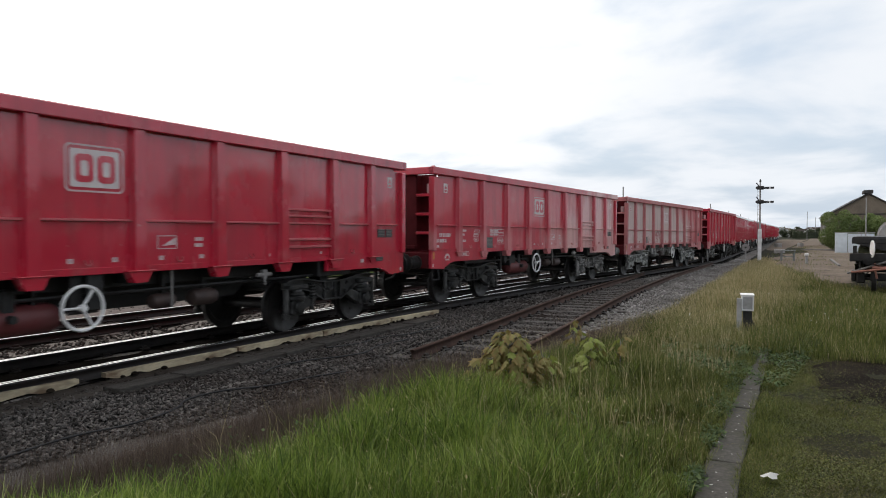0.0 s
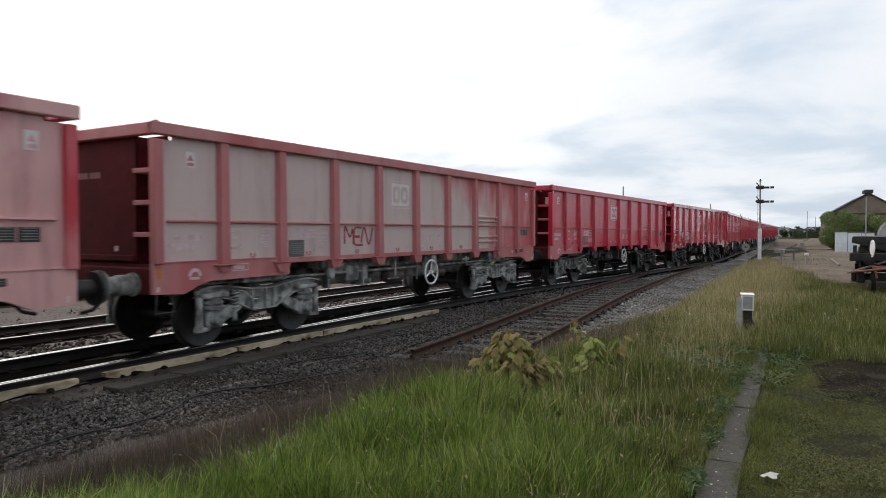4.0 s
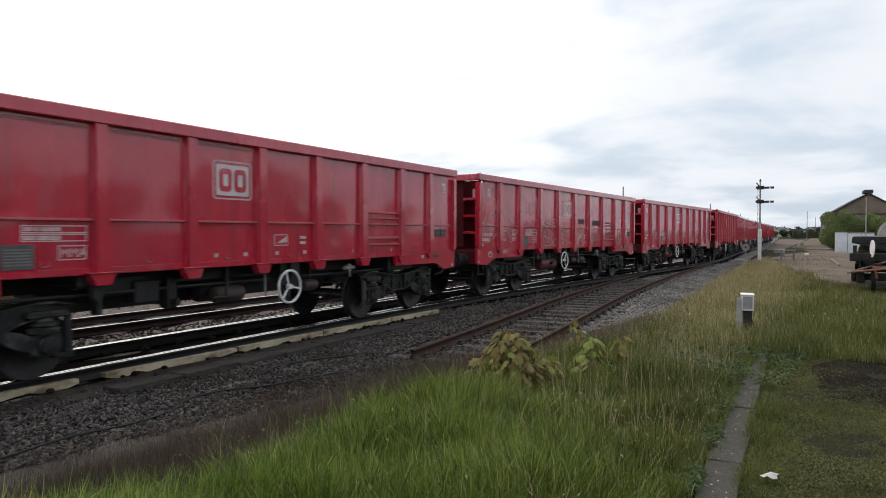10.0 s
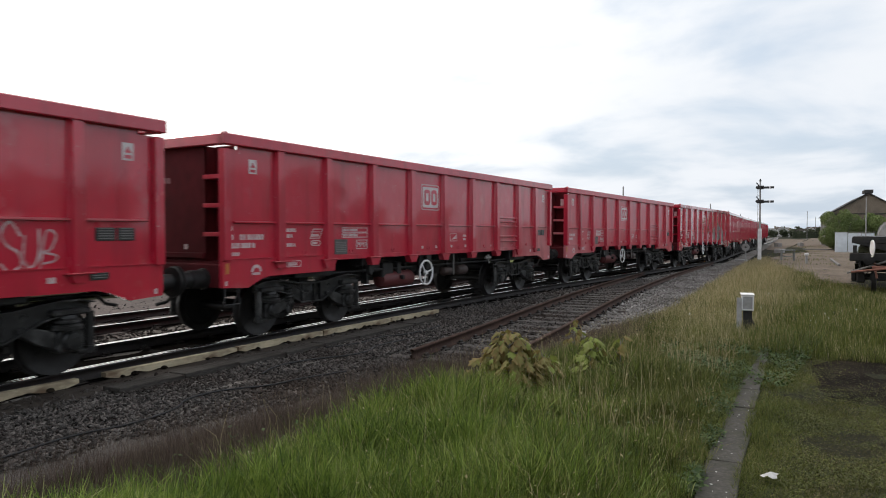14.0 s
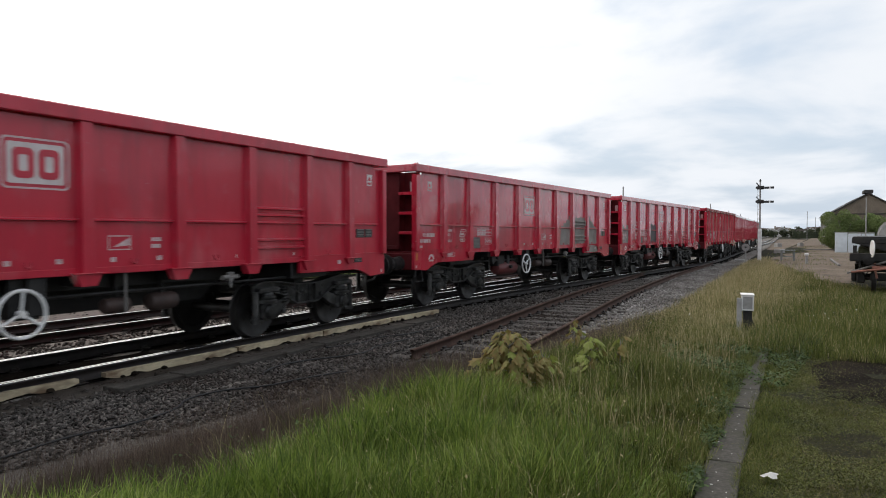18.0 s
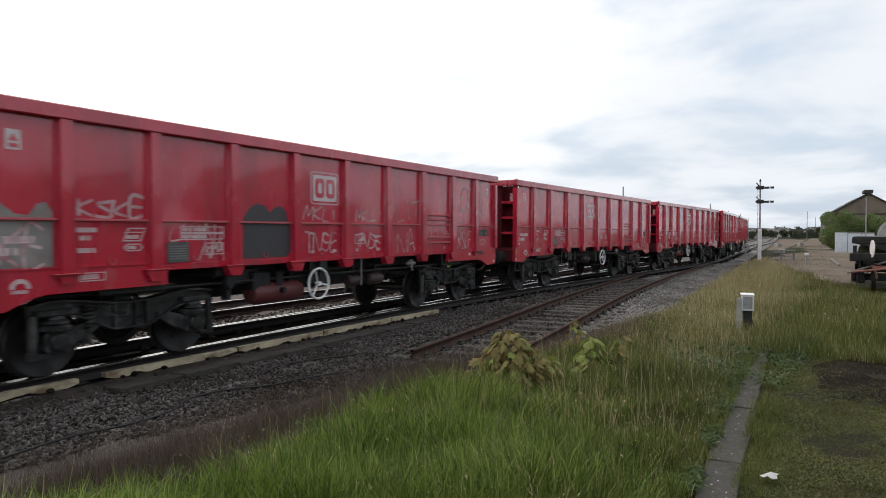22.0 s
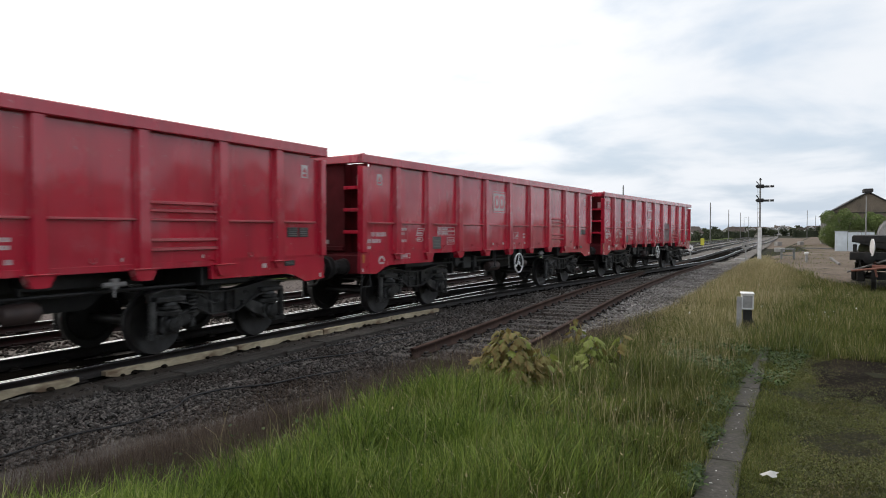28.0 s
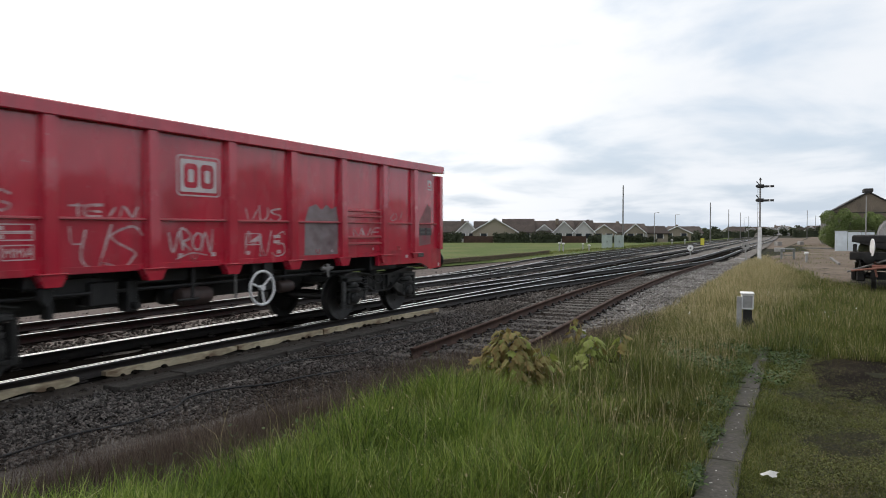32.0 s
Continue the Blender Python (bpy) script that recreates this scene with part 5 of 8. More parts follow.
stroke(w13, soft([(1.38, 2.19), (1.62, 2.22), (1.70, 2.00), (1.72, 2.18), (1.84, 2.20), (1.90, 2.00), (2.02, 2.20), (2.22, 2.22), (2.36, 2.00)]), 0.024, G, 3)
stroke(w13, soft([(1.90, 1.86), (2.08, 1.72), (2.32, 1.86)]), 0.022, G, 4), stroke(w13, soft([(1.44, 1.40), (1.72, 1.44), (1.76, 1.60), (1.66, 1.74)]), 0.022, G, 5), stroke(w13, soft([(1.88, 1.40), (2.06, 1.50), (2.10, 1.66)]), 0.020, G, 2)
spray(w13, "XOG", 2.70, 3.48, 2.00, 2.24, G, 0.034, 43)
spray(w13, "TEIN", 4.16, 5.10, 1.97, 2.13, G, 0.026, 44), spray(w13, "US", 4.30, 5.14, 1.32, 1.84, G, 0.032, 46), stroke(w13, soft([(4.16, 1.86), (4.18, 1.66), (4.30, 1.64)]), 0.022, G, 0)
spray(w13, "VRON", 5.62, 6.40, 1.52, 1.82, G, 0.028, 45), stroke(w13, soft([(5.72, 1.40), (6.0, 1.48), (6.28, 1.44)]), 0.020, G, 3)
spray(w13, "VUS", 7.08, 7.90, 1.96, 2.18, G, 0.026, 47), spray(w13, "MVS", 7.10, 8.00, 1.40, 1.80, G, 0.024, 48)
rub(w13, [(8.48, 1.36), (9.44, 1.36), (9.46, 1.96), (9.40, 2.26), (9.26, 2.20), (9.12, 2.28), (8.96, 2.18), (8.80, 2.28), (8.60, 2.22), (8.50, 1.98)], M["grey_spray"])
rub(w13, [(12.45, 1.45), (13.0, 1.48), (13.02, 2.30), (12.86, 2.42), (12.72, 2.26), (12.50, 2.04)], M["grey_scuff"])
spray(w13, "MVE", 9.95, 10.9, 1.66, 1.86, G, 0.026, 49), spray(w13, "OI", 11.3, 11.8, 2.02, 2.18, G, 0.022, 50)
# a word drawn with a finger in the dust of the grey wagon
spray(grey, "MEN", 4.22, 5.12, 1.58, 1.88, M["finger"], 0.034, 60)
# pale dust lines under the top rail of one wagon
for x0, x1 in ((2.70, 3.72), (4.08, 5.12), (5.50, 6.50)):
    part("dust_line", bm_box(B(), x0 - BODY / 2, x1 - BODY / 2, -HALF + 0.088, -HALF + 0.0945, 3.075, 3.115), M["dust_film"], wagons[4])

# ---- plants ----
def leaf_material(name, colours, rough=0.6, through=0.3):
    """Leaves coloured piece by piece, with some light passing through."""
    m = bpy.data.materials.new(name)
    m.use_nodes = True
    nt = m.node_tree
    N, L = nt.nodes.new, nt.links.new
    b, out = nt.nodes["Principled BSDF"], nt.nodes["Material Output"]
    b.inputs["Roughness"].default_value, b.inputs["Specular IOR Level"].default_value = rough, 0.3
    geo, ramp, tc, nz, add = N("ShaderNodeNewGeometry"), N("ShaderNodeValToRGB"), N("ShaderNodeTexCoord"), N("ShaderNodeTexNoise"), N("ShaderNodeMath")
    nz.inputs["Scale"].default_value, nz.inputs["Detail"].default_value = 0.9, 3
    L(tc.outputs["Object"], nz.inputs["Vector"])
    add.operation = "MULTIPLY_ADD"
    L(geo.outputs["Random Per Island"], add.inputs[0])
    add.inputs[1].default_value = 0.78
    off = N("ShaderNodeMath")
    off.operation = "MULTIPLY_ADD"
    L(nz.outputs[0], off.inputs[0])
    off.inputs[1].default_value, off.inputs[2].default_value = 0.9, -0.36
    L(off.outputs[0], add.inputs[2])
    els = ramp.color_ramp.elements
    while len(els) < len(colours):
        els.new(0.5)
    for i, c in enumerate(colours):
        els[i].position, els[i].color = i / (len(colours) - 1), (*c, 1)
    L(add.outputs[0], ramp.inputs[0])
    L(ramp.outputs[0], b.inputs["Base Color"])
    tr, mix = N("ShaderNodeBsdfTranslucent"), N("ShaderNodeMixShader")
    L(ramp.outputs[0], tr.inputs[0])
    mix.inputs[0].default_value = through
    L(b.outputs[0], mix.inputs[1])
    L(tr.outputs[0], mix.inputs[2])
    L(mix.outputs[0], out.inputs[0])
    return m


M.update(
    grass=leaf_material("green grass", [(0.020, 0.036, 0.006), (0.085, 0.142, 0.020), (0.165, 0.240, 0.036), (0.285, 0.355, 0.072), (0.50, 0.47, 0.24)]),
    meadow=leaf_material("rough meadow grass", [(0.024, 0.035, 0.008), (0.064, 0.086, 0.015), (0.114, 0.138, 0.027), (0.185, 0.19, 0.05), (0.32, 0.28, 0.14)]),
    straw=leaf_material("straw grass", [(0.15, 0.145, 0.055), (0.31, 0.265, 0.13), (0.47, 0.39, 0.22), (0.62, 0.53, 0.35)]),
    brown=leaf_material("dead brown stalks", [(0.040, 0.029, 0.023), (0.088, 0.064, 0.050), (0.145, 0.108, 0.083), (0.25, 0.195, 0.145)]),
    moss=leaf_material("moss and low weeds", [(0.026, 0.033, 0.008), (0.075, 0.090, 0.018), (0.14, 0.150, 0.034), (0.22, 0.21, 0.065)]),
    litter=leaf_material("leaf litter and moss", [(0.022, 0.017, 0.011), (0.050, 0.044, 0.018), (0.095, 0.088, 0.032), (0.16, 0.135, 0.06), (0.24, 0.18, 0.12)], 0.8, 0.1),
    weed=leaf_material("dark broad weeds", [(0.022, 0.042, 0.011), (0.042, 0.075, 0.018), (0.068, 0.11, 0.03), (0.11, 0.145, 0.05)]),
    bronze=leaf_material("young bronze sycamore leaf", [(0.16, 0.105, 0.038), (0.22, 0.155, 0.050), (0.20, 0.185, 0.058), (0.27, 0.135, 0.062)], 0.7),
    lime=leaf_material("fresh lime sycamore leaf", [(0.19, 0.26, 0.048), (0.25, 0.31, 0.06), (0.21, 0.23, 0.065)], 0.6),
    hedge=leaf_material("dark hedge leaves", [(0.032, 0.040, 0.020), (0.056, 0.066, 0.034), (0.088, 0.096, 0.052)]),
    tree=leaf_material("tree leaves", [(0.06, 0.085, 0.02), (0.095, 0.13, 0.03), (0.14, 0.175, 0.045)]),
    bush=leaf_material("soft olive bush leaves", [(0.10, 0.14, 0.045), (0.16, 0.21, 0.07), (0.23, 0.275, 0.10)]),
    flower=material("white petals", (0.75, 0.75, 0.70), 0.7),
    field=material("mown field grass", (0.085, 0.115, 0.032), 0.95, 0, 0.5, 3.0, (0.15, 0.15, 0.06), 0.75, 0.16, 0.6),
    thatch=material("dry grass thatch", (0.16, 0.14, 0.065), 0.95, 0, 0.5, 14.0, (0.09, 0.10, 0.035), 0.7, 0.8, 0.8),
    dirt=material("trodden brown earth", (0.135, 0.104, 0.080), 0.95, 0, 0.55, 5.0, (0.21, 0.175, 0.14), 0.75, 0.28, 0.8),
    mud=material("wet brown mud", (0.030, 0.022, 0.017), 0.75, 0, 0.5, 18.0, (0.07, 0.058, 0.048), 0.7, 2.5, 0.9, specular=0.3),
    soil=material("dark bare soil", (0.013, 0.010, 0.008), 0.95, 0, 0.5, 30.0, (0.032, 0.025, 0.018), 0.7, 2.0, 1.0, specular=0.03),
)
RNG = np.random.default_rng(11)


def patchy(x, y, k=1.0):
    """A lumpy 0..1 field for clumps."""
    return np.clip(0.5 + 0.22 * np.sin(2.1 * k * x + 1.3 * np.sin(1.7 * k * y)) + 0.2 * np.sin(2.9 * k * y + 1.1 * np.sin(2.3 * k * x + 2)) + 0.12 * np.sin(6.3 * k * x + 4.7 * k * y), 0, 1)


def blades(name, x, y, h, width, lean, mat, label, droop=0.5, base=None, thin=False, spike=False):
    """Grass blades as tapering ribbons of three lengths each (two for thin ones, one for spikes)."""
    n = len(x)
    z = (ground_z(x, y) if base is None else base) - 0.01
    a, d = RNG.uniform(0, math.tau, n), RNG.uniform(0, math.tau, n)
    lean = lean * RNG.uniform(0.1, 1.0, n)
    wx, wy = np.cos(a) * width / 2, np.sin(a) * width / 2
    stops = ((0, 1), (0.55, 0.75), (1, 0)) if thin else ((0, 1), (0.4, 0.9), (0.75, 0.55), (1, 0))
    stops = ((0, 1), (1, 0)) if spike else stops
    last = len(stops) - 1
    V = np.empty((n, 2 * last + 1, 3), np.float32)
    for j, (f, taper) in enumerate(stops):
        off = lean * h * (f ** (1 + droop * 2))
        cx, cy, cz = x + np.cos(d) * off, y + np.sin(d) * off, z + h * (f - 0.35 * np.minimum(lean, 1.2) * f**3)
        if j < last:
            V[:, 2 * j] = np.stack([cx - wx * taper, cy - wy * taper, cz], -1)
            V[:, 2 * j + 1] = np.stack([cx + wx * taper, cy + wy * taper, cz], -1)
        else:
            V[:, -1] = np.stack([cx, cy, cz], -1)
    t = np.array([(0, 1, 2)] if spike else [(0, 1, 3), (0, 3, 2), (2, 3, 4)] if thin else [(0, 1, 3), (0, 3, 2), (2, 3, 5), (2, 5, 4), (4, 5, 6)])
    F = (np.arange(n)[:, None, None] * (2 * last + 1) + t[None]).reshape(-1, 3)
    ob = part(name, soup(name, V.reshape(-1, 3), F, mat), None)
    return tagged(ob, label, name.replace("_", " "), kind="stuff")


def scatter(n, x0, x1, y0, y1, power=1.0):
    """Random spots, thicker towards x0."""
    return x0 + (x1 - x0) * RNG.uniform(0, 1, n) ** power, RNG.uniform(y0, y1, n)


def green_edge(x):
    return np.interp(x, [0, 2.7, 3.4, 4.3, 5.8, 7.9, 9.9, 13, 20, 30, 45], [3.72, 3.66, 3.66, 3.68, 3.70, 3.55, 3.2, 2.9, 2.9, 3.2, 3.8])


def yard_edge(x):
    """Where the grass gives way to the bare earth of the yard."""
    return np.interp(x, [20, 22.8, 24.9, 26.2, 35.6, 46, 54], [-6.0, -1.7, -0.9, -0.2, 1.1, 2.9, 3.6])


def trough_y(x):
    return np.interp(x, [2, 4.8, 8, 10.5, 13], [0.55, 0.62, 0.71, 0.76, 0.9])


def grow():
    # tussocks of tall grass between the trough and the line
    cx, cy = scatter(3600, 1.6, 14.0, 0.75, 4.9, 1.45)
    keep = (cy < green_edge(cx) + 0.18 * RNG.normal(0, 1, len(cx))) & (cy > trough_y(cx) + 0.17 + 0.10 * RNG.uniform(0, 1, len(cx)))
    cx, cy = cx[keep], cy[keep]
    tuft_h = (0.10 + 0.42 * patchy(cx, cy, 0.8)) * RNG.uniform(0.55, 1.25, len(cx)) * np.interp(cy - trough_y(cx), [0.15, 0.4, 1.0, 3.0, 4.4], [0.32, 0.6, 1.1, 1.3, 1.0]) * np.interp(green_edge(cx) - cy, [-0.2, 0.7], [0.45, 1.0]) * np.interp(cx, [2, 8, 14], [1.1, 0.85, 0.55])
    k = RNG.integers(0, len(cx), 235000)
    spread = 0.03 + 0.11 * tuft_h[k]
    x, y = cx[k] + RNG.normal(0, 1, len(k)) * spread, cy[k] + RNG.normal(0, 1, len(k)) * spread
    ok = (y > trough_y(x) + np.interp(x, [4, 6.5, 9, 12], [0.13, 0.09, 0.03, -0.02]))
    x, y, k = x[ok], y[ok], k[ok]
    h = tuft_h[k] * RNG.uniform(0.45, 1.15, len(x)) + 0.03
    w = (0.0034 + 0.0052 * RNG.uniform(0, 1, len(x)) ** 2) * (0.7 + h)
    dry = RNG.uniform(0, 1, len(x)) < np.interp(x + 0.8 * (patchy(x, y, 0.7) - 0.5), [4.6, 7, 10], [0.0, 0.6, 0.92]) + np.interp(y - trough_y(x), [0.1, 0.8, 1.9], [0.65, 0.40, 0.0])
    blades("tall_grass", x[~dry], y[~dry], h[~dry], w[~dry], 0.8, M["grass"], "tall lush green grass in tussocks along the lineside")
    blades("olive_grass", x[dry], y[dry], h[dry], w[dry], 0.8, M["meadow"], "olive and straw-tipped grass beside the concrete trough", thin=True)
    # seed stalks
    x, y = scatter(4200, 2.4, 15.0, 0.9, 4.2, 0.75)
    keep = (y < green_edge(x) + 0.1) | (RNG.uniform(0, 1, len(x)) < 0.15)
    x, y = x[keep], y[keep]
    blades("seed_stalks", x, y, RNG.uniform(0.22, 0.50, len(x)), 0.0035, 0.8, M["straw"], "thin dry straw-coloured grass stalks", thin=True)
    # tall flowering stems standing over the tussocks
    x, y = scatter(700, 2.6, 10.5, 1.0, 4.1, 0.9)
    keep = (y < green_edge(x) + 0.25) & (y > trough_y(x) + 0.35)
    x, y = x[keep], y[keep]
    h = RNG.uniform(0.40, 0.78, len(x))
    blades("flowering_stems", x, y, h, 0.0042, 0.55, M["straw"], "tall thin flowering grass stems over the tussocks", 0.9, thin=True)
    # short turf creeping to both edges of the trough
    x, y = scatter(150000, 3.6, 13.0, 0, 1, 1.5)
    y = -0.075 * x - 0.35 + y * (trough_y(x) + 0.075 * x + 0.30)
    keep = (y < trough_y(x) - np.interp(x, [4, 6, 9, 12], [0.115, 0.10, 0.07, 0.0])) & (patchy(x, y, 1.3) > 0.22 + 0.28 * RNG.uniform(0, 1, len(x)) + 0.15 * np.clip(trough_y(x) - y - 0.6, 0, 1)) & (((x - 10.2) / 2.4) ** 2 + ((y + 0.6) / 0.68) ** 2 > RNG.uniform(0.0, 1.3, len(x)))
    x, y = x[keep], y[keep]
    near = np.clip(1 - (trough_y(x) - y) / 0.9, 0.25, 1)
    blades("short_turf", x, y, RNG.uniform(0.03, 0.15, len(x)) * near * (0.4 + 0.9 * patchy(x, y, 0.9)), 0.0040, 1.0, M["meadow"], "short olive turf beside the concrete trough", 0.6, thin=True)
    x, y = scatter(12000, 5.2, 12.4, 0, 1, 1.0)
    y = trough_y(x) + np.interp(x, [5, 9, 12], [0.10, 0.07, -0.05]) + 0.18 * y
    keep = RNG.uniform(0, 1, len(x)) < np.interp(x, [5.2, 7, 9], [0.25, 0.7, 1.0]) * (0.35 + 0.8 * patchy(x, y, 2.4))
    x, y = x[keep], y[keep]
    blades("creeping_grass", x, y, RNG.uniform(0.05, 0.20, len(x)), 0.0050, 1.1, M["meadow"], "olive grass creeping over the trough edge", 0.7, thin=True)
    # straw grass further along
    x, y = scatter(190000, 11, 54, -2.5, 6.0, 1.3)
    keep = (y < siding_y(np.clip(x, 9, 50)) - np.interp(x, [9, 13, 20, 30, 48], [1.6, 2.1, 2.6, 2.85, 2.8]) + 0.14 * RNG.normal(0, 1, len(x))) & (y > yard_edge(x) + 0.25 * RNG.normal(0, 1, len(x)) + 1.1 * (patchy(x, y, 0.35) - 0.5))
    x, y = x[keep], y[keep]
    h = RNG.uniform(0.15, 0.42, len(x)) * (0.5 + 0.7 * patchy(x, y, 0.5))
    mixed = RNG.uniform(0, 1, len(x)) < np.interp(x, [11, 15, 20, 40], [0.35, 0.62, 0.85, 0.95]) * np.clip((y - np.interp(x, [11, 20, 30, 48], [0.2, -0.3, 0.1, 1.4])) / 1.3, 0.25, 1)
    w = 0.006 * np.interp(x, [11, 50], [0.9, 2.0])
    blades("straw_grass", x[mixed], y[mixed], h[mixed], w[mixed], 0.6, M["straw"], "pale straw-coloured grass beside the siding", thin=True)
    blades("lineside_grass", x[~mixed], y[~mixed], h[~mixed], w[~mixed], 0.6, M["meadow"], "green grass among straw beside the siding", thin=True)
    # dead stalks at the ballast edge
    x, y = scatter(215000, 0.8, 14, 2.7, 6.7, 1.2)
    top = np.interp(x, [1, 3.2, 4.3, 5.9, 7.6, 9.5, 11, 13, 14], [6.5, 6.25, 6.0, 5.85, 5.65, 5.3, 4.6, 3.9, 3.3])
    keep = (y < top + 0.12 * RNG.normal(0, 1, len(x))) & (y > green_edge(x) - 0.5)
    x, y = x[keep], y[keep]
    blades("dead_stalks", x, y, RNG.uniform(0.10, 0.34, len(x)), 0.0042, 0.7, M["brown"], "reddish brown dead weed stalks along the ballast", thin=True, spike=True)
    x, y = scatter(34000, 6.4, 12.5, 3.2, 5.4, 1.0)
    keep = y < siding_y(np.clip(x, 3, 50)) - np.interp(x, [6.4, 8.5, 9.6, 10.5, 12.5], [-0.6, -0.5, 0.2, 0.9, 1.5])
    blades("weed_stalks", x[keep], y[keep], RNG.uniform(0.14, 0.40, keep.sum()), 0.0045, 0.7, M["brown"], "brown dead stalks over the end of the siding", thin=True, spike=True)
    # low growth on the near side of the trough
    x, y = scatter(230000, 3.8, 26, 0, 1, 1.7)
    y = -0.09 * x - 0.15 + y * (np.where(x < 12, trough_y(x), 1.6) + 0.09 * x + 0.15)
    keep = (y < np.where(x < 12, trough_y(x) - np.interp(x, [5, 8, 11], [0.16, 0.11, 0.04]), 1.6)) & (RNG.uniform(0, 1, len(x)) < 0.35 + 0.9 * patchy(x, y, 1.5)) & (((x - 10.2) / 2.4) ** 2 + ((y + 0.6) / 0.68) ** 2 > RNG.uniform(-0.2, 1.2, len(x)))
    x, y = x[keep], y[keep]
    tall = np.interp(x, [4, 13, 16, 24], [0.6, 0.8, 2.2, 2.4])
    blades("low_weeds", x, y, RNG.uniform(0.02, 0.075, len(x)) * tall, 0.006 * RNG.uniform(0.6, 1.5, len(x)), 1.0, M["moss"], "mossy low weeds on trodden ground", 0.4, thin=True, spike=True)
    x, y = scatter(46000, 12.2, 44, -6, 3.2, 1.25)
    keep = (y < np.interp(x, [12, 16, 30, 44], [0.4, 1.2, 0.6, -1.5]) + 0.9 * RNG.normal(0, 1, len(x))) & (y > yard_edge(x) + 0.3 * RNG.normal(0, 1, len(x)))
    x, y = x[keep], y[keep]
    blades("rough_grass", x, y, RNG.uniform(0.10, 0.34, len(x)) * (0.5 + 0.8 * patchy(x, y, 0.6)), 0.011, 0.6, M["meadow"], "rough green grass near the old flat wagon")
    x, y = scatter(16000, 24, 110, -8, 5, 1.3)
    keep = patchy(x, y, 0.35) > 0.25 + 0.5 * RNG.uniform(0, 1, len(x))
    x, y = x[keep], y[keep]
    blades("yard_weeds", x, y, RNG.uniform(0.04, 0.24, len(x)) * patchy(x, y, 0.4), 0.022, 0.7, M["meadow"], "thin olive weeds in patches on the earth yard")
    # sparse tufts in the ballast and at the field edge
    x, y = scatter(9000, 20, 120, 18.8, 25.0, 1.2)
    blades("field_edge_grass", x, y, RNG.uniform(0.10, 0.34, len(x)), 0.03, 0.6, M["meadow"], "uneven olive grass at the edge of the field")


def broad_leaves(name, x, y, size, mat, label, tall):
    """Small oval leaves at odd tilts, six corners each."""
    n = len(x)
    z = ground_z(x, y) + RNG.uniform(0.01, 1.0, n) * tall
    a, tilt, side = RNG.uniform(0, math.tau, n), RNG.uniform(-0.3, 0.9, n), RNG.uniform(-0.5, 0.5, n)
    shape = np.array([(-0.5, 0), (-0.2, 0.28), (0.2, 0.27), (0.5, 0.0), (0.2, -0.27), (-0.2, -0.28)])
    V = np.empty((n, 6, 3), np.float32)
    for j, (u, v) in enumerate(shape):
        lx, ly, lz = u * size, v * size, u * size * tilt + abs(v) * size * side
        V[:, j] = np.stack([x + np.cos(a) * lx - np.sin(a) * ly, y + np.sin(a) * lx + np.cos(a) * ly, z + lz], -1)
    t = np.array([(0, 1, 5), (1, 4, 5), (1, 2, 4), (2, 3, 4)])
    F = (np.arange(n)[:, None, None] * 6 + t[None]).reshape(-1, 3)
    return tagged(part(name, soup(name, V.reshape(-1, 3), F, mat), None), label, "weeds", kind="stuff")


def grow_around():
    """The same cover goes on behind and beside the camera."""
    x, y = scatter(60000, -14, 2.6, 0.8, 4.8)
    keep = (y > 0.85) & (y < 4.6 + 0.2 * RNG.normal(0, 1, len(x)))
    x, y = x[keep], y[keep]
    blades("verge_grass", x, y, RNG.uniform(0.1, 0.42, len(x)) * (0.4 + 0.8 * patchy(x, y, 0.8)), 0.013, 0.9, M["grass"], "tall green grass along the lineside verge", thin=True)
    x, y = scatter(14000, -14, 1.2, 4.3, 6.4)
    blades("dry_stalks", x, y, RNG.uniform(0.1, 0.34, len(x)), 0.005, 0.7, M["brown"], "brown dead stalks along the ballast edge", thin=True, spike=True)
    x, y = scatter(50000, -14, 30, -14, 0.4)
    keep = (y < 0.35) & ((y < -0.09 * x - 0.1) | (x < 4))
    x, y = x[keep], y[keep]
    blades("yard_moss", x, y, RNG.uniform(0.02, 0.1, len(x)), 0.022, 1.0, M["moss"], "mossy low weeds on the trodden yard", 0.4, thin=True, spike=True)


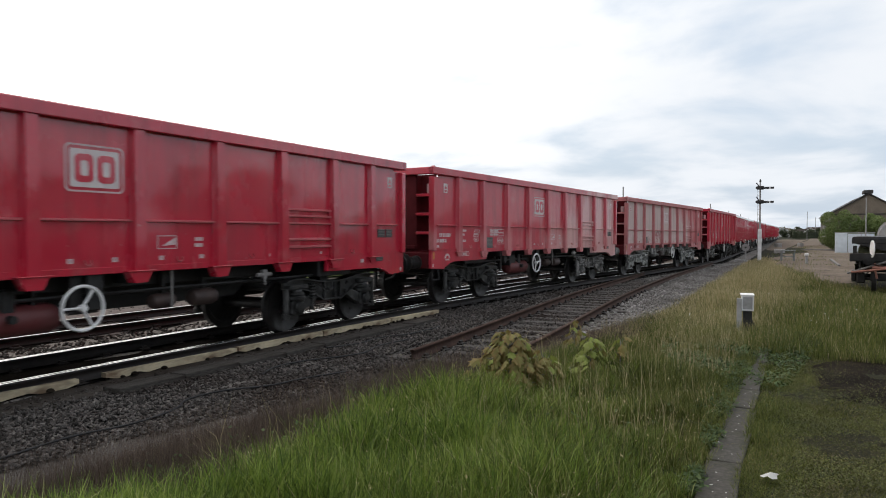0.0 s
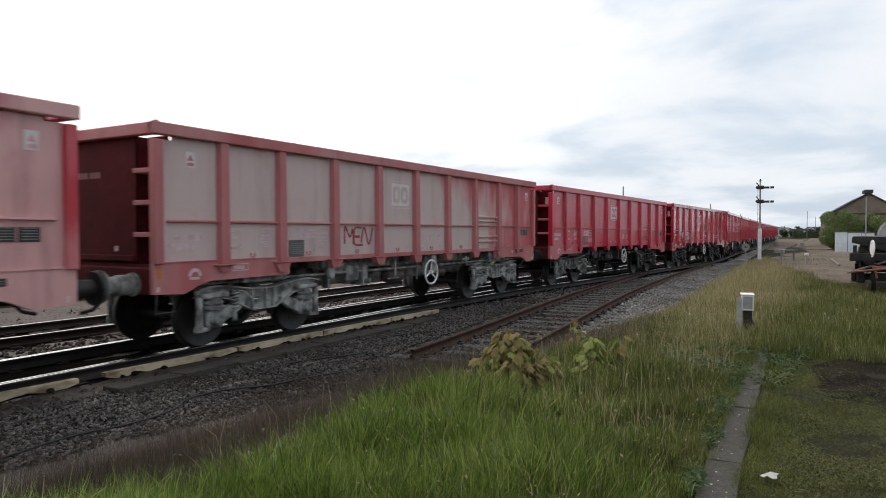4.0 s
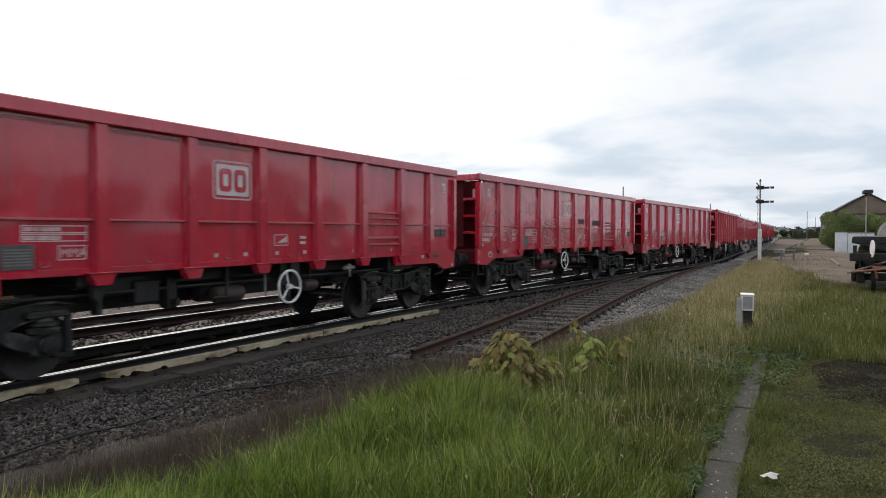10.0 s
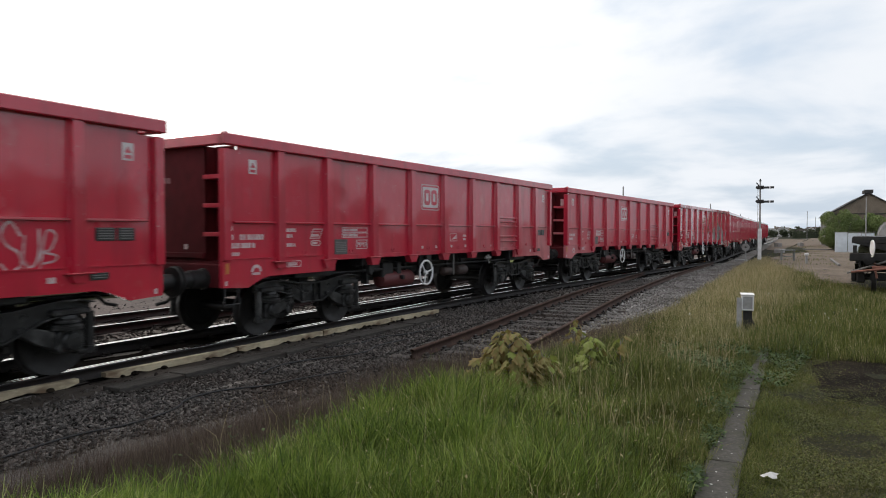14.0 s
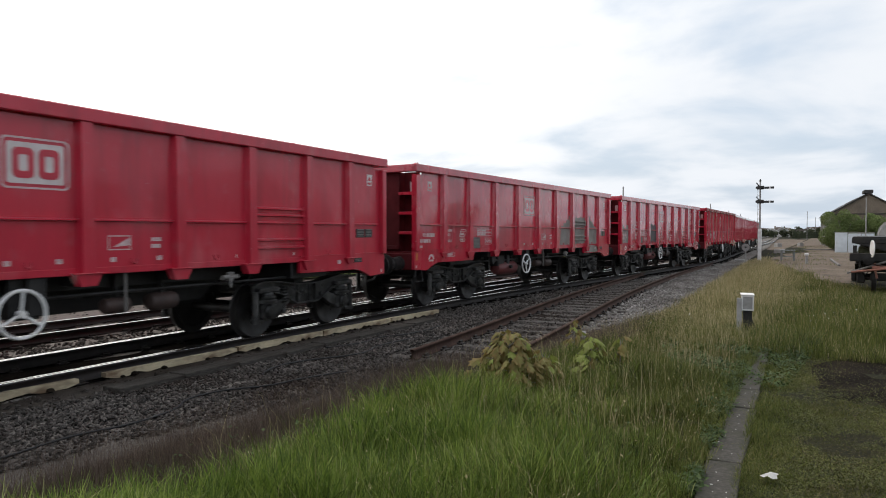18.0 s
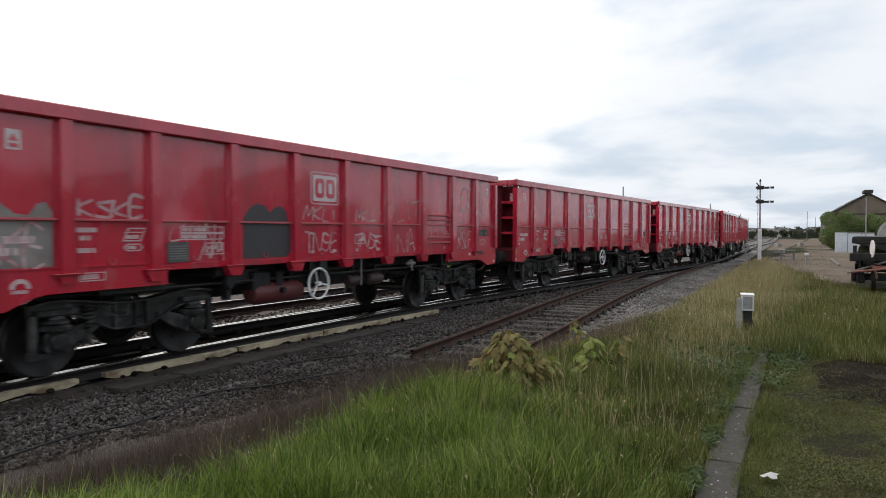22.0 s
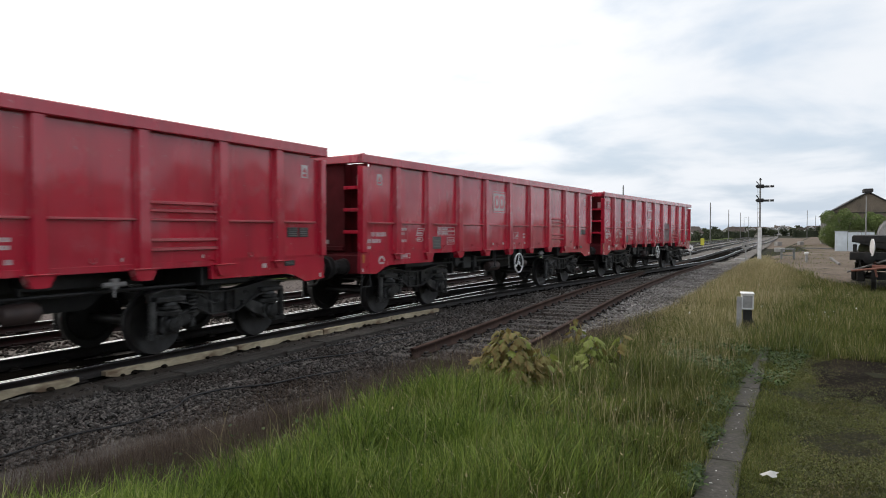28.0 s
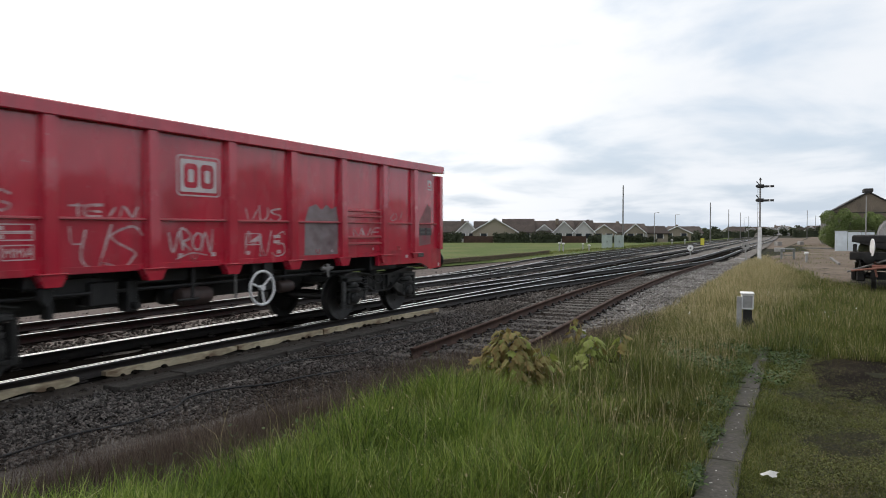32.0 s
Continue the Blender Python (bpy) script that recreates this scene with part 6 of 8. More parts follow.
def grow_weeds():
    x, y = scatter(9000, 6.5, 13.5, 0.9, 2.6, 0.9)
    k = (y < np.interp(x, [6.5, 8, 10, 12.5, 13.5], [1.05, 1.25, 2.0, 2.4, 1.6])) & (patchy(x, y, 1.7) > 0.35)
    x, y = x[k], y[k]
    broad_leaves("dock_weeds", x, y, RNG.uniform(0.035, 0.085, len(x)), M["weed"], "dark broad-leaved weeds beside the concrete trough", 0.13)
    x, y = scatter(6500, 7.6, 13.4, -0.1, 1.15, 0.7)
    k = (patchy(x, y, 2.0) > np.interp(x, [8, 9.5, 12], [0.46, 0.36, 0.25])) & (y > np.interp(x, [7.6, 10, 13.4], [0.45, 0.2, -0.1]))
    x, y = x[k], y[k]
    broad_leaves("nettle_weeds", x, y, RNG.uniform(0.025, 0.055, len(x)), M["weed"], "broad weeds creeping over the concrete trough", 0.12)
    x, y = scatter(80000, 3.4, 14.0, 0, 1, 1.5)
    y = -0.09 * x - 0.15 + y * (trough_y(x) - 0.02 + 0.09 * x)
    k = (patchy(x, y, 2.2) > 0.35) & (((x - 10.2) / 2.3) ** 2 + ((y + 0.6) / 0.65) ** 2 > RNG.uniform(-0.1, 1.2, len(x)))
    x, y = x[k], y[k]
    broad_leaves("clover", x, y, RNG.uniform(0.008, 0.020, len(x)), M["moss"], "low clover and moss on trodden ground", 0.03)
    x, y = scatter(70000, 4.0, 15.0, 0, 1, 1.5)
    y = -0.09 * x - 0.15 + y * (trough_y(x) - 0.01 + 0.09 * x)
    k = (((x - 10.2) / 2.3) ** 2 + ((y + 0.6) / 0.65) ** 2 > RNG.uniform(-0.7, 1.2, len(x)))
    x, y = x[k], y[k]
    broad_leaves("ground_litter", x, y, RNG.uniform(0.005, 0.016, len(x)), M["litter"], "brown and olive leaf litter on trodden ground", 0.022)
    x, y = RNG.uniform(3, 9, 1400), RNG.uniform(1.2, 4.4, 1400)
    broad_leaves("meadow_weeds", x, y, RNG.uniform(0.02, 0.05, 1400), M["weed"], "small green weeds among the tall grass", 0.22)
    # pale seed heads on the tips of the grass
    x, y = scatter(1500, 3.2, 12.0, 0.9, 3.6, 1.0)
    broad_leaves("seed_heads", x, y, RNG.uniform(0.010, 0.026, len(x)), M["straw"], "pale seed heads over the tall grass", 0.42)
    # ragged weeds along the trough's edge
    x = RNG.uniform(4.8, 10.0, 5200)
    y = trough_y(x) + 0.15 + RNG.normal(0, 0.045, len(x))
    k = patchy(x, y, 2.6) > np.interp(x, [4.8, 6, 9], [0.55, 0.38, 0.22])
    broad_leaves("edge_weeds", x[k], y[k], RNG.uniform(0.015, 0.045, k.sum()), M["weed"], "dark ragged weeds along the trough edge", 0.10)
    # white flower heads
    x = np.array([12.6, 13.3, 14.0, 13.6, 15.2, 15.4, 14.1, 12.2, 16.0, 19.0, 20.5, 21.0, 15.7, 16.3, 17.0, 22.0, 24.0])
    y = np.array([1.9, 2.1, 1.8, 0.1, -0.1, -0.35, 0.15, 2.6, -0.6, 1.2, 0.9, 0.5, 1.3, 1.1, 1.4, 1.6, 1.1])
    broad_leaves("white_flowers", np.repeat(x, 7) + RNG.normal(0, 0.03, 119), np.repeat(y, 7) + RNG.normal(0, 0.03, 119), RNG.uniform(0.018, 0.035, 119), M["flower"], "small white flower heads in the grass", 0.3)


grow()
grow_around()
grow_weeds()


def sycamore_leaf(mat):
    pts = [(0, 0), (0.16, -0.10), (0.46, -0.42), (0.48, -0.22), (0.78, -0.34), (0.74, -0.14), (1.0, 0.0), (0.74, 0.14), (0.78, 0.34), (0.48, 0.22), (0.46, 0.42), (0.16, 0.10)]
    bm = B()
    c = bm.verts.new((0.42, 0, 0.03))
    ring = [bm.verts.new((x, y, -0.10 * x * x - 0.35 * y * y)) for x, y in pts]
    for i in range(len(ring)):
        bm.faces.new((c, ring[i], ring[(i + 1) % len(ring)]))
    return mesh_of(bm, mat, "leaf")


LEAF = {k: sycamore_leaf(M[k]) for k in ("bronze", "lime")}


def sapling(x, y, label, mat, height, spread, count, seed):
    rng = random.Random(seed)
    t = thing("sapling", label, "sapling", "young sycamores", at=pose(x, y, float(ground_z(x, y))))
    bm = B()
    bm_tube(bm, (0, 0, -0.02), (0.01, 0.01, height * 0.9), 0.011, 0.004, 7)
    part("stem", bm, M["timber"], t)
    for k in range(count):
        f = (k + 0.5) / count
        z = height * (0.28 + 0.70 * f)
        a = k * 2.4 + rng.uniform(-0.4, 0.4)
        r = spread * (1.1 - 0.75 * f) * rng.uniform(0.35, 1.0)
        size = rng.uniform(0.12, 0.20) * (1.1 - 0.35 * f)
        tip = Vector((math.cos(a) * r, math.sin(a) * r, z + rng.uniform(-0.02, 0.05)))
        if k % 3 == 0:
            bm = B()
            bm_tube(bm, (0, 0, z - 0.06), tip, 0.004, 0.002, 5)
            part("twig", bm, M["timber"], t)
        m = Matrix.LocRotScale(tip, Euler((rng.uniform(-0.6, 0.6), rng.uniform(0.3, 1.25), a + rng.uniform(-0.5, 0.5))), (size, size, size))
        part("leaf", LEAF[mat if rng.random() < 0.85 else ("lime" if mat == "bronze" else "bronze")], None, t, at=m)
    return t


sapling(6.88, 3.00, "young sycamore with bronze and yellow-green leaves", "bronze", 0.72, 0.40, 240, 1)
sapling(7.15, 2.70, "small bronze-leaved sycamore seedling in grass", "bronze", 0.48, 0.22, 46, 2)
sapling(8.22, 2.48, "small sycamore seedling with fresh lime leaves", "lime", 0.52, 0.24, 60, 3)
sapling(8.55, 2.20, "thin sycamore seedling with bronze leaves", "bronze", 0.50, 0.15, 22, 4)
sapling(9.60, 3.15, "thin sycamore seedling with bronze leaves", "bronze", 0.55, 0.15, 22, 5)


def crown(name, parent, mat, lumps, leaf, count, seed, label=""):
    """A crown of many leaf flakes on uneven lumps (x, y, z, radius)."""
    rng = np.random.default_rng(seed)
    w = np.array([l[3] ** 2 for l in lumps])
    pick = rng.choice(len(lumps), count, p=w / w.sum())
    L = np.array(lumps)[pick]
    d = rng.normal(0, 1, (count, 3))
    d /= np.linalg.norm(d, axis=1)[:, None]
    c = L[:, :3] + d * (L[:, 3] * rng.uniform(0.55, 1.08, count) ** 0.6)[:, None]
    s = leaf * rng.uniform(0.5, 1.3, count)
    a, b = rng.normal(0, 1, (count, 3)), rng.normal(0, 1, (count, 3))
    a /= np.linalg.norm(a, axis=1)[:, None]
    b -= a * (a * b).sum(1)[:, None]
    b /= np.linalg.norm(b, axis=1)[:, None]
    V = np.stack([c - a * s[:, None], c + b * (0.6 * s)[:, None], c + a * s[:, None], c - b * (0.6 * s)[:, None]], 1).reshape(-1, 3)
    F = np.arange(count * 4).reshape(-1, 4)
    return part(name, soup(name, V, F, mat), None, parent, label)


def tree(x, y, height, radius, seed, label, leaf=0.22, count=2600, bush=False, mat="tree"):
    rng = random.Random(seed)
    t = thing("bush" if bush else "tree", label, "bush" if bush else "tree", at=pose(x, y, float(ground_z(x, y))))
    bm = B()
    trunk_top = height * (0.3 if bush else 0.55)
    bm_tube(bm, (0, 0, -0.1), (0.1, 0, trunk_top), height * 0.035, height * 0.018, 8)
    for k in range(5):
        a = k * 1.26 + rng.uniform(-0.3, 0.3)
        bm_tube(bm, (0.05, 0, trunk_top * rng.uniform(0.6, 0.95)), (math.cos(a) * radius * 0.6, math.sin(a) * radius * 0.6, height * rng.uniform(0.55, 0.85)), height * 0.014, height * 0.005, 6)
    part("trunk", bm, M["timber"], t)
    lumps = []
    for k in range(11):
        a, r = rng.uniform(0, math.tau), radius * rng.uniform(0.1, 0.75)
        z0 = 0.12 if bush else 0.42
        z = height * rng.uniform(z0 + 0.1, 0.82)
        lumps.append((math.cos(a) * r, math.sin(a) * r, z, radius * rng.uniform(0.28, 0.5)))
    lumps.append((0, 0, height * 0.84, radius * 0.3))
    crown("crown", t, M[mat], lumps, leaf, count, seed)
    return t

# ---- ground covers ----
def blob_sheet(name, cx, cy, rx, ry, mat, label, category, lift=0.006, n=60, rings=8, seed=0):
    """A sheet with a ragged round outline lying on the land."""
    rng = np.random.default_rng(seed)
    a = np.linspace(0, math.tau, n, endpoint=False)
    edge = 1 + 0.16 * np.sin(3 * a + seed) + 0.10 * np.sin(7 * a + 2 * seed) + rng.normal(0, 0.04, n)
    k = np.linspace(0.02, 1, rings)
    X, Y = cx + rx * np.outer(k, edge * np.cos(a)), cy + ry * np.outer(k, edge * np.sin(a))
    near = (abs(Y) < 8) & (X > -4) & (X < 40)
    Z = ground_z(X, Y) + np.where(near, 0.008, 0) + lift
    Z[-1] -= 0.05
    idx = np.arange(rings * n).reshape(rings, n)
    F = np.stack([idx[:-1], idx[1:], np.roll(idx[1:], -1, 1), np.roll(idx[:-1], -1, 1)], -1).reshape(-1, 4)
    return tagged(part(name, soup(name, np.stack([X, Y, Z], -1).reshape(-1, 3), F, mat), None), label, category, kind="structure")


blob_sheet("bare_soil", 10.2, -0.60, 2.4, 0.70, M["soil"], "dark bare soil patch among weeds", "soil", seed=2)
blob_sheet("dry_thatch", 29, 2.3, 17, 1.2, M["thatch"], "matted dry grass beside the siding", "grass", 0.004, 90, 14, seed=3)
blob_sheet("dirt_yard", 68, -2.8, 43, 6.2, M["dirt"], "trodden brown earth yard beside the line", "earth", 0.010, 90, 14, seed=1)
blob_sheet("dirt_yard", 190, 2.0, 100, 12, M["dirt"], "trodden brown earth yard beside the line", "earth", 0.005, 90, 14, seed=4)


def build_field():
    xs = np.concatenate([np.linspace(-900, -40, 12), np.linspace(-35, 260, 60), np.linspace(280, 900, 12)])
    ys = np.concatenate([[18.4, 19, 20, 22, 24, 27, 30], np.linspace(34, 130, 30), np.linspace(140, 900, 10)])
    X, Y = np.meshgrid(xs, ys, indexing="ij")
    bend = np.interp(X, [-900, 20, 45, 70, 130, 260, 900], [0, 0, -0.5, 0.5, 3, 9, 40])
    Y = Y + bend * np.clip(1 - (Y - 18) / 60, 0, 1)
    Z = ground_z(X, Y) + 0.06 + 0.03 * np.sin(X * 0.7) * np.sin(Y * 0.9)
    n, m = X.shape
    idx = np.arange(n * m).reshape(n, m)
    F = np.stack([idx[:-1, :-1], idx[1:, :-1], idx[1:, 1:], idx[:-1, 1:]], -1).reshape(-1, 4)
    tagged(part("field", soup("field", np.stack([X, Y, Z], -1).reshape(-1, 3), F, M["field"]), None), "flat green field of rough grass beyond the tracks", "field", kind="structure")


build_field()


# ---- lineside things ----
def ballast_stones():
    ico = np.array([(0, 0, 1), (0.894, 0, 0.447), (0.276, 0.851, 0.447), (-0.724, 0.526, 0.447), (-0.724, -0.526, 0.447), (0.276, -0.851, 0.447), (0.55, 0.5, -0.5), (-0.6, 0.2, -0.55), (0.1, -0.7, -0.55)])
    tri = np.array([(0, 1, 2), (0, 2, 3), (0, 3, 4), (0, 4, 5), (0, 5, 1), (1, 6, 2), (2, 7, 3), (3, 7, 4), (4, 8, 5), (5, 8, 1), (1, 8, 6), (2, 6, 7), (4, 7, 8)])

    def lay(n, x, y, z, size):
        V = ico[None] * (1 + RNG.uniform(-0.32, 0.32, (n, 9, 3)))
        V *= size[:, None, None] * np.array([1.15, 0.75, 0.5])
        a = RNG.uniform(0, math.tau, n)
        b = RNG.normal(0, 0.5, n)
        c, s = np.cos(a)[:, None], np.sin(a)[:, None]
        X, Y, Z = V[..., 0], V[..., 1], V[..., 2] + V[..., 0] * b[:, None]
        V = np.stack([X * c - Y * s + x[:, None], X * s + Y * c + y[:, None], Z + z[:, None]], -1)
        return V.reshape(-1, 3), (np.arange(n)[:, None, None] * 9 + tri[None]).reshape(-1, 3)

    parts_v, parts_f, base = [], [], 0
    for n, x0, x1, y0, y1, size, power in ((34000, 2.2, 17, 4.9, 8.3, 0.030, 1.2), (4500, -16, 2.6, 5.9, 8.2, 0.034, 1.0), (30000, 9, 48, 2.9, 8.0, 0.040, 1.3), (13000, 3, 60, 10.35, 14.0, 0.042, 1.4), (9000, 4, 60, 14.0, 17.5, 0.05, 1.5)):
        x, y = scatter(n, x0, x1, y0, y1, power)
        if y0 < 9:
            low = np.where((abs(y - siding_y(np.clip(x, 8.4, 47))) < 1.3) & (x > 8.4) & (x < 46), -0.048, 0.0)
            keep = (y < line_y(x) - 0.95) & (y > np.interp(x, [2, 4, 7, 9, 12, 16, 20, 25.5, 33, 46], [5.95, 5.85, 5.1, 3.8, 3.6, 3.35, 3.25, 3.4, 3.7, 4.0]))
            x, y, low = x[keep], y[keep], low[keep]
        else:
            keep = (y > through_y(x) + 1.05) & (abs(y - second_y(x)) > 1.05)
            x, y, low = x[keep], y[keep], 0.0
        if y0 < 9:      # few stones on the muddy strip by the boards
            keep = (y < 7.72) | (x > 14.5) | (RNG.uniform(0, 1, len(x)) < 0.22)
            x, y, low = x[keep], y[keep], low[keep]
        z = low + line_z(x) - 0.19 + RNG.uniform(-0.01, 0.02, len(x))
        V, F = lay(len(x), x, y, z, size * RNG.uniform(0.5, 1.25, len(x)))
        parts_v.append(V), parts_f.append(F + base)
        base += len(V)
    V, F = np.concatenate(parts_v), np.concatenate(parts_f)
    mid = V[F[::13, 0]]
    shoulder = (mid[:, 0] > 11) & (mid[:, 1] < np.where(mid[:, 0] > 30, line_y(mid[:, 0]) - 0.9, siding_y(np.clip(mid[:, 0], 8.4, 47)) - 0.85))
    beyond = mid[:, 1] > 9.6
    for pick, mat, label in ((beyond, "stone_far", "loose grey-brown crushed stone beyond the running line"), (~shoulder & ~beyond, "stone", "loose dark grey crushed stone between the tracks"), (shoulder, "stone_pale", "loose pale grey crushed stone beside the siding")):
        G = F[np.repeat(pick, 13)]
        used = np.unique(G)
        back = np.zeros(len(V), np.int64)
        back[used] = np.arange(len(used))
        tagged(part("ballast_stones", soup("stones", V[used], back[G], M[mat]), None), label, "ballast", kind="stuff")


ballast_stones()
smud = np.arange(-8, 15.01, 0.25)
tagged(part("mud_strip", strip("mud", smud, 7.66 + 0.06 * np.sin(smud * 2.3), line_y(smud) - 0.93, line_z(smud) - 0.186, line_z(smud) - 0.166, M["mud"], 7, 0.008), None), "dark brown wet mud along the edge boards", "mud", kind="structure")


def walkway_board(x0, x1, y0, y1, seed):
    rng = random.Random(seed)
    t = thing("walkway_board", "cream weathered edge board beside the running rail", "board", "edge boards by the rail", at=pose((x0 + x1) / 2, (y0 + y1) / 2, -0.16, 0, 0, math.degrees(math.atan2(y1 - y0, x1 - x0))))
    h, n = math.hypot(x1 - x0, y1 - y0) / 2, 14
    low = [(-h + 2 * h * k / n, rng.choice((0.0, 0.0, 0.0, 0.02, 0.035))) for k in range(n + 1)]
    bm = B()
    bm_prism(bm, low + [(h, 0.092), (-h, 0.096)], "y", -0.05, 0.05)
    part("plank", bm, M["board"], t)
    for k in range(4):
        clods = B()
        x = rng.uniform(-h, h)
        r = rng.uniform(0.03, 0.06)
        bm_lathe(clods, [(r * 0.4, 0), (r, r * 0.25), (r * 0.7, r * 0.7), (r * 0.2, r * 0.9)], (x, -0.07, 0.0), "z", 7)
        part("mud", clods, M["soil"], t)


for i, (a, b, c, d) in enumerate(((-6.0, -3.6, 8.16, 8.18), (-3.5, -1.2, 8.19, 8.22), (-1.15, 1.15, 8.23, 8.28), (1.2, 3.0, 8.29, 8.33), (3.05, 5.25, 8.34, 8.30), (5.62, 7.9, 8.30, 8.27), (7.94, 10.0, 8.27, 8.23), (10.05, 12.2, 8.23, 8.16), (12.25, 14.15, 8.16, 8.06))):
    walkway_board(a, b, c, d, i)


def cable(name, pts, label):
    c = bpy.data.curves.new(name, "CURVE")
    c.dimensions, c.bevel_depth, c.bevel_resolution = "3D", 0.012, 2
    s = c.splines.new("NURBS")
    s.points.add(len(pts) - 1)
    for p, (x, y) in zip(s.points, pts):
        p.co = (x, y, float(line_z(x)) - 0.15, 1)
    s.use_endpoint_u, s.order_u = True, 3
    c.materials.append(M["cable"])
    tagged(new(name, c), label, "cable")


cable("cable", [(2.2, 6.3), (3.0, 6.12), (3.9, 6.3), (4.4, 6.1), (5.1, 6.2), (5.4, 6.5), (6.0, 6.45), (6.4, 6.1), (7.0, 6.05), (7.6, 5.8)], "black cable lying along the ballast shoulder")
cable("cable", [(6.9, 6.7), (7.3, 6.95), (8.0, 6.85), (8.6, 6.5), (9.1, 6.45), (9.6, 6.7), (10.5, 6.55)], "black cable lying along the ballast shoulder")
cable("cable", [(9.0, 7.3), (9.6, 7.0), (10.4, 7.2), (11.0, 6.8), (12.2, 6.9)], "black cable lying loose on the ballast")


def cable_trough():
    t = tagged(new("cable_trough"), "grey concrete cable trough with cracked lichened lids", "cable trough", kind="structure")
    lids = [mesh_of(bm_box(B(), -0.45, 0.45, -0.13, 0.13, 0, 0.05, 0.006), M["concrete"], "lid")]
    x = -12.0
    rng = random.Random(4)
    while x < 11.6:
        y = float(trough_y(x))
        ang = math.degrees(math.atan2(float(trough_y(x + 0.3)) - float(trough_y(x - 0.3)), 0.6))
        lid = part("lid", lids[0], None, t, at=pose(x, y + rng.uniform(-0.012, 0.012), -0.03 + rng.uniform(-0.006, 0.008), rng.uniform(-0.8, 0.8), rng.uniform(-0.5, 0.5), ang + rng.uniform(-1.5, 1.5)))
        for k in range(rng.randint(4, 12)):
            spots = B()
            sx, sy, r = rng.uniform(-0.42, 0.42), rng.uniform(-0.11, 0.11), rng.uniform(0.003, 0.009)
            bm_lathe(spots, [(r, 0.0495), (r * 0.8, 0.0515)], (sx, sy, 0), "z", 7)
            part("lichen_spot", spots, M["lichen"], lid)
        x += 0.906
    return t


cable_trough()


def trackside_trough():
    t = tagged(new("trackside_trough"), "flat grey trough lids lying along the ballast", "cable trough", kind="structure")
    rng = random.Random(9)
    lid = mesh_of(bm_box(B(), -0.48, 0.48, -0.17, 0.17, -0.05, 0.03, 0.008), M["lid_grey"], "lid")
    x = 5.75
    while x < 13:
        part("lid", lid, None, t, at=pose(x, 7.63 - 0.012 * (x - 5.7) + rng.uniform(-0.01, 0.01), -0.145 + rng.uniform(-0.01, 0.008), rng.uniform(-2, 2), rng.uniform(-0.7, 0.7), rng.uniform(-1.2, 1.2)))
        x += 0.97


trackside_trough()


def location_box():
    t = thing("lineside_box", "small off-white steel box on a dark pedestal by a grey post", "equipment box", at=pose(12.93, 1.12, 0.0, 0, 0, 8))
    bm = B()
    bm_box(bm, -0.17, 0.17, -0.09, 0.10, 0.44, 0.70, 0.008)
    box = part("box", bm, M["white"], t)
    part("lid", bm_box(B(), -0.185, 0.20, -0.105, 0.115, 0.70, 0.722, 0.006), M["white"], t)
    part("door_line", bm_box(B(), -0.173, -0.168, -0.07, 0.08, 0.47, 0.68), M["concrete_pale"], box)
    bm = B()
    bm_prism(bm, [(-0.07, 0.44), (0.09, 0.44), (0.06, 0.30), (0.06, 0.12), (0.12, 0.0), (-0.12, 0.0), (-0.07, 0.12)], "y", -0.07, 0.07)
    part("pedestal", bm, M["black"], t)
    bm = B()
    bm_box(bm, -0.23, -0.15, 0.10, 0.18, -0.05, 0.66, 0.006)
    part("post", bm, M["concrete_pale"], t)
    bm = B()
    bm_path(bm, [(0.05, -0.05, 0.3), (0.12, -0.14, 0.12), (0.1, -0.3, 0.03), (0.25, -0.5, 0.02)], 0.018, 6)
    part("conduit", bm, M["cable"], t)


location_box()


def marker_post():
    t = thing("marker_post", "short metal post with a white cap in the grass", "post", at=pose(10.3, 3.25, float(ground_z(10.3, 3.25))))
    bm = B()
    bm_box(bm, -0.035, 0.035, -0.035, 0.035, -0.05, 0.30, 0.006)
    part("post", bm, M["timber"], t)
    part("cap", bm_box(B(), -0.045, 0.045, -0.045, 0.045, 0.24, 0.33, 0.008), M["concrete_pale"], t)
    bm = B()
    bm_tube(bm, (-0.036, 0, 0.2), (-0.05, 0, 0.2), 0.025, seg=10)
    part("dial", bm, M["vent"], t)


marker_post()


def litter():
    rng = random.Random(3)
    bm = B()
    pts = [(math.cos(a) * rng.uniform(0.05, 0.10), math.sin(a) * rng.uniform(0.04, 0.07), rng.uniform(0.0, 0.05)) for a in np.linspace(0, math.tau, 11, endpoint=False)]
    c = bm.verts.new((0, 0, 0.06))
    ring = [bm.verts.new(p) for p in pts]
    for i in range(11):
        bm.faces.new((c, ring[i], ring[(i + 1) % 11]))
    bmesh.ops.solidify(bm, geom=list(bm.faces), thickness=0.003)
    tagged(part("paper_scrap", bm, M["white"], None, at=pose(5.35, 0.30, 0.03)), "crumpled white paper scrap on the weeds", "litter")


litter()


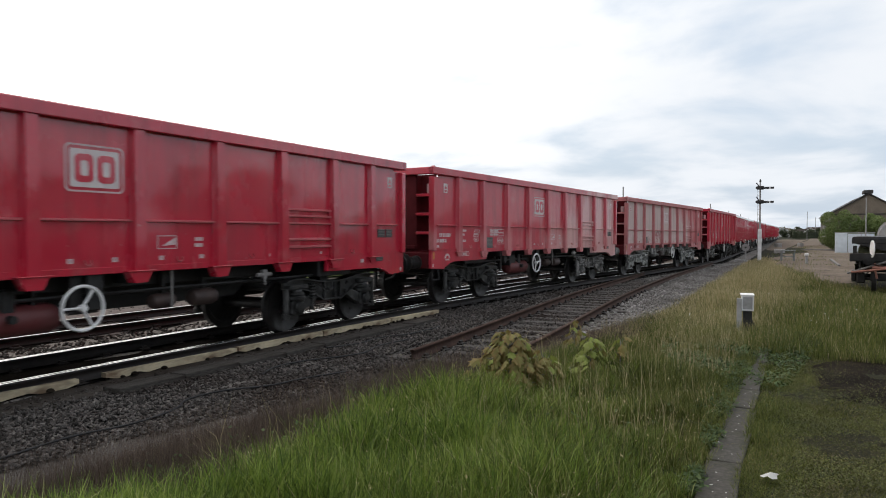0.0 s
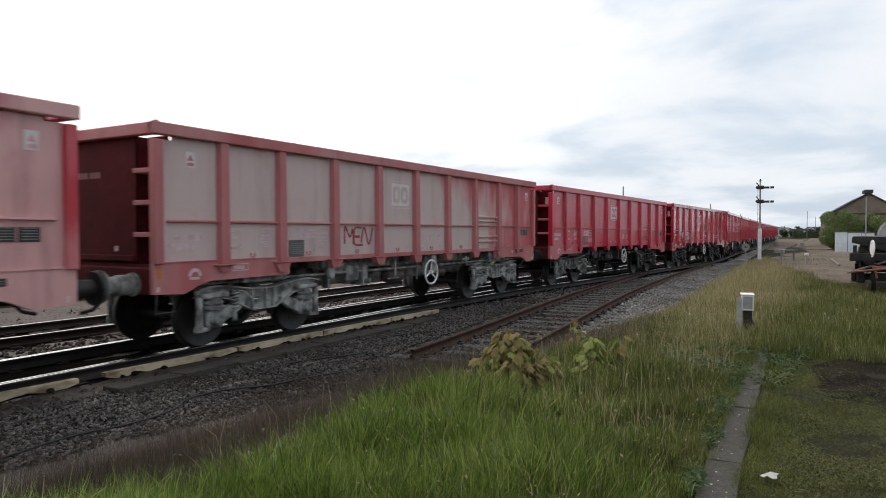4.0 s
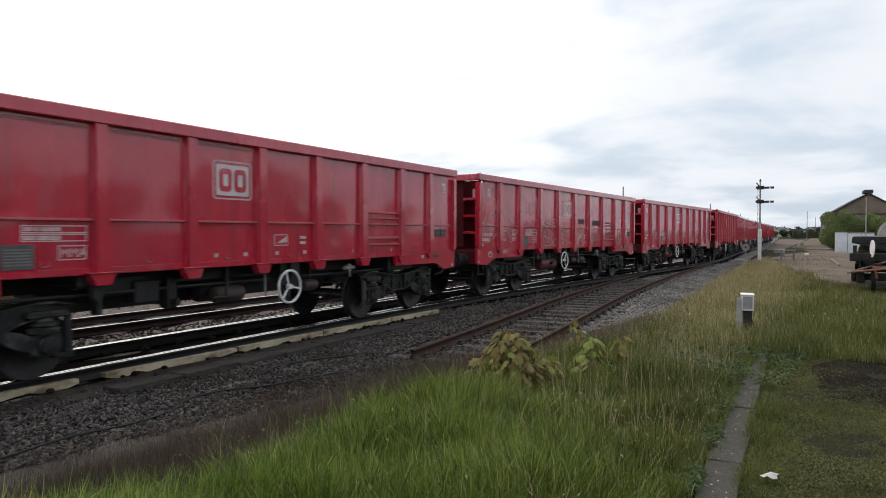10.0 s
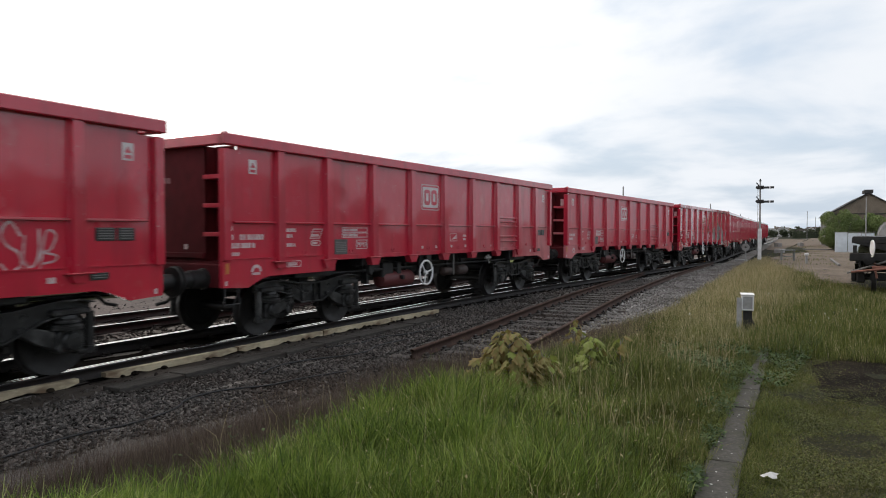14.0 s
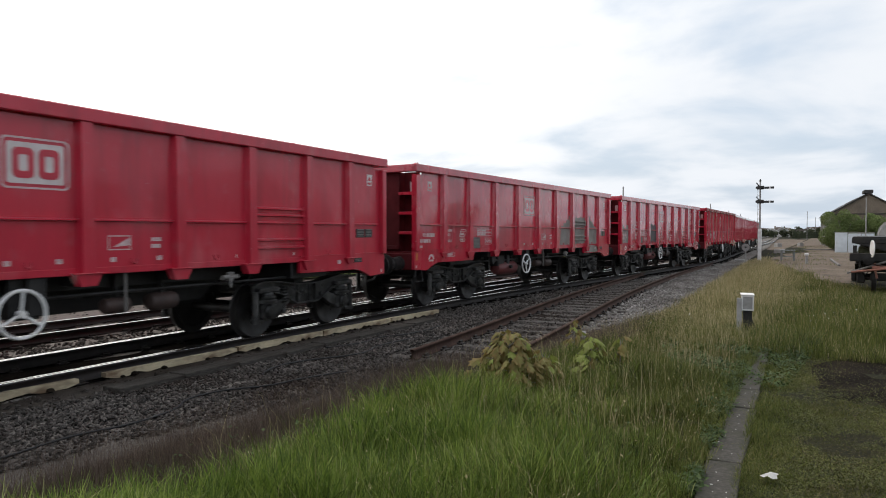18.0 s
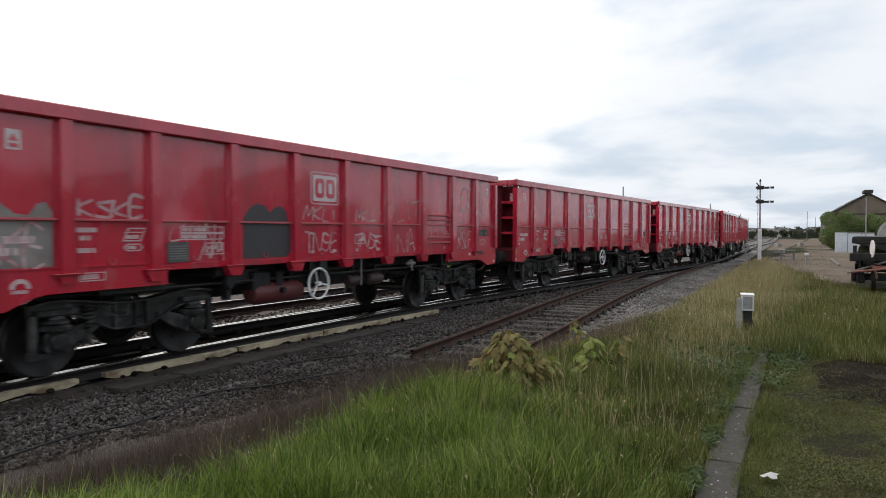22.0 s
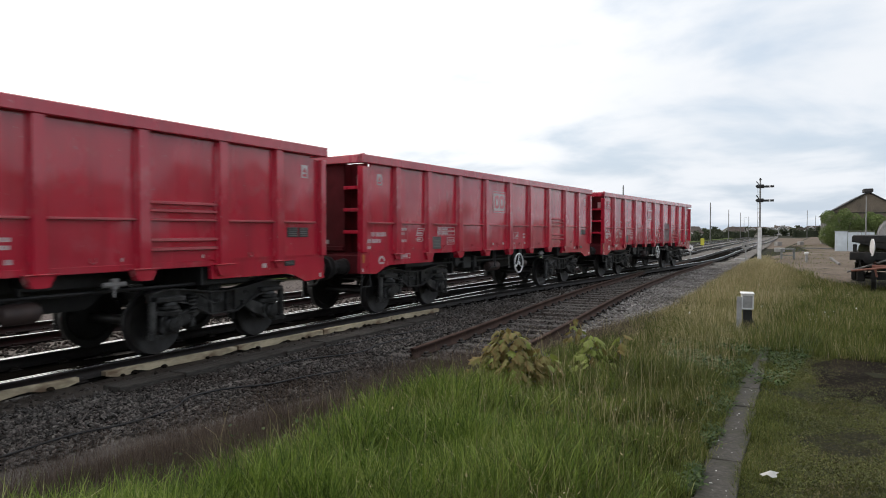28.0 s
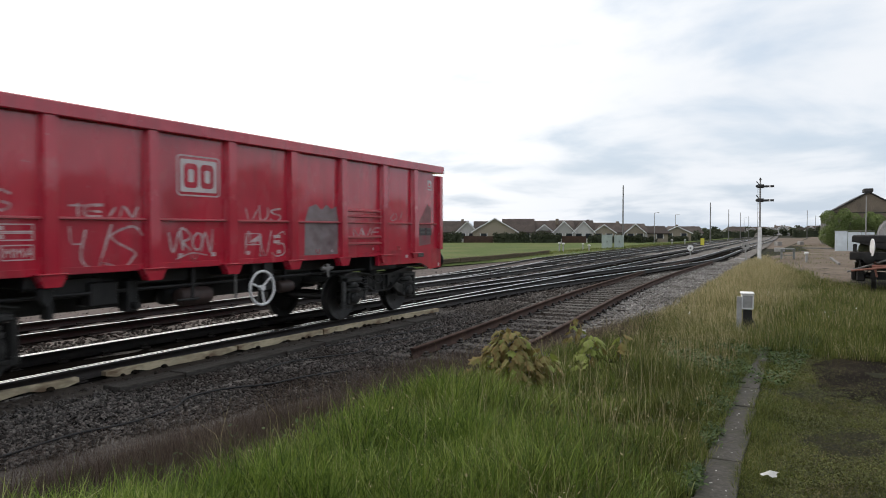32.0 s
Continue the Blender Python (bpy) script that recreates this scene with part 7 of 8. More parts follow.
def semaphore():
    t = thing("semaphore_signal", "white semaphore signal post with two dark arms", "railway signal", at=pose(48.2, 3.5, float(ground_z(48.2, 3.5)), 0, 0, -6))
    part("base", bm_box(B(), -0.10, 0.10, -0.10, 0.10, -0.1, 2.15, 0.02), M["white"], t, "white painted lower post")
    bm = B()
    bm_tube(bm, (0, 0, 2.15), (0, 0, 5.2), 0.062, 0.045, 12)
    part("post", bm, M["concrete_pale"], t)
    bm = B()
    bm_lathe(bm, [(0.05, 0), (0.10, 0.03), (0.05, 0.07), (0.05, 0.10), (0.02, 0.16)], (0, 0, 5.2), "z", 12)
    part("finial", bm, M["vent"], t)
    bm = B()
    for y in (0.06, 0.16):
        bm_tube(bm, (0.16, y, 0.0), (0.10, y, 4.9), 0.010, seg=6)
    for k in range(15):
        bm_tube(bm, (0.14, 0.06, 0.4 + 0.3 * k), (0.14, 0.16, 0.4 + 0.3 * k), 0.008, seg=5)
    part("ladder", bm, M["timber"], t)
    for z in (4.78, 3.88):
        bm = B()
        bm_box(bm, -0.12, -0.07, -0.82, -0.05, z - 0.07, z + 0.07, 0.01)
        bm_box(bm, -0.12, -0.03, -0.24, 0.18, z - 0.10, z + 0.14, 0.03)
        arm = part("signal_arm", bm, M["vent"], t)
        part("arm_stripe", bm_box(B(), -0.126, -0.066, -0.62, -0.54, z - 0.072, z + 0.072), M["white"], arm)
        bm = B()
        bm_tube(bm, (-0.02, 0.16, z + 0.02), (-0.16, 0.16, z + 0.02), 0.09, seg=12)
        bm_tube(bm, (-0.10, 0.06, z + 0.14), (-0.10, 0.22, z + 0.34), 0.03, seg=8)
        part("lamp_housing", bm, M["vent"], t)


semaphore()


def disc_signal(x, y, z, d, h, label, face="white"):
    t = thing("disc_signal", label, "railway signal", "ground discs", at=pose(x, y, z))
    bm = B()
    bm_lathe(bm, [(d / 2 - 0.02, -0.02), (d / 2, -0.01), (d / 2, 0.01), (d / 2 - 0.02, 0.02)], (0, 0, h), "x", 22)
    disc = part("disc", bm, M[face], t)
    part("disc_boss", bm_lathe(B(), [(d * 0.13, -0.034), (d * 0.13, -0.0205)], (0, 0, h), "x", 14), M["vent"], disc)
    part("stem", bm_box(B(), 0.02, 0.09, -0.04, 0.04, -0.1, h, 0.01), M["concrete_pale"], t)
    part("housing", bm_box(B(), 0.02, 0.22, -0.10, 0.10, h - 0.12, h + 0.12, 0.02), M["vent"], t)


disc_signal(54.4, 8.75, -0.36, 0.44, 0.80, "pale round ground signal between the tracks")
disc_signal(49.6, 4.45, -0.36, 0.50, 1.10, "grey round ground signal beside the line", "concrete_pale")


def pole(x, y, h, r, label, lamp=False, mat="timber"):
    z = float(ground_z(x, y))
    t = thing("lineside_pole", label, "pole", "lineside poles", at=pose(x, y, z))
    bm = B()
    bm_tube(bm, (0, 0, -0.2), (0, 0, h), r, r * 0.75, 10)
    part("shaft", bm, M[mat] if not lamp else M["concrete_pale"], t)
    bm = B()
    if lamp:
        bm_tube(bm, (0, 0, h - 0.02), (0, -0.7, h + 0.12), 0.04, seg=6)
        bm_box(bm, -0.1, 0.1, -1.0, -0.6, h + 0.06, h + 0.18, 0.02)
        part("lantern", bm, M["concrete_pale"], t)
    else:
        bm_tube(bm, (0, 0, h), (0, 0, h + 0.12), r * 0.9, r * 0.2, 10)
        part("cap", bm, M["timber"], t)


for x, y, h in ((82.2, 21.0, 7.5), (114.9, 15.5, 6.7), (158.9, 17.7, 6.8), (196, 18.9, 6.9), (254, 21.9, 7.2)):
    pole(x, y, h, 0.095, "tall weathered timber lineside pole")
for x, y, h in ((150, 31.55, 6.4), (175, 31.7, 6.6), (300, 27.6, 8.0)):
    pole(x, y, h, 0.08, "slim pale grey street lamp far off", True)
pole(70.6, -3.4, 5.0, 0.055, "pale grey pole beside the white wall", mat="concrete_pale")
for x, y, h in ((250, 4.2, 9.0), (330, 2.4, 8.6)):
    pole(x, y, h, 0.11, "slim weathered pole far off beyond the yard")


M["cabinet"] = material("grey green cabinet paint", (0.40, 0.45, 0.42), 0.5, 0, 0.1, 6.0, (0.30, 0.32, 0.29), 0.5, 2.0, 0.05)


def cabinet(x, y, w, d, h, ang, label):
    t = thing("equipment_cabinet", label, "cabinet", "trackside cabinets", at=pose(x, y, float(ground_z(x, y)), 0, 0, ang))
    body = part("body", bm_box(B(), -d / 2, d / 2, -w / 2, w / 2, 0, h, 0.02), M["cabinet"], t)
    part("roof", bm_box(B(), -d / 2 - 0.04, d / 2 + 0.04, -w / 2 - 0.04, w / 2 + 0.04, h, h + 0.06, 0.01), M["cabinet"], t)
    for s in (-1, 1):
        door = part("door", bm_box(B(), -d / 2 - 0.015, -d / 2 + 0.01, s * w / 4 - w / 4 + 0.03, s * w / 4 + w / 4 - 0.03, 0.08, h - 0.08, 0.006), M["cabinet"], t)
        part("handle", bm_box(B(), -d / 2 - 0.04, -d / 2 - 0.01, s * 0.06 - 0.015, s * 0.06 + 0.015, h * 0.45, h * 0.6), M["vent"], door)


cabinet(81.0, 22.6, 1.2, 0.8, 1.65, 12, "pale grey steel trackside cabinet with two doors")
cabinet(81.6, 21.3, 1.1, 0.8, 1.5, 12, "pale grey steel trackside cabinet with two doors")


def sign(x, y):
    t = thing("warning_board", "yellow trackside board on a short post", "sign", at=pose(x, y, float(ground_z(x, y)) + 0.05))
    yellow = material("yellow board", (0.62, 0.56, 0.06), 0.5, 0, 0.05)
    part("panel", bm_box(B(), -0.02, 0.02, -0.25, 0.25, 0.15, 1.15, 0.01), yellow, t)
    part("post", bm_box(B(), 0.02, 0.08, -0.04, 0.04, -0.1, 1.1), M["timber"], t)


sign(104.9, 15.2)


def small_posts():
    for x, y, h in ((68, 24, 0.9), (62, 21.5, 0.8), (66, 20.2, 0.5), (76, 24, 0.7), (47.0, 0.8, 0.5), (105, 19.5, 0.6), (110, 18.5, 0.6)):
        t = thing("track_marker", "short white marker post beside the line", "post", "white marker posts", at=pose(x, y, float(ground_z(x, y))))
        bm = B()
        bm_tube(bm, (0, 0, -0.1), (0, 0, h), 0.08, 0.07, 10)
        part("shaft", bm, M["concrete_pale"], t)
        part("cap", bm_box(B(), -0.12, 0.12, -0.12, 0.12, h, h + 0.14, 0.03), M["white"], t)


small_posts()


def trestle(x, y):
    t = thing("trestle", "grey metal trestle on the earth yard", "trestle", at=pose(x, y, float(ground_z(x, y)), 0, 0, 10))
    pale = material("grey steel", (0.22, 0.23, 0.22), 0.6, 0.2, 0.15)
    part("top", bm_box(B(), -0.3, 0.3, -0.45, 0.45, 0.68, 0.74, 0.01), pale, t)
    for sx in (-0.25, 0.25):
        for sy in (-0.38, 0.38):
            part("leg", bm_box(B(), sx - 0.03, sx + 0.03, sy - 0.03, sy + 0.03, -0.05, 0.66), pale, t)
    part("brace", bm_box(B(), -0.28, -0.22, -0.38, 0.38, 0.28, 0.33), pale, t)


trestle(51.4, 2.0)


def concrete_blocks():
    rng = random.Random(6)
    for x, y, a, b, h in ((72, 3.5, 0.9, 0.4, 0.35), (52.5, 5.0, 0.8, 0.4, 0.3), (119, 6.0, 0.8, 0.8, 0.6), (108, 2.6, 0.6, 0.6, 0.5)):
        tagged(part("concrete_block", bm_box(B(), -a / 2, a / 2, -b / 2, b / 2, -0.05, h, 0.03), M["concrete_pale"], None, at=pose(x, y, float(ground_z(x, y)), 0, 0, rng.uniform(20, 70))), "pale broken concrete block on the yard", "concrete block", "blocks on the yard")
    for x, y, a, l in ((49.0, -0.72, 1.9, 9.5), (85, 0.0, 75, 4.0)):
        tagged(part("timber_baulk", bm_box(B(), -l / 2, l / 2, -0.07, 0.07, -0.02, 0.13, 0.02), M["timber"], None, at=pose(x, y, float(ground_z(x, y)), 0, 0, a)), "weathered grey timber baulk lying on the earth", "timber", "timbers on the yard")


concrete_blocks()


def flat_wagon():
    """An old flat wagon that stands in the weeds, seen end on."""
    t = thing("flat_wagon", "derelict dark flat wagon with rusty pipes standing in weeds", "freight wagon", at=pose(22.6, -0.75, 0.0, 0, 0, -3))
    tar = material("tarred black steel", (0.010, 0.009, 0.009), 0.6, 0.1, 0.4, 12.0, (0.035, 0.026, 0.02), 0.6, 3.0, 0.3)
    pink = material("rusty pink steel", (0.34, 0.15, 0.11), 0.7, 0.2, 0.3, 14.0, (0.14, 0.06, 0.04), 0.6, 3.0)
    part("deck", bm_box(B(), 0, 9, -2.6, 0.0, 1.47, 1.63, 0.01), tar, t)
    for y0, y1 in ((-0.50, -0.06), (-2.10, -2.54)):
        part("gusset", bm_prism(B(), [(y1, 1.47), (y0 - 0.5 if y0 > -1 else y0 + 0.5, 1.47), (y0 - 0.5 if y0 > -1 else y0 + 0.5, 1.22)], "x", 0.02, 0.12), tar, t)
    for k in range(9):
        part("deck_plank", bm_box(B(), 0.03 + k * 0.22, 0.23 + k * 0.22, -2.58, -0.02, 1.63, 1.66, 0.006), tar, t)
    part("headstock", bm_box(B(), 0.02, 0.20, -2.62, 0.05, 0.96, 1.19, 0.02), tar, t)
    part("sole_bar", bm_box(B(), 0.2, 9, -0.22, -0.10, 0.90, 1.18, 0.01), tar, t)
    part("sole_bar", bm_box(B(), 0.2, 9, -2.50, -2.38, 0.90, 1.18, 0.01), tar, t)
    for y in (-0.08, -1.3, -2.5):
        part("stanchion", bm_box(B(), 0.06, 0.16, y - 0.05, y + 0.05, 1.18, 1.41, 0.01), tar, t)
    for y in (-0.42, -2.16):
        bm = B()
        bm_lathe(bm, [(0.09, 0.02), (0.09, -0.16), (0.15, -0.18), (0.16, -0.21), (0.05, -0.23)], (0, y, 1.03), "x", 20)
        part("buffer", bm, tar, t)
    part("number_disc", bm_lathe(B(), [(0.24, -0.01), (0.24, 0.01)], (0, 0, 0), "y", 24), M["white"], t, "pale worn round plate", at=pose(-0.30, -0.50, 1.33, 0, 0, 13))
    part("disc_stay", bm_box(B(), -0.30, 0.05, -0.52, -0.48, 1.12, 1.16), tar, t)
    for x in (1.6, 6.2):
        bm = B()
        for y in (-0.55, -2.05):
            bm_lathe(bm, [(0.1, -0.05), (0.40, -0.06), (0.46, -0.05), (0.47, 0.06), (0.1, 0.05)], (x, y, 0.47), "y", 24)
        bm_tube(bm, (x, -2.3, 0.47), (x, -0.3, 0.47), 0.07, seg=10)
        part("wheelset", bm, M["tyre"], t)
        for y in (-0.24, -2.36):
            bm = B()
            bm_prism(bm, [(x - 0.5, 0.90), (x + 0.5, 0.90), (x + 0.16, 0.30), (x - 0.16, 0.30)], "y", y - 0.03, y + 0.03)
            part("axle_guard", bm, tar, t)
    bm = B()
    for y in (-0.55, -2.05):
        bm_lathe(bm, [(0.1, -0.05), (0.40, -0.06), (0.46, -0.05), (0.47, 0.06), (0.1, 0.05)], (0.62, y, 0.47), "y", 24)
    bm_tube(bm, (0.62, -2.3, 0.47), (0.62, -0.3, 0.47), 0.07, seg=10)
    part("wheelset", bm, M["tyre"], t)
    part("bogie_beam", bm_box(B(), 0.34, 0.46, -2.20, -0.45, 0.40, 0.62, 0.02), tar, t)
    part("bolster", bm_box(B(), 0.9, 2.6, -2.35, -0.25, 0.62, 0.90, 0.02), tar, t)
    for y in (-0.24, -2.36):
        part("axlebox", bm_box(B(), 0.48, 0.76, y - 0.10, y + 0.12, 0.32, 0.62, 0.03), tar, t)
        part("spring_hanger", bm_prism(B(), [(0.10, 0.88), (1.15, 0.88), (0.90, 0.70), (0.34, 0.70)], "y", y - 0.05, y + 0.05), tar, t)
    bm = B()
    bm_prism(bm, [(0.3, 0.88), (3.0, 0.88), (2.5, 0.34), (2.1, 0.30), (1.1, 0.30), (0.7, 0.36)], "y", -0.16, -0.08)
    part("bogie_frame", bm, tar, t)
    for x in (1.0, 2.2):
        part("axlebox", bm_box(B(), x - 0.14, x + 0.14, -0.20, 0.02, 0.34, 0.62, 0.03), tar, t)
    # Added block that closes the gap under the deck with its dark greenish tone.
    part("load", bm_box(B(), 0.35, 8.5, -2.5, -0.16, 1.19, 1.36, 0.02), material("greenish dark gap filler", (0.10, 0.105, 0.06), 0.9, 0, 0.5, 8.0, (0.06, 0.045, 0.035), 0.7, 3.0, 0.6), t)
    for k, (y0, z0, y1, z1) in enumerate(((-0.30, 0.98, -1.00, 0.80), (-0.55, 0.92, -0.62, 0.50), (-0.90, 0.94, -1.05, 0.46), (-1.20, 0.98, -1.9, 0.84))):
        part("loose_bar", bm_path(B(), [(-0.08, y0, z0), (-0.14, (y0 + y1) / 2, (z0 + z1) / 2 - 0.03), (-0.10, y1, z1)], 0.022 + 0.006 * (k % 2), 7), pink if k % 2 else M["rust"], t)
    part("chain", bm_path(B(), [(-0.02, -0.20, 0.96), (-0.06, -0.24, 0.70), (-0.05, -0.34, 0.58), (-0.02, -0.46, 0.74), (0.0, -0.50, 0.95)], 0.02, 6), tar, t)
    part("brake_lever", bm_tube(B(), (-0.05, 0.1, 0.62), (-0.16, -1.5, 1.22), 0.028, seg=8), M["timber"], t)
    part("pipe", bm_tube(B(), (-0.12, -0.5, 0.80), (-0.16, -2.3, 0.84), 0.04, seg=8), pink, t)
    part("pipe", bm_tube(B(), (-0.20, 0.0, 0.66), (-0.22, -1.0, 0.80), 0.03, seg=8), pink, t)


flat_wagon()


def caravan():
    t = thing("caravan", "old grey-white rounded caravan parked behind the flat wagon", "caravan", at=pose(42, -4.6, float(ground_z(42, -4.6)), 0, 0, -4))
    bm = B()
    prof = [(2.1, 0.6), (2.1, 1.9), (1.9, 2.35), (1.5, 2.6), (-1.5, 2.6), (-1.9, 2.35), (-2.1, 1.9), (-2.1, 0.6)]
    bm_prism(bm, [(y, z) for y, z in prof], "x", 0, 5)
    bmesh.ops.bevel(bm, geom=list(bm.edges), offset=0.10, segments=3, affect="EDGES")
    part("body", bm, M["concrete_pale"], t, smooth=True)
    part("window", bm_box(B(), -0.02, 0.03, -0.9, 0.9, 1.5, 2.1, 0.02), M["vent"], t)
    part("wheel", bm_lathe(B(), [(0.2, -0.1), (0.32, -0.08), (0.32, 0.08), (0.2, 0.1)], (2.4, 2.0, 0.32), "y", 18), M["vent"], t)
    part("wheel", bm_lathe(B(), [(0.2, -0.1), (0.32, -0.08), (0.32, 0.08), (0.2, 0.1)], (2.4, -2.0, 0.32), "y", 18), M["vent"], t)
    part("underframe", bm_box(B(), 0.2, 4.8, -1.7, 1.7, 0.45, 0.62), M["black"], t)


caravan()


# ---- buildings ----
M.update(
    brick=material("soot-stained brick", (0.215, 0.175, 0.135), 0.9, 0, 0.35, 9.0, (0.12, 0.10, 0.082), 0.7, 0.4, 0.3),
    slate=material("grey slate", (0.060, 0.056, 0.055), 0.8, 0, 0.3, 5.0, (0.05, 0.05, 0.045), 0.6, 0.5, 0.3),
    tile=material("brown roof tiles", (0.085, 0.068, 0.060), 0.85, 0, 0.35, 6.0, (0.045, 0.038, 0.036), 0.6, 0.5, 0.3, per="object"),
    buff=material("buff brick wall", (0.34, 0.29, 0.22), 0.9, 0, 0.15, 6.0, per="object"),
    render=material("pale render wall", (0.52, 0.49, 0.46), 0.9, 0, 0.15, 6.0, per="object"),
    glass=material("dark window glass", (0.03, 0.035, 0.04), 0.08, 0, 0.1, 5.0, bump=0),
    fence=material("brown fence boards", (0.085, 0.052, 0.040), 0.85, 0, 0.3, 8.0, (0.05, 0.035, 0.03), 0.6, 1.0, 0.3),
    wall_white=material("pale blue painted wall", (0.66, 0.71, 0.75), 0.7, 0, 0.08, 3.0, (0.40, 0.44, 0.48), 0.6, 0.5, 0.05),
)


def goods_shed():
    t = thing("goods_shed", "old dark brick goods shed with a gabled slate roof", "building", at=pose(101.8, -1.0, float(ground_z(101.8, -1)), 0, 0, 2.5))
    W, Ln, eave, ridge = 8.3, 26.0, 4.35, 6.85
    for name, o in (("gable_wall", (0, 0.35)), ("rear_wall", (Ln - 0.35, Ln))):
        bm = B()
        bm_prism(bm, [(0, -0.2), (0, eave), (-W / 2, ridge), (-W, eave), (-W, -0.2)], "x", o[0], o[1])
        part(name, bm, M["brick"], t)
    for y in (0, -W + 0.35):
        part("side_wall", bm_box(B(), 0.35, Ln - 0.35, y - 0.35, y, -0.2, eave), M["brick"], t)
    for s in (1, -1):
        bm = B()
        yo = 0.35 if s > 0 else -W - 0.35
        bm_prism(bm, [(yo, eave - 0.16), (-W / 2, ridge + 0.05), (-W / 2, ridge + 0.19), (yo, eave - 0.02)], "x", -0.25, Ln + 0.25)
        roof = part("roof_slope", bm, M["slate"], t)
    part("ridge_vent", bm_box(B(), -0.1, 2.6, -W / 2 - 0.5, -W / 2 + 0.5, ridge + 0.1, ridge + 0.55, 0.05), M["slate"], t)
    part("string_course", bm_box(B(), -0.08, 0.0, -W + 0.1, -0.1, eave - 0.1, eave + 0.05), M["concrete"], t)
    for k in range(5):
        win = part("window", bm_box(B(), 2.5 + 4.6 * k, 4.2 + 4.6 * k, -0.02, 0.04, 1.4, 3.4, 0.02), M["vent"], t)
        part("sill", bm_box(B(), 2.4 + 4.6 * k, 4.3 + 4.6 * k, 0.0, 0.12, 1.28, 1.4), M["concrete_pale"], win)
    for k in range(6):
        part("pier", bm_box(B(), 0.6 + 4.6 * k, 1.2 + 4.6 * k, 0.0, 0.14, -0.2, eave - 0.3), M["concrete_pale"], t)


goods_shed()
w = thing("boundary_wall", "pale blue-white painted wall before the shed", "wall", at=pose(76.4, -1.1, float(ground_z(76, -2)), 0, 0, -3))
for k in range(3):
    part("wall_panel", bm_box(B(), -0.08, 0.08, -1.08 - 1.1 * k, -0.02 - 1.1 * k, -0.1, 1.85 + (0.08 if k == 0 else 0), 0.02), M["wall_white"], w)
part("coping", bm_box(B(), -0.12, 0.12, -3.35, 0.05, 1.935, 1.98, 0.02), M["concrete_pale"], w)
tree(85, -2.1, 4.5, 2.2, 21, "round green bush against the old shed", 0.075, 24000, True, "bush")
tree(86, -4.5, 4.2, 1.8, 22, "round green bush against the old shed", 0.075, 16000, True, "bush")
tree(52, -3.8, 2.1, 0.9, 23, "small green bush beside the caravan", 0.12, 1500, True)


def bungalow(x, y, width, depth, eave, ridge, ang, wall, label, front_gable=False, chimney=True):
    """Ridge along its width; a front gable turns the ridge towards the line."""
    t = thing("bungalow", label, "house", "houses beyond the field", at=pose(x, y, float(ground_z(x, y)), 0, 0, ang))
    W, D = width / 2, depth / 2
    if front_gable:
        outline, axis, a, b = [(-W, -0.3), (-W, eave), (0, ridge), (W, eave), (W, -0.3)], "x", -D, D
    else:
        outline, axis, a, b = [(-D, -0.3), (-D, eave), (0, ridge), (D, eave), (D, -0.3)], "y", -W, W
    part("wall", bm_prism(B(), outline, axis, a, b), M[wall], t)
    half = W if front_gable else D
    for s in (-1, 1):
        pts = [(s * (half + 0.35), eave - 0.2), (0, ridge + 0.05), (0, ridge + 0.2), (s * (half + 0.35), eave - 0.02)]
        roof = part("roof", bm_prism(B(), pts, axis, a - 0.3, b + 0.3), M["tile"], t)
        if front_gable:
            part("bargeboard", bm_prism(B(), [(s * (half + 0.4), eave - 0.30), (0, ridge - 0.02), (0, ridge + 0.22), (s * (half + 0.4), eave - 0.04)], axis, a - 0.42, a - 0.31), M["white"], roof)
    for k in (-1, 1):
        win = part("window", bm_box(B(), -D - 0.03, -D + 0.05, k * W * 0.5 - 0.7, k * W * 0.5 + 0.7, 0.9, 2.0), M["glass"], t)
        part("frame", bm_box(B(), -D - 0.05, -D - 0.031, k * W * 0.5 - 0.78, k * W * 0.5 - 0.66, 0.85, 2.05), M["white"], win)
        part("frame", bm_box(B(), -D - 0.05, -D - 0.031, k * W * 0.5 + 0.66, k * W * 0.5 + 0.78, 0.85, 2.05), M["white"], win)
    if chimney:
        part("chimney", bm_box(B(), -0.3, 0.3, W * 0.4, W * 0.4 + 0.6, ridge - 0.6, ridge + 0.7, 0.03), M["brick"], t)


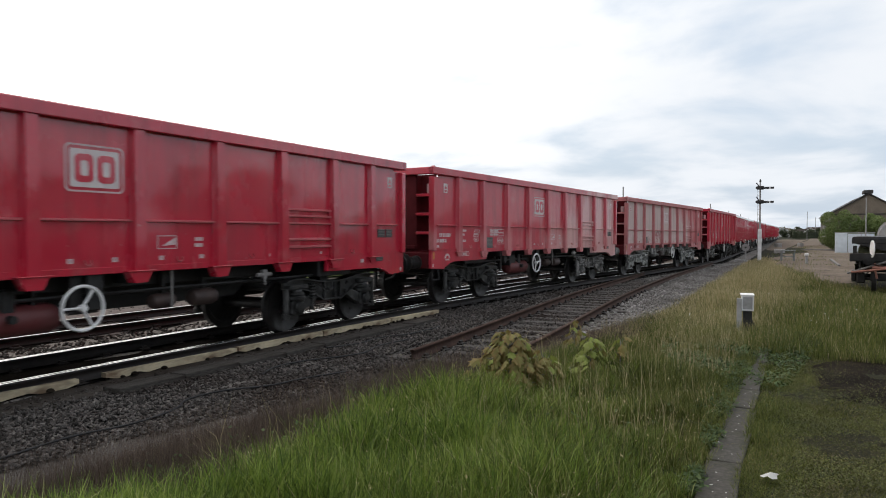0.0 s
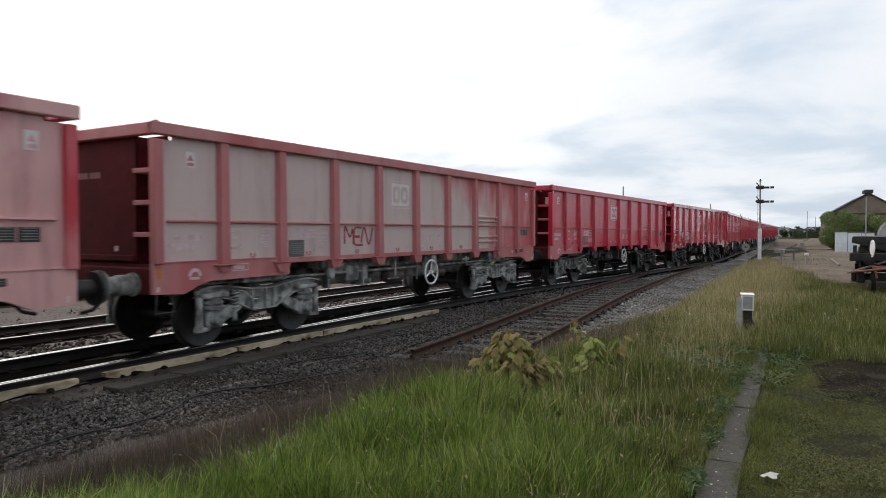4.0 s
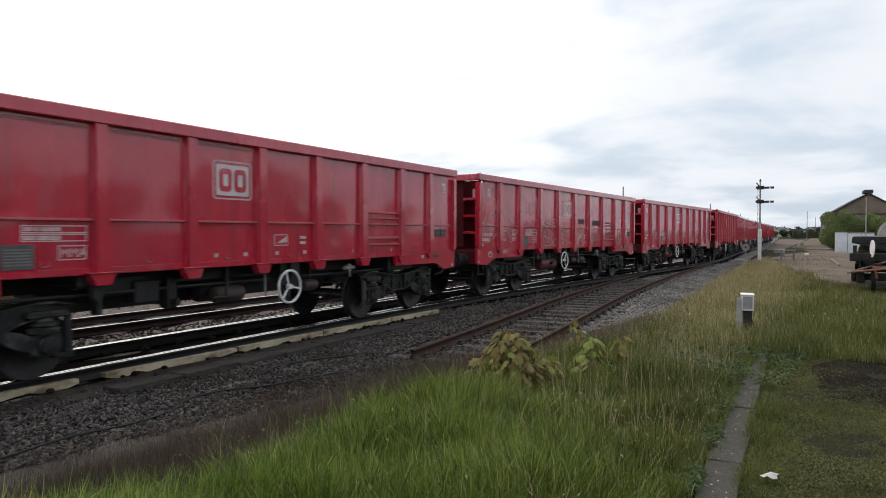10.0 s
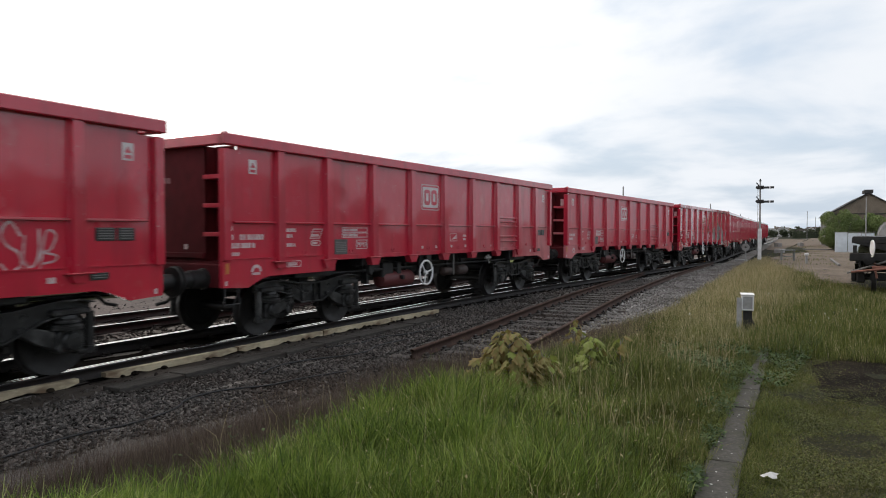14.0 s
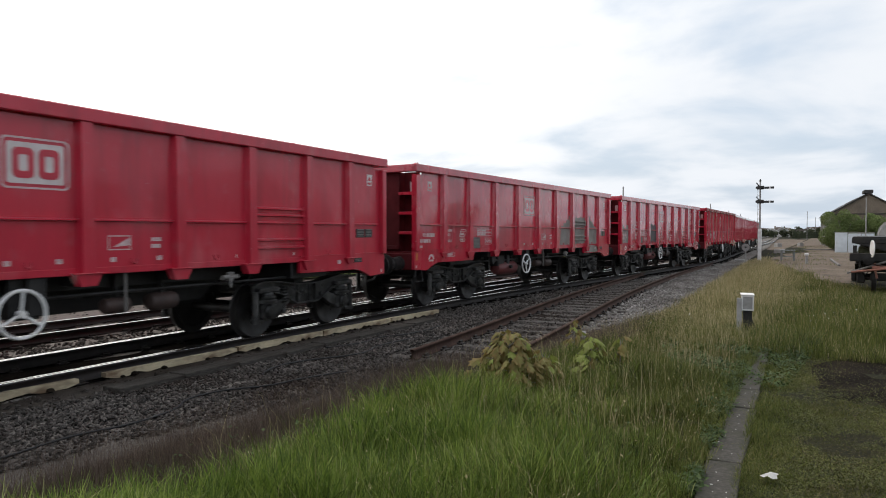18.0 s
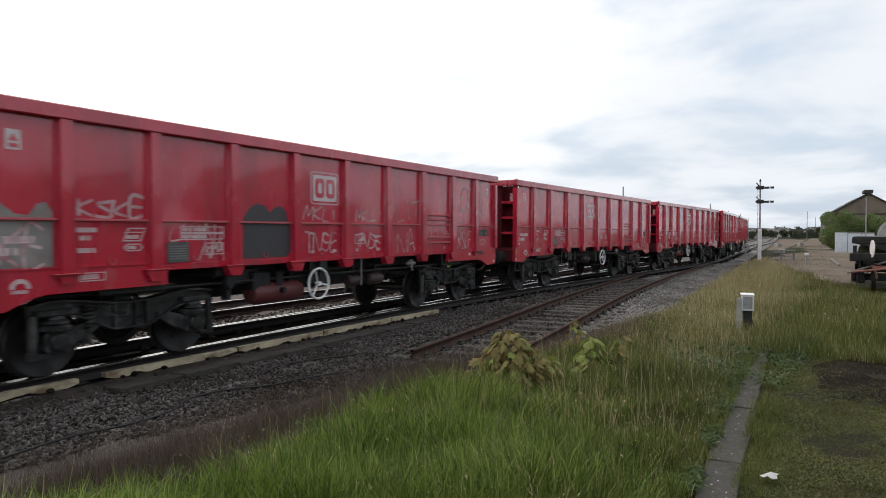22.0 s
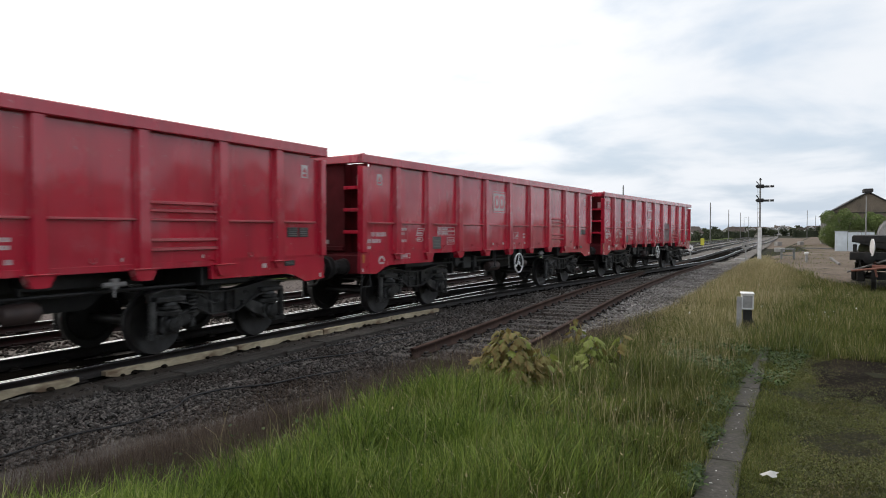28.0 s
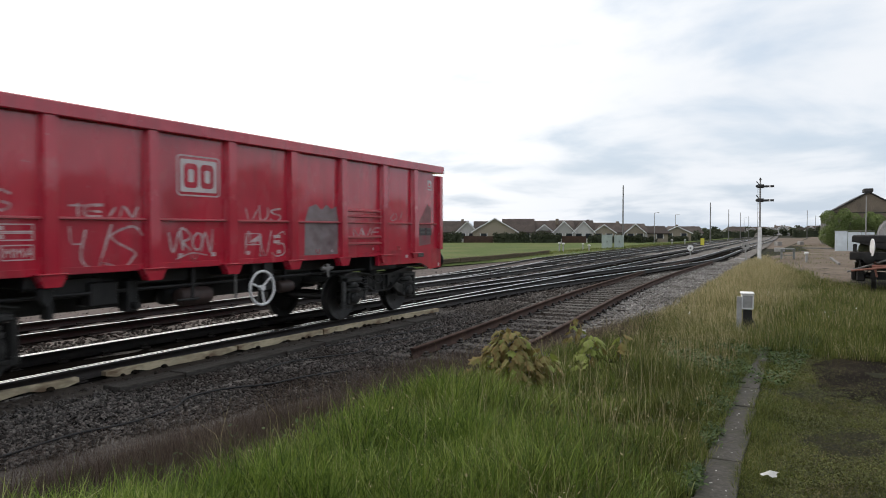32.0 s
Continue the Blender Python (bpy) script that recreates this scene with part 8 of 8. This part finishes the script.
def houses():
    brown = "brown-roofed bungalow with buff walls beyond the field"
    pale = "brown-roofed bungalow with pale walls beyond the field"
    A = 29.2
    rows = [(131.5, 73.0, 10, 7, 2.3, 4.5, False, "buff"), (133.5, 68.3, 4.2, 8, 2.3, 4.4, True, "render"), (136.5, 65.2, 5, 8, 2.3, 4.5, False, "buff"), (135.5, 62.7, 9.4, 9, 2.4, 5.1, True, "buff"),
            (139, 58.6, 6.5, 8, 2.3, 5.0, False, "buff"), (141, 55.6, 7, 8, 2.2, 4.0, False, "render"), (143.5, 52.0, 8, 8, 2.3, 4.6, False, "buff"), (141.0, 53.5, 3.8, 5, 2.2, 3.8, True, "render"),
            (145.8, 48.8, 9, 8, 2.3, 4.7, False, "buff"), (142.5, 49.6, 4.4, 6, 2.2, 4.5, True, "render"), (144.5, 45.9, 4.2, 6, 2.2, 4.5, True, "render"), (149.0, 43.2, 8, 8, 2.3, 4.2, False, "buff"),
            (147.0, 42.2, 4.6, 6, 2.2, 3.8, True, "buff"), (152, 38.2, 7.5, 8, 2.3, 4.0, False, "render"), (151, 36.5, 4, 6, 2.2, 3.9, True, "buff"), (157, 34.5, 7, 8, 2.1, 3.5, False, "buff"), (178, 33.0, 7, 8, 2.1, 3.6, True, "buff"), (200, 34, 8, 8, 2.1, 3.7, False, "render"), (222, 35.5, 7, 8, 2.1, 3.9, True, "render")]
    for i, (x, y, w, d, e, r, fg, wall) in enumerate(rows):
        bungalow(x, y, w, d, e, r, A - 4, wall, brown if wall == "buff" else pale, fg, i % 4 == 1)
    # behind the train for the rest of the estate
    for k in range(6):
        bungalow(126 - 9 * k, 80 + 6.5 * k, 11, 8, 2.3, 4.6 + 0.3 * (k % 2), A + 30, "buff", brown, k % 2 == 1, k % 3 == 0)
    rng = random.Random(15)
    for k in range(16):
        f = k / 15
        bungalow(385 + 30 * rng.random(), 46 - 44 * f, rng.uniform(7, 10), 8, 2.2, rng.uniform(3.9, 4.8), rng.uniform(-10, 30), rng.choice(("buff", "render")), "distant brown-roofed house among trees", rng.random() < 0.5, rng.random() < 0.4)


houses()


def hedge(x0, y0, x1, y1, h, thick, seed, label, mat="hedge", leaf=0.26, per=150):
    n = max(2, int(math.hypot(x1 - x0, y1 - y0) / 1.1))
    rng = random.Random(seed)
    t = thing("hedge", label, "hedge", at=pose(x0, y0, float(ground_z((x0 + x1) / 2, (y0 + y1) / 2))))
    lumps = []
    for k in range(n):
        f = (k + 0.5) / n
        for z in (0.3, 0.7):
            lumps.append(((x1 - x0) * f + rng.uniform(-0.3, 0.3), (y1 - y0) * f + rng.uniform(-0.3, 0.3), h * z * rng.uniform(0.85, 1.1), max(thick, h * 0.42) * rng.uniform(0.8, 1.1)))
    crown("leaves", t, M[mat], lumps, leaf, n * per, seed)
    heart, half = B(), min(thick, h * 0.42) * 0.55
    way = Vector((x1 - x0, y1 - y0, 0)).normalized()
    side = Vector((-way.y, way.x, 0)) * half
    for k in range(n):
        a, b = Vector((x1 - x0, y1 - y0, 0)) * (k / n), Vector((x1 - x0, y1 - y0, 0)) * ((k + 1) / n)
        top = Vector((0, 0, h * rng.uniform(0.78, 0.96)))
        low = [heart.verts.new(p) for p in (a + side, b + side, b - side, a - side)]
        high = [heart.verts.new(p + top) for p in (a + side * 0.7, b + side * 0.7, b - side * 0.7, a - side * 0.7)]
        for i in range(4):
            heart.faces.new((low[i], low[(i + 1) % 4], high[(i + 1) % 4], high[i]))
        heart.faces.new(high)
    part("inner_growth", heart, M[mat], t)
    for k in range(0, n, 3):
        f = (k + 0.5) / n
        part("stem", bm_tube(B(), ((x1 - x0) * f, (y1 - y0) * f, -0.1), ((x1 - x0) * f, (y1 - y0) * f, h * 0.7), 0.06, 0.03, 5), M["timber"], t)


def fence_run(x0, y0, x1, y1, h, label):
    t = thing("garden_fence", label, "fence", "garden fences", at=pose(x0, y0, float(ground_z(x0, y0)), 0, 0, math.degrees(math.atan2(y1 - y0, x1 - x0))))
    ln, n = math.hypot(x1 - x0, y1 - y0), max(2, int(math.hypot(x1 - x0, y1 - y0) / 1.8))
    for k in range(n):
        part("fence_panel", bm_box(B(), ln * k / n + 0.05, ln * (k + 1) / n - 0.05, -0.03, 0.03, 0.05, h - 0.05 * (k % 3)), M["fence"], t)
        part("fence_post", bm_box(B(), ln * k / n - 0.05, ln * k / n + 0.05, -0.05, 0.05, -0.2, h + 0.06), M["fence"], t)


hedge(115, 81, 126, 66, 2.2, 0.8, 31, "dark clipped garden hedge beyond the field")
fence_run(126.2, 65.5, 129.5, 60.3, 1.5, "brown boarded garden fence beyond the field")
hedge(129.5, 60, 133, 53.5, 2.2, 0.9, 32, "dark clipped garden hedge beyond the field")
hedge(133, 53, 135.5, 47.6, 2.2, 0.8, 33, "dark clipped garden hedge beyond the field")
fence_run(135.7, 47.3, 138.5, 43.0, 1.5, "red-brown boarded garden fence beyond the field")
hedge(138.5, 42.6, 147, 33.6, 1.5, 0.6, 34, "low clipped garden hedge beyond the field")
hedge(147, 33.4, 178, 29.0, 1.15, 0.6, 35, "dark low hedge along the line")
hedge(60, 122, 115, 81, 1.9, 0.8, 36, "dark clipped garden hedge beyond the field")
hedge(268, 48, 276, 22, 2.6, 1.1, 38, "distant dark hedge below the skyline", per=70)
hedge(270, 9, 276, -12, 2.6, 1.1, 39, "distant dark hedge below the skyline", per=70)
hedge(179, 28.8, 262, 31, 1.5, 0.8, 40, "dark scrub hedge along the distant line", per=60)
hedge(-40, 132, 60, 122, 2.2, 1.0, 37, "dark field hedge beyond the tracks", per=60)
tree(150, 46.2, 5.6, 1.6, 41, "bare-topped garden tree behind the bungalows", 0.2, 900, mat="hedge")
tree(138, 60, 3.4, 1.3, 42, "garden shrub between the bungalows", 0.2, 700, True)
tree(133.5, 62.5, 3.0, 1.2, 43, "garden shrub between the bungalows", 0.2, 700, True)
for k in range(14):
    f = k / 13
    tree(430 + 20 * math.sin(k * 2.3), 62 - 66 * f, 3.6 + 1.2 * math.sin(k * 1.7) ** 2, 4.0, 60 + k, "distant dark tree on the skyline", 0.7, 420, True, "hedge")
for k in range(9):
    tree(190 + 12 * k, 29 + 1.2 * k + 1.5 * math.sin(k * 2), 2.4 + 0.8 * math.sin(k * 1.3) ** 2, 2.0, 80 + k, "dark scrub along the distant line", 0.35, 420, True, "hedge")
for k in range(10):
    tree(352 + 14 * math.sin(k * 1.7), 30 - 3.6 * k, 2.6 + 1.3 * math.sin(k * 2.1) ** 2, 2.6, 140 + k, "dark garden tree before the distant houses", 0.5, 380, True, "hedge")
# the camera's own side: a ragged row of trees across the yard
for k in range(15):
    tree(-22 + 6.0 * k, -27 + 3 * math.sin(k * 1.9), 5.0 + 2.6 * math.sin(k * 2.7) ** 2, 3.2, 100 + k, "broad green tree across the yard", 0.5, 900, True, "tree")


# ---- what moves ----
RUN_T = np.array([-4, 0, 4, 8, 12, 16, 20, 24, 28, 32, 36.0])
RUN = np.array([-22.0, 0, 22.281, 44.984, 68.069, 91.623, 115.616, 139.805, 164.349, 189.361, 214.7])


def gone(t):
    """Metres that the train has run by t seconds."""
    return float(glide(t, RUN, RUN_T))


def wagon_pose(i, t):
    mid = 12.622 + i * PITCH - gone(t) - BODY / 2 - 0.03
    a, b = np.array([mid - 4.46]), np.array([mid + 4.46])
    ya, yb, za, zb = float(line_y(a)[0]), float(line_y(b)[0]), float(line_z(a)[0]), float(line_z(b)[0])
    return pose(mid, (ya + yb) / 2, (za + zb) / 2, 0, -math.degrees(math.atan2(zb - za, 8.92)), math.degrees(math.atan2(yb - ya, 8.92)))


def motions():
    times = [k * 0.5 for k in range(65)]
    turns = [k * 0.1 for k in range(321)]
    for i, w in enumerate(wagons):
        walk(w, [(t, wagon_pose(i, t)) for t in times])
        for ob in w.children:
            if ob.name.startswith("wheelset"):
                x = ob.matrix_basis.translation.x
                walk(ob, [(t, pose(x, 0, WHEEL_R, 0, -math.degrees(gone(t) / WHEEL_R), 0)) for t in turns])


motions()
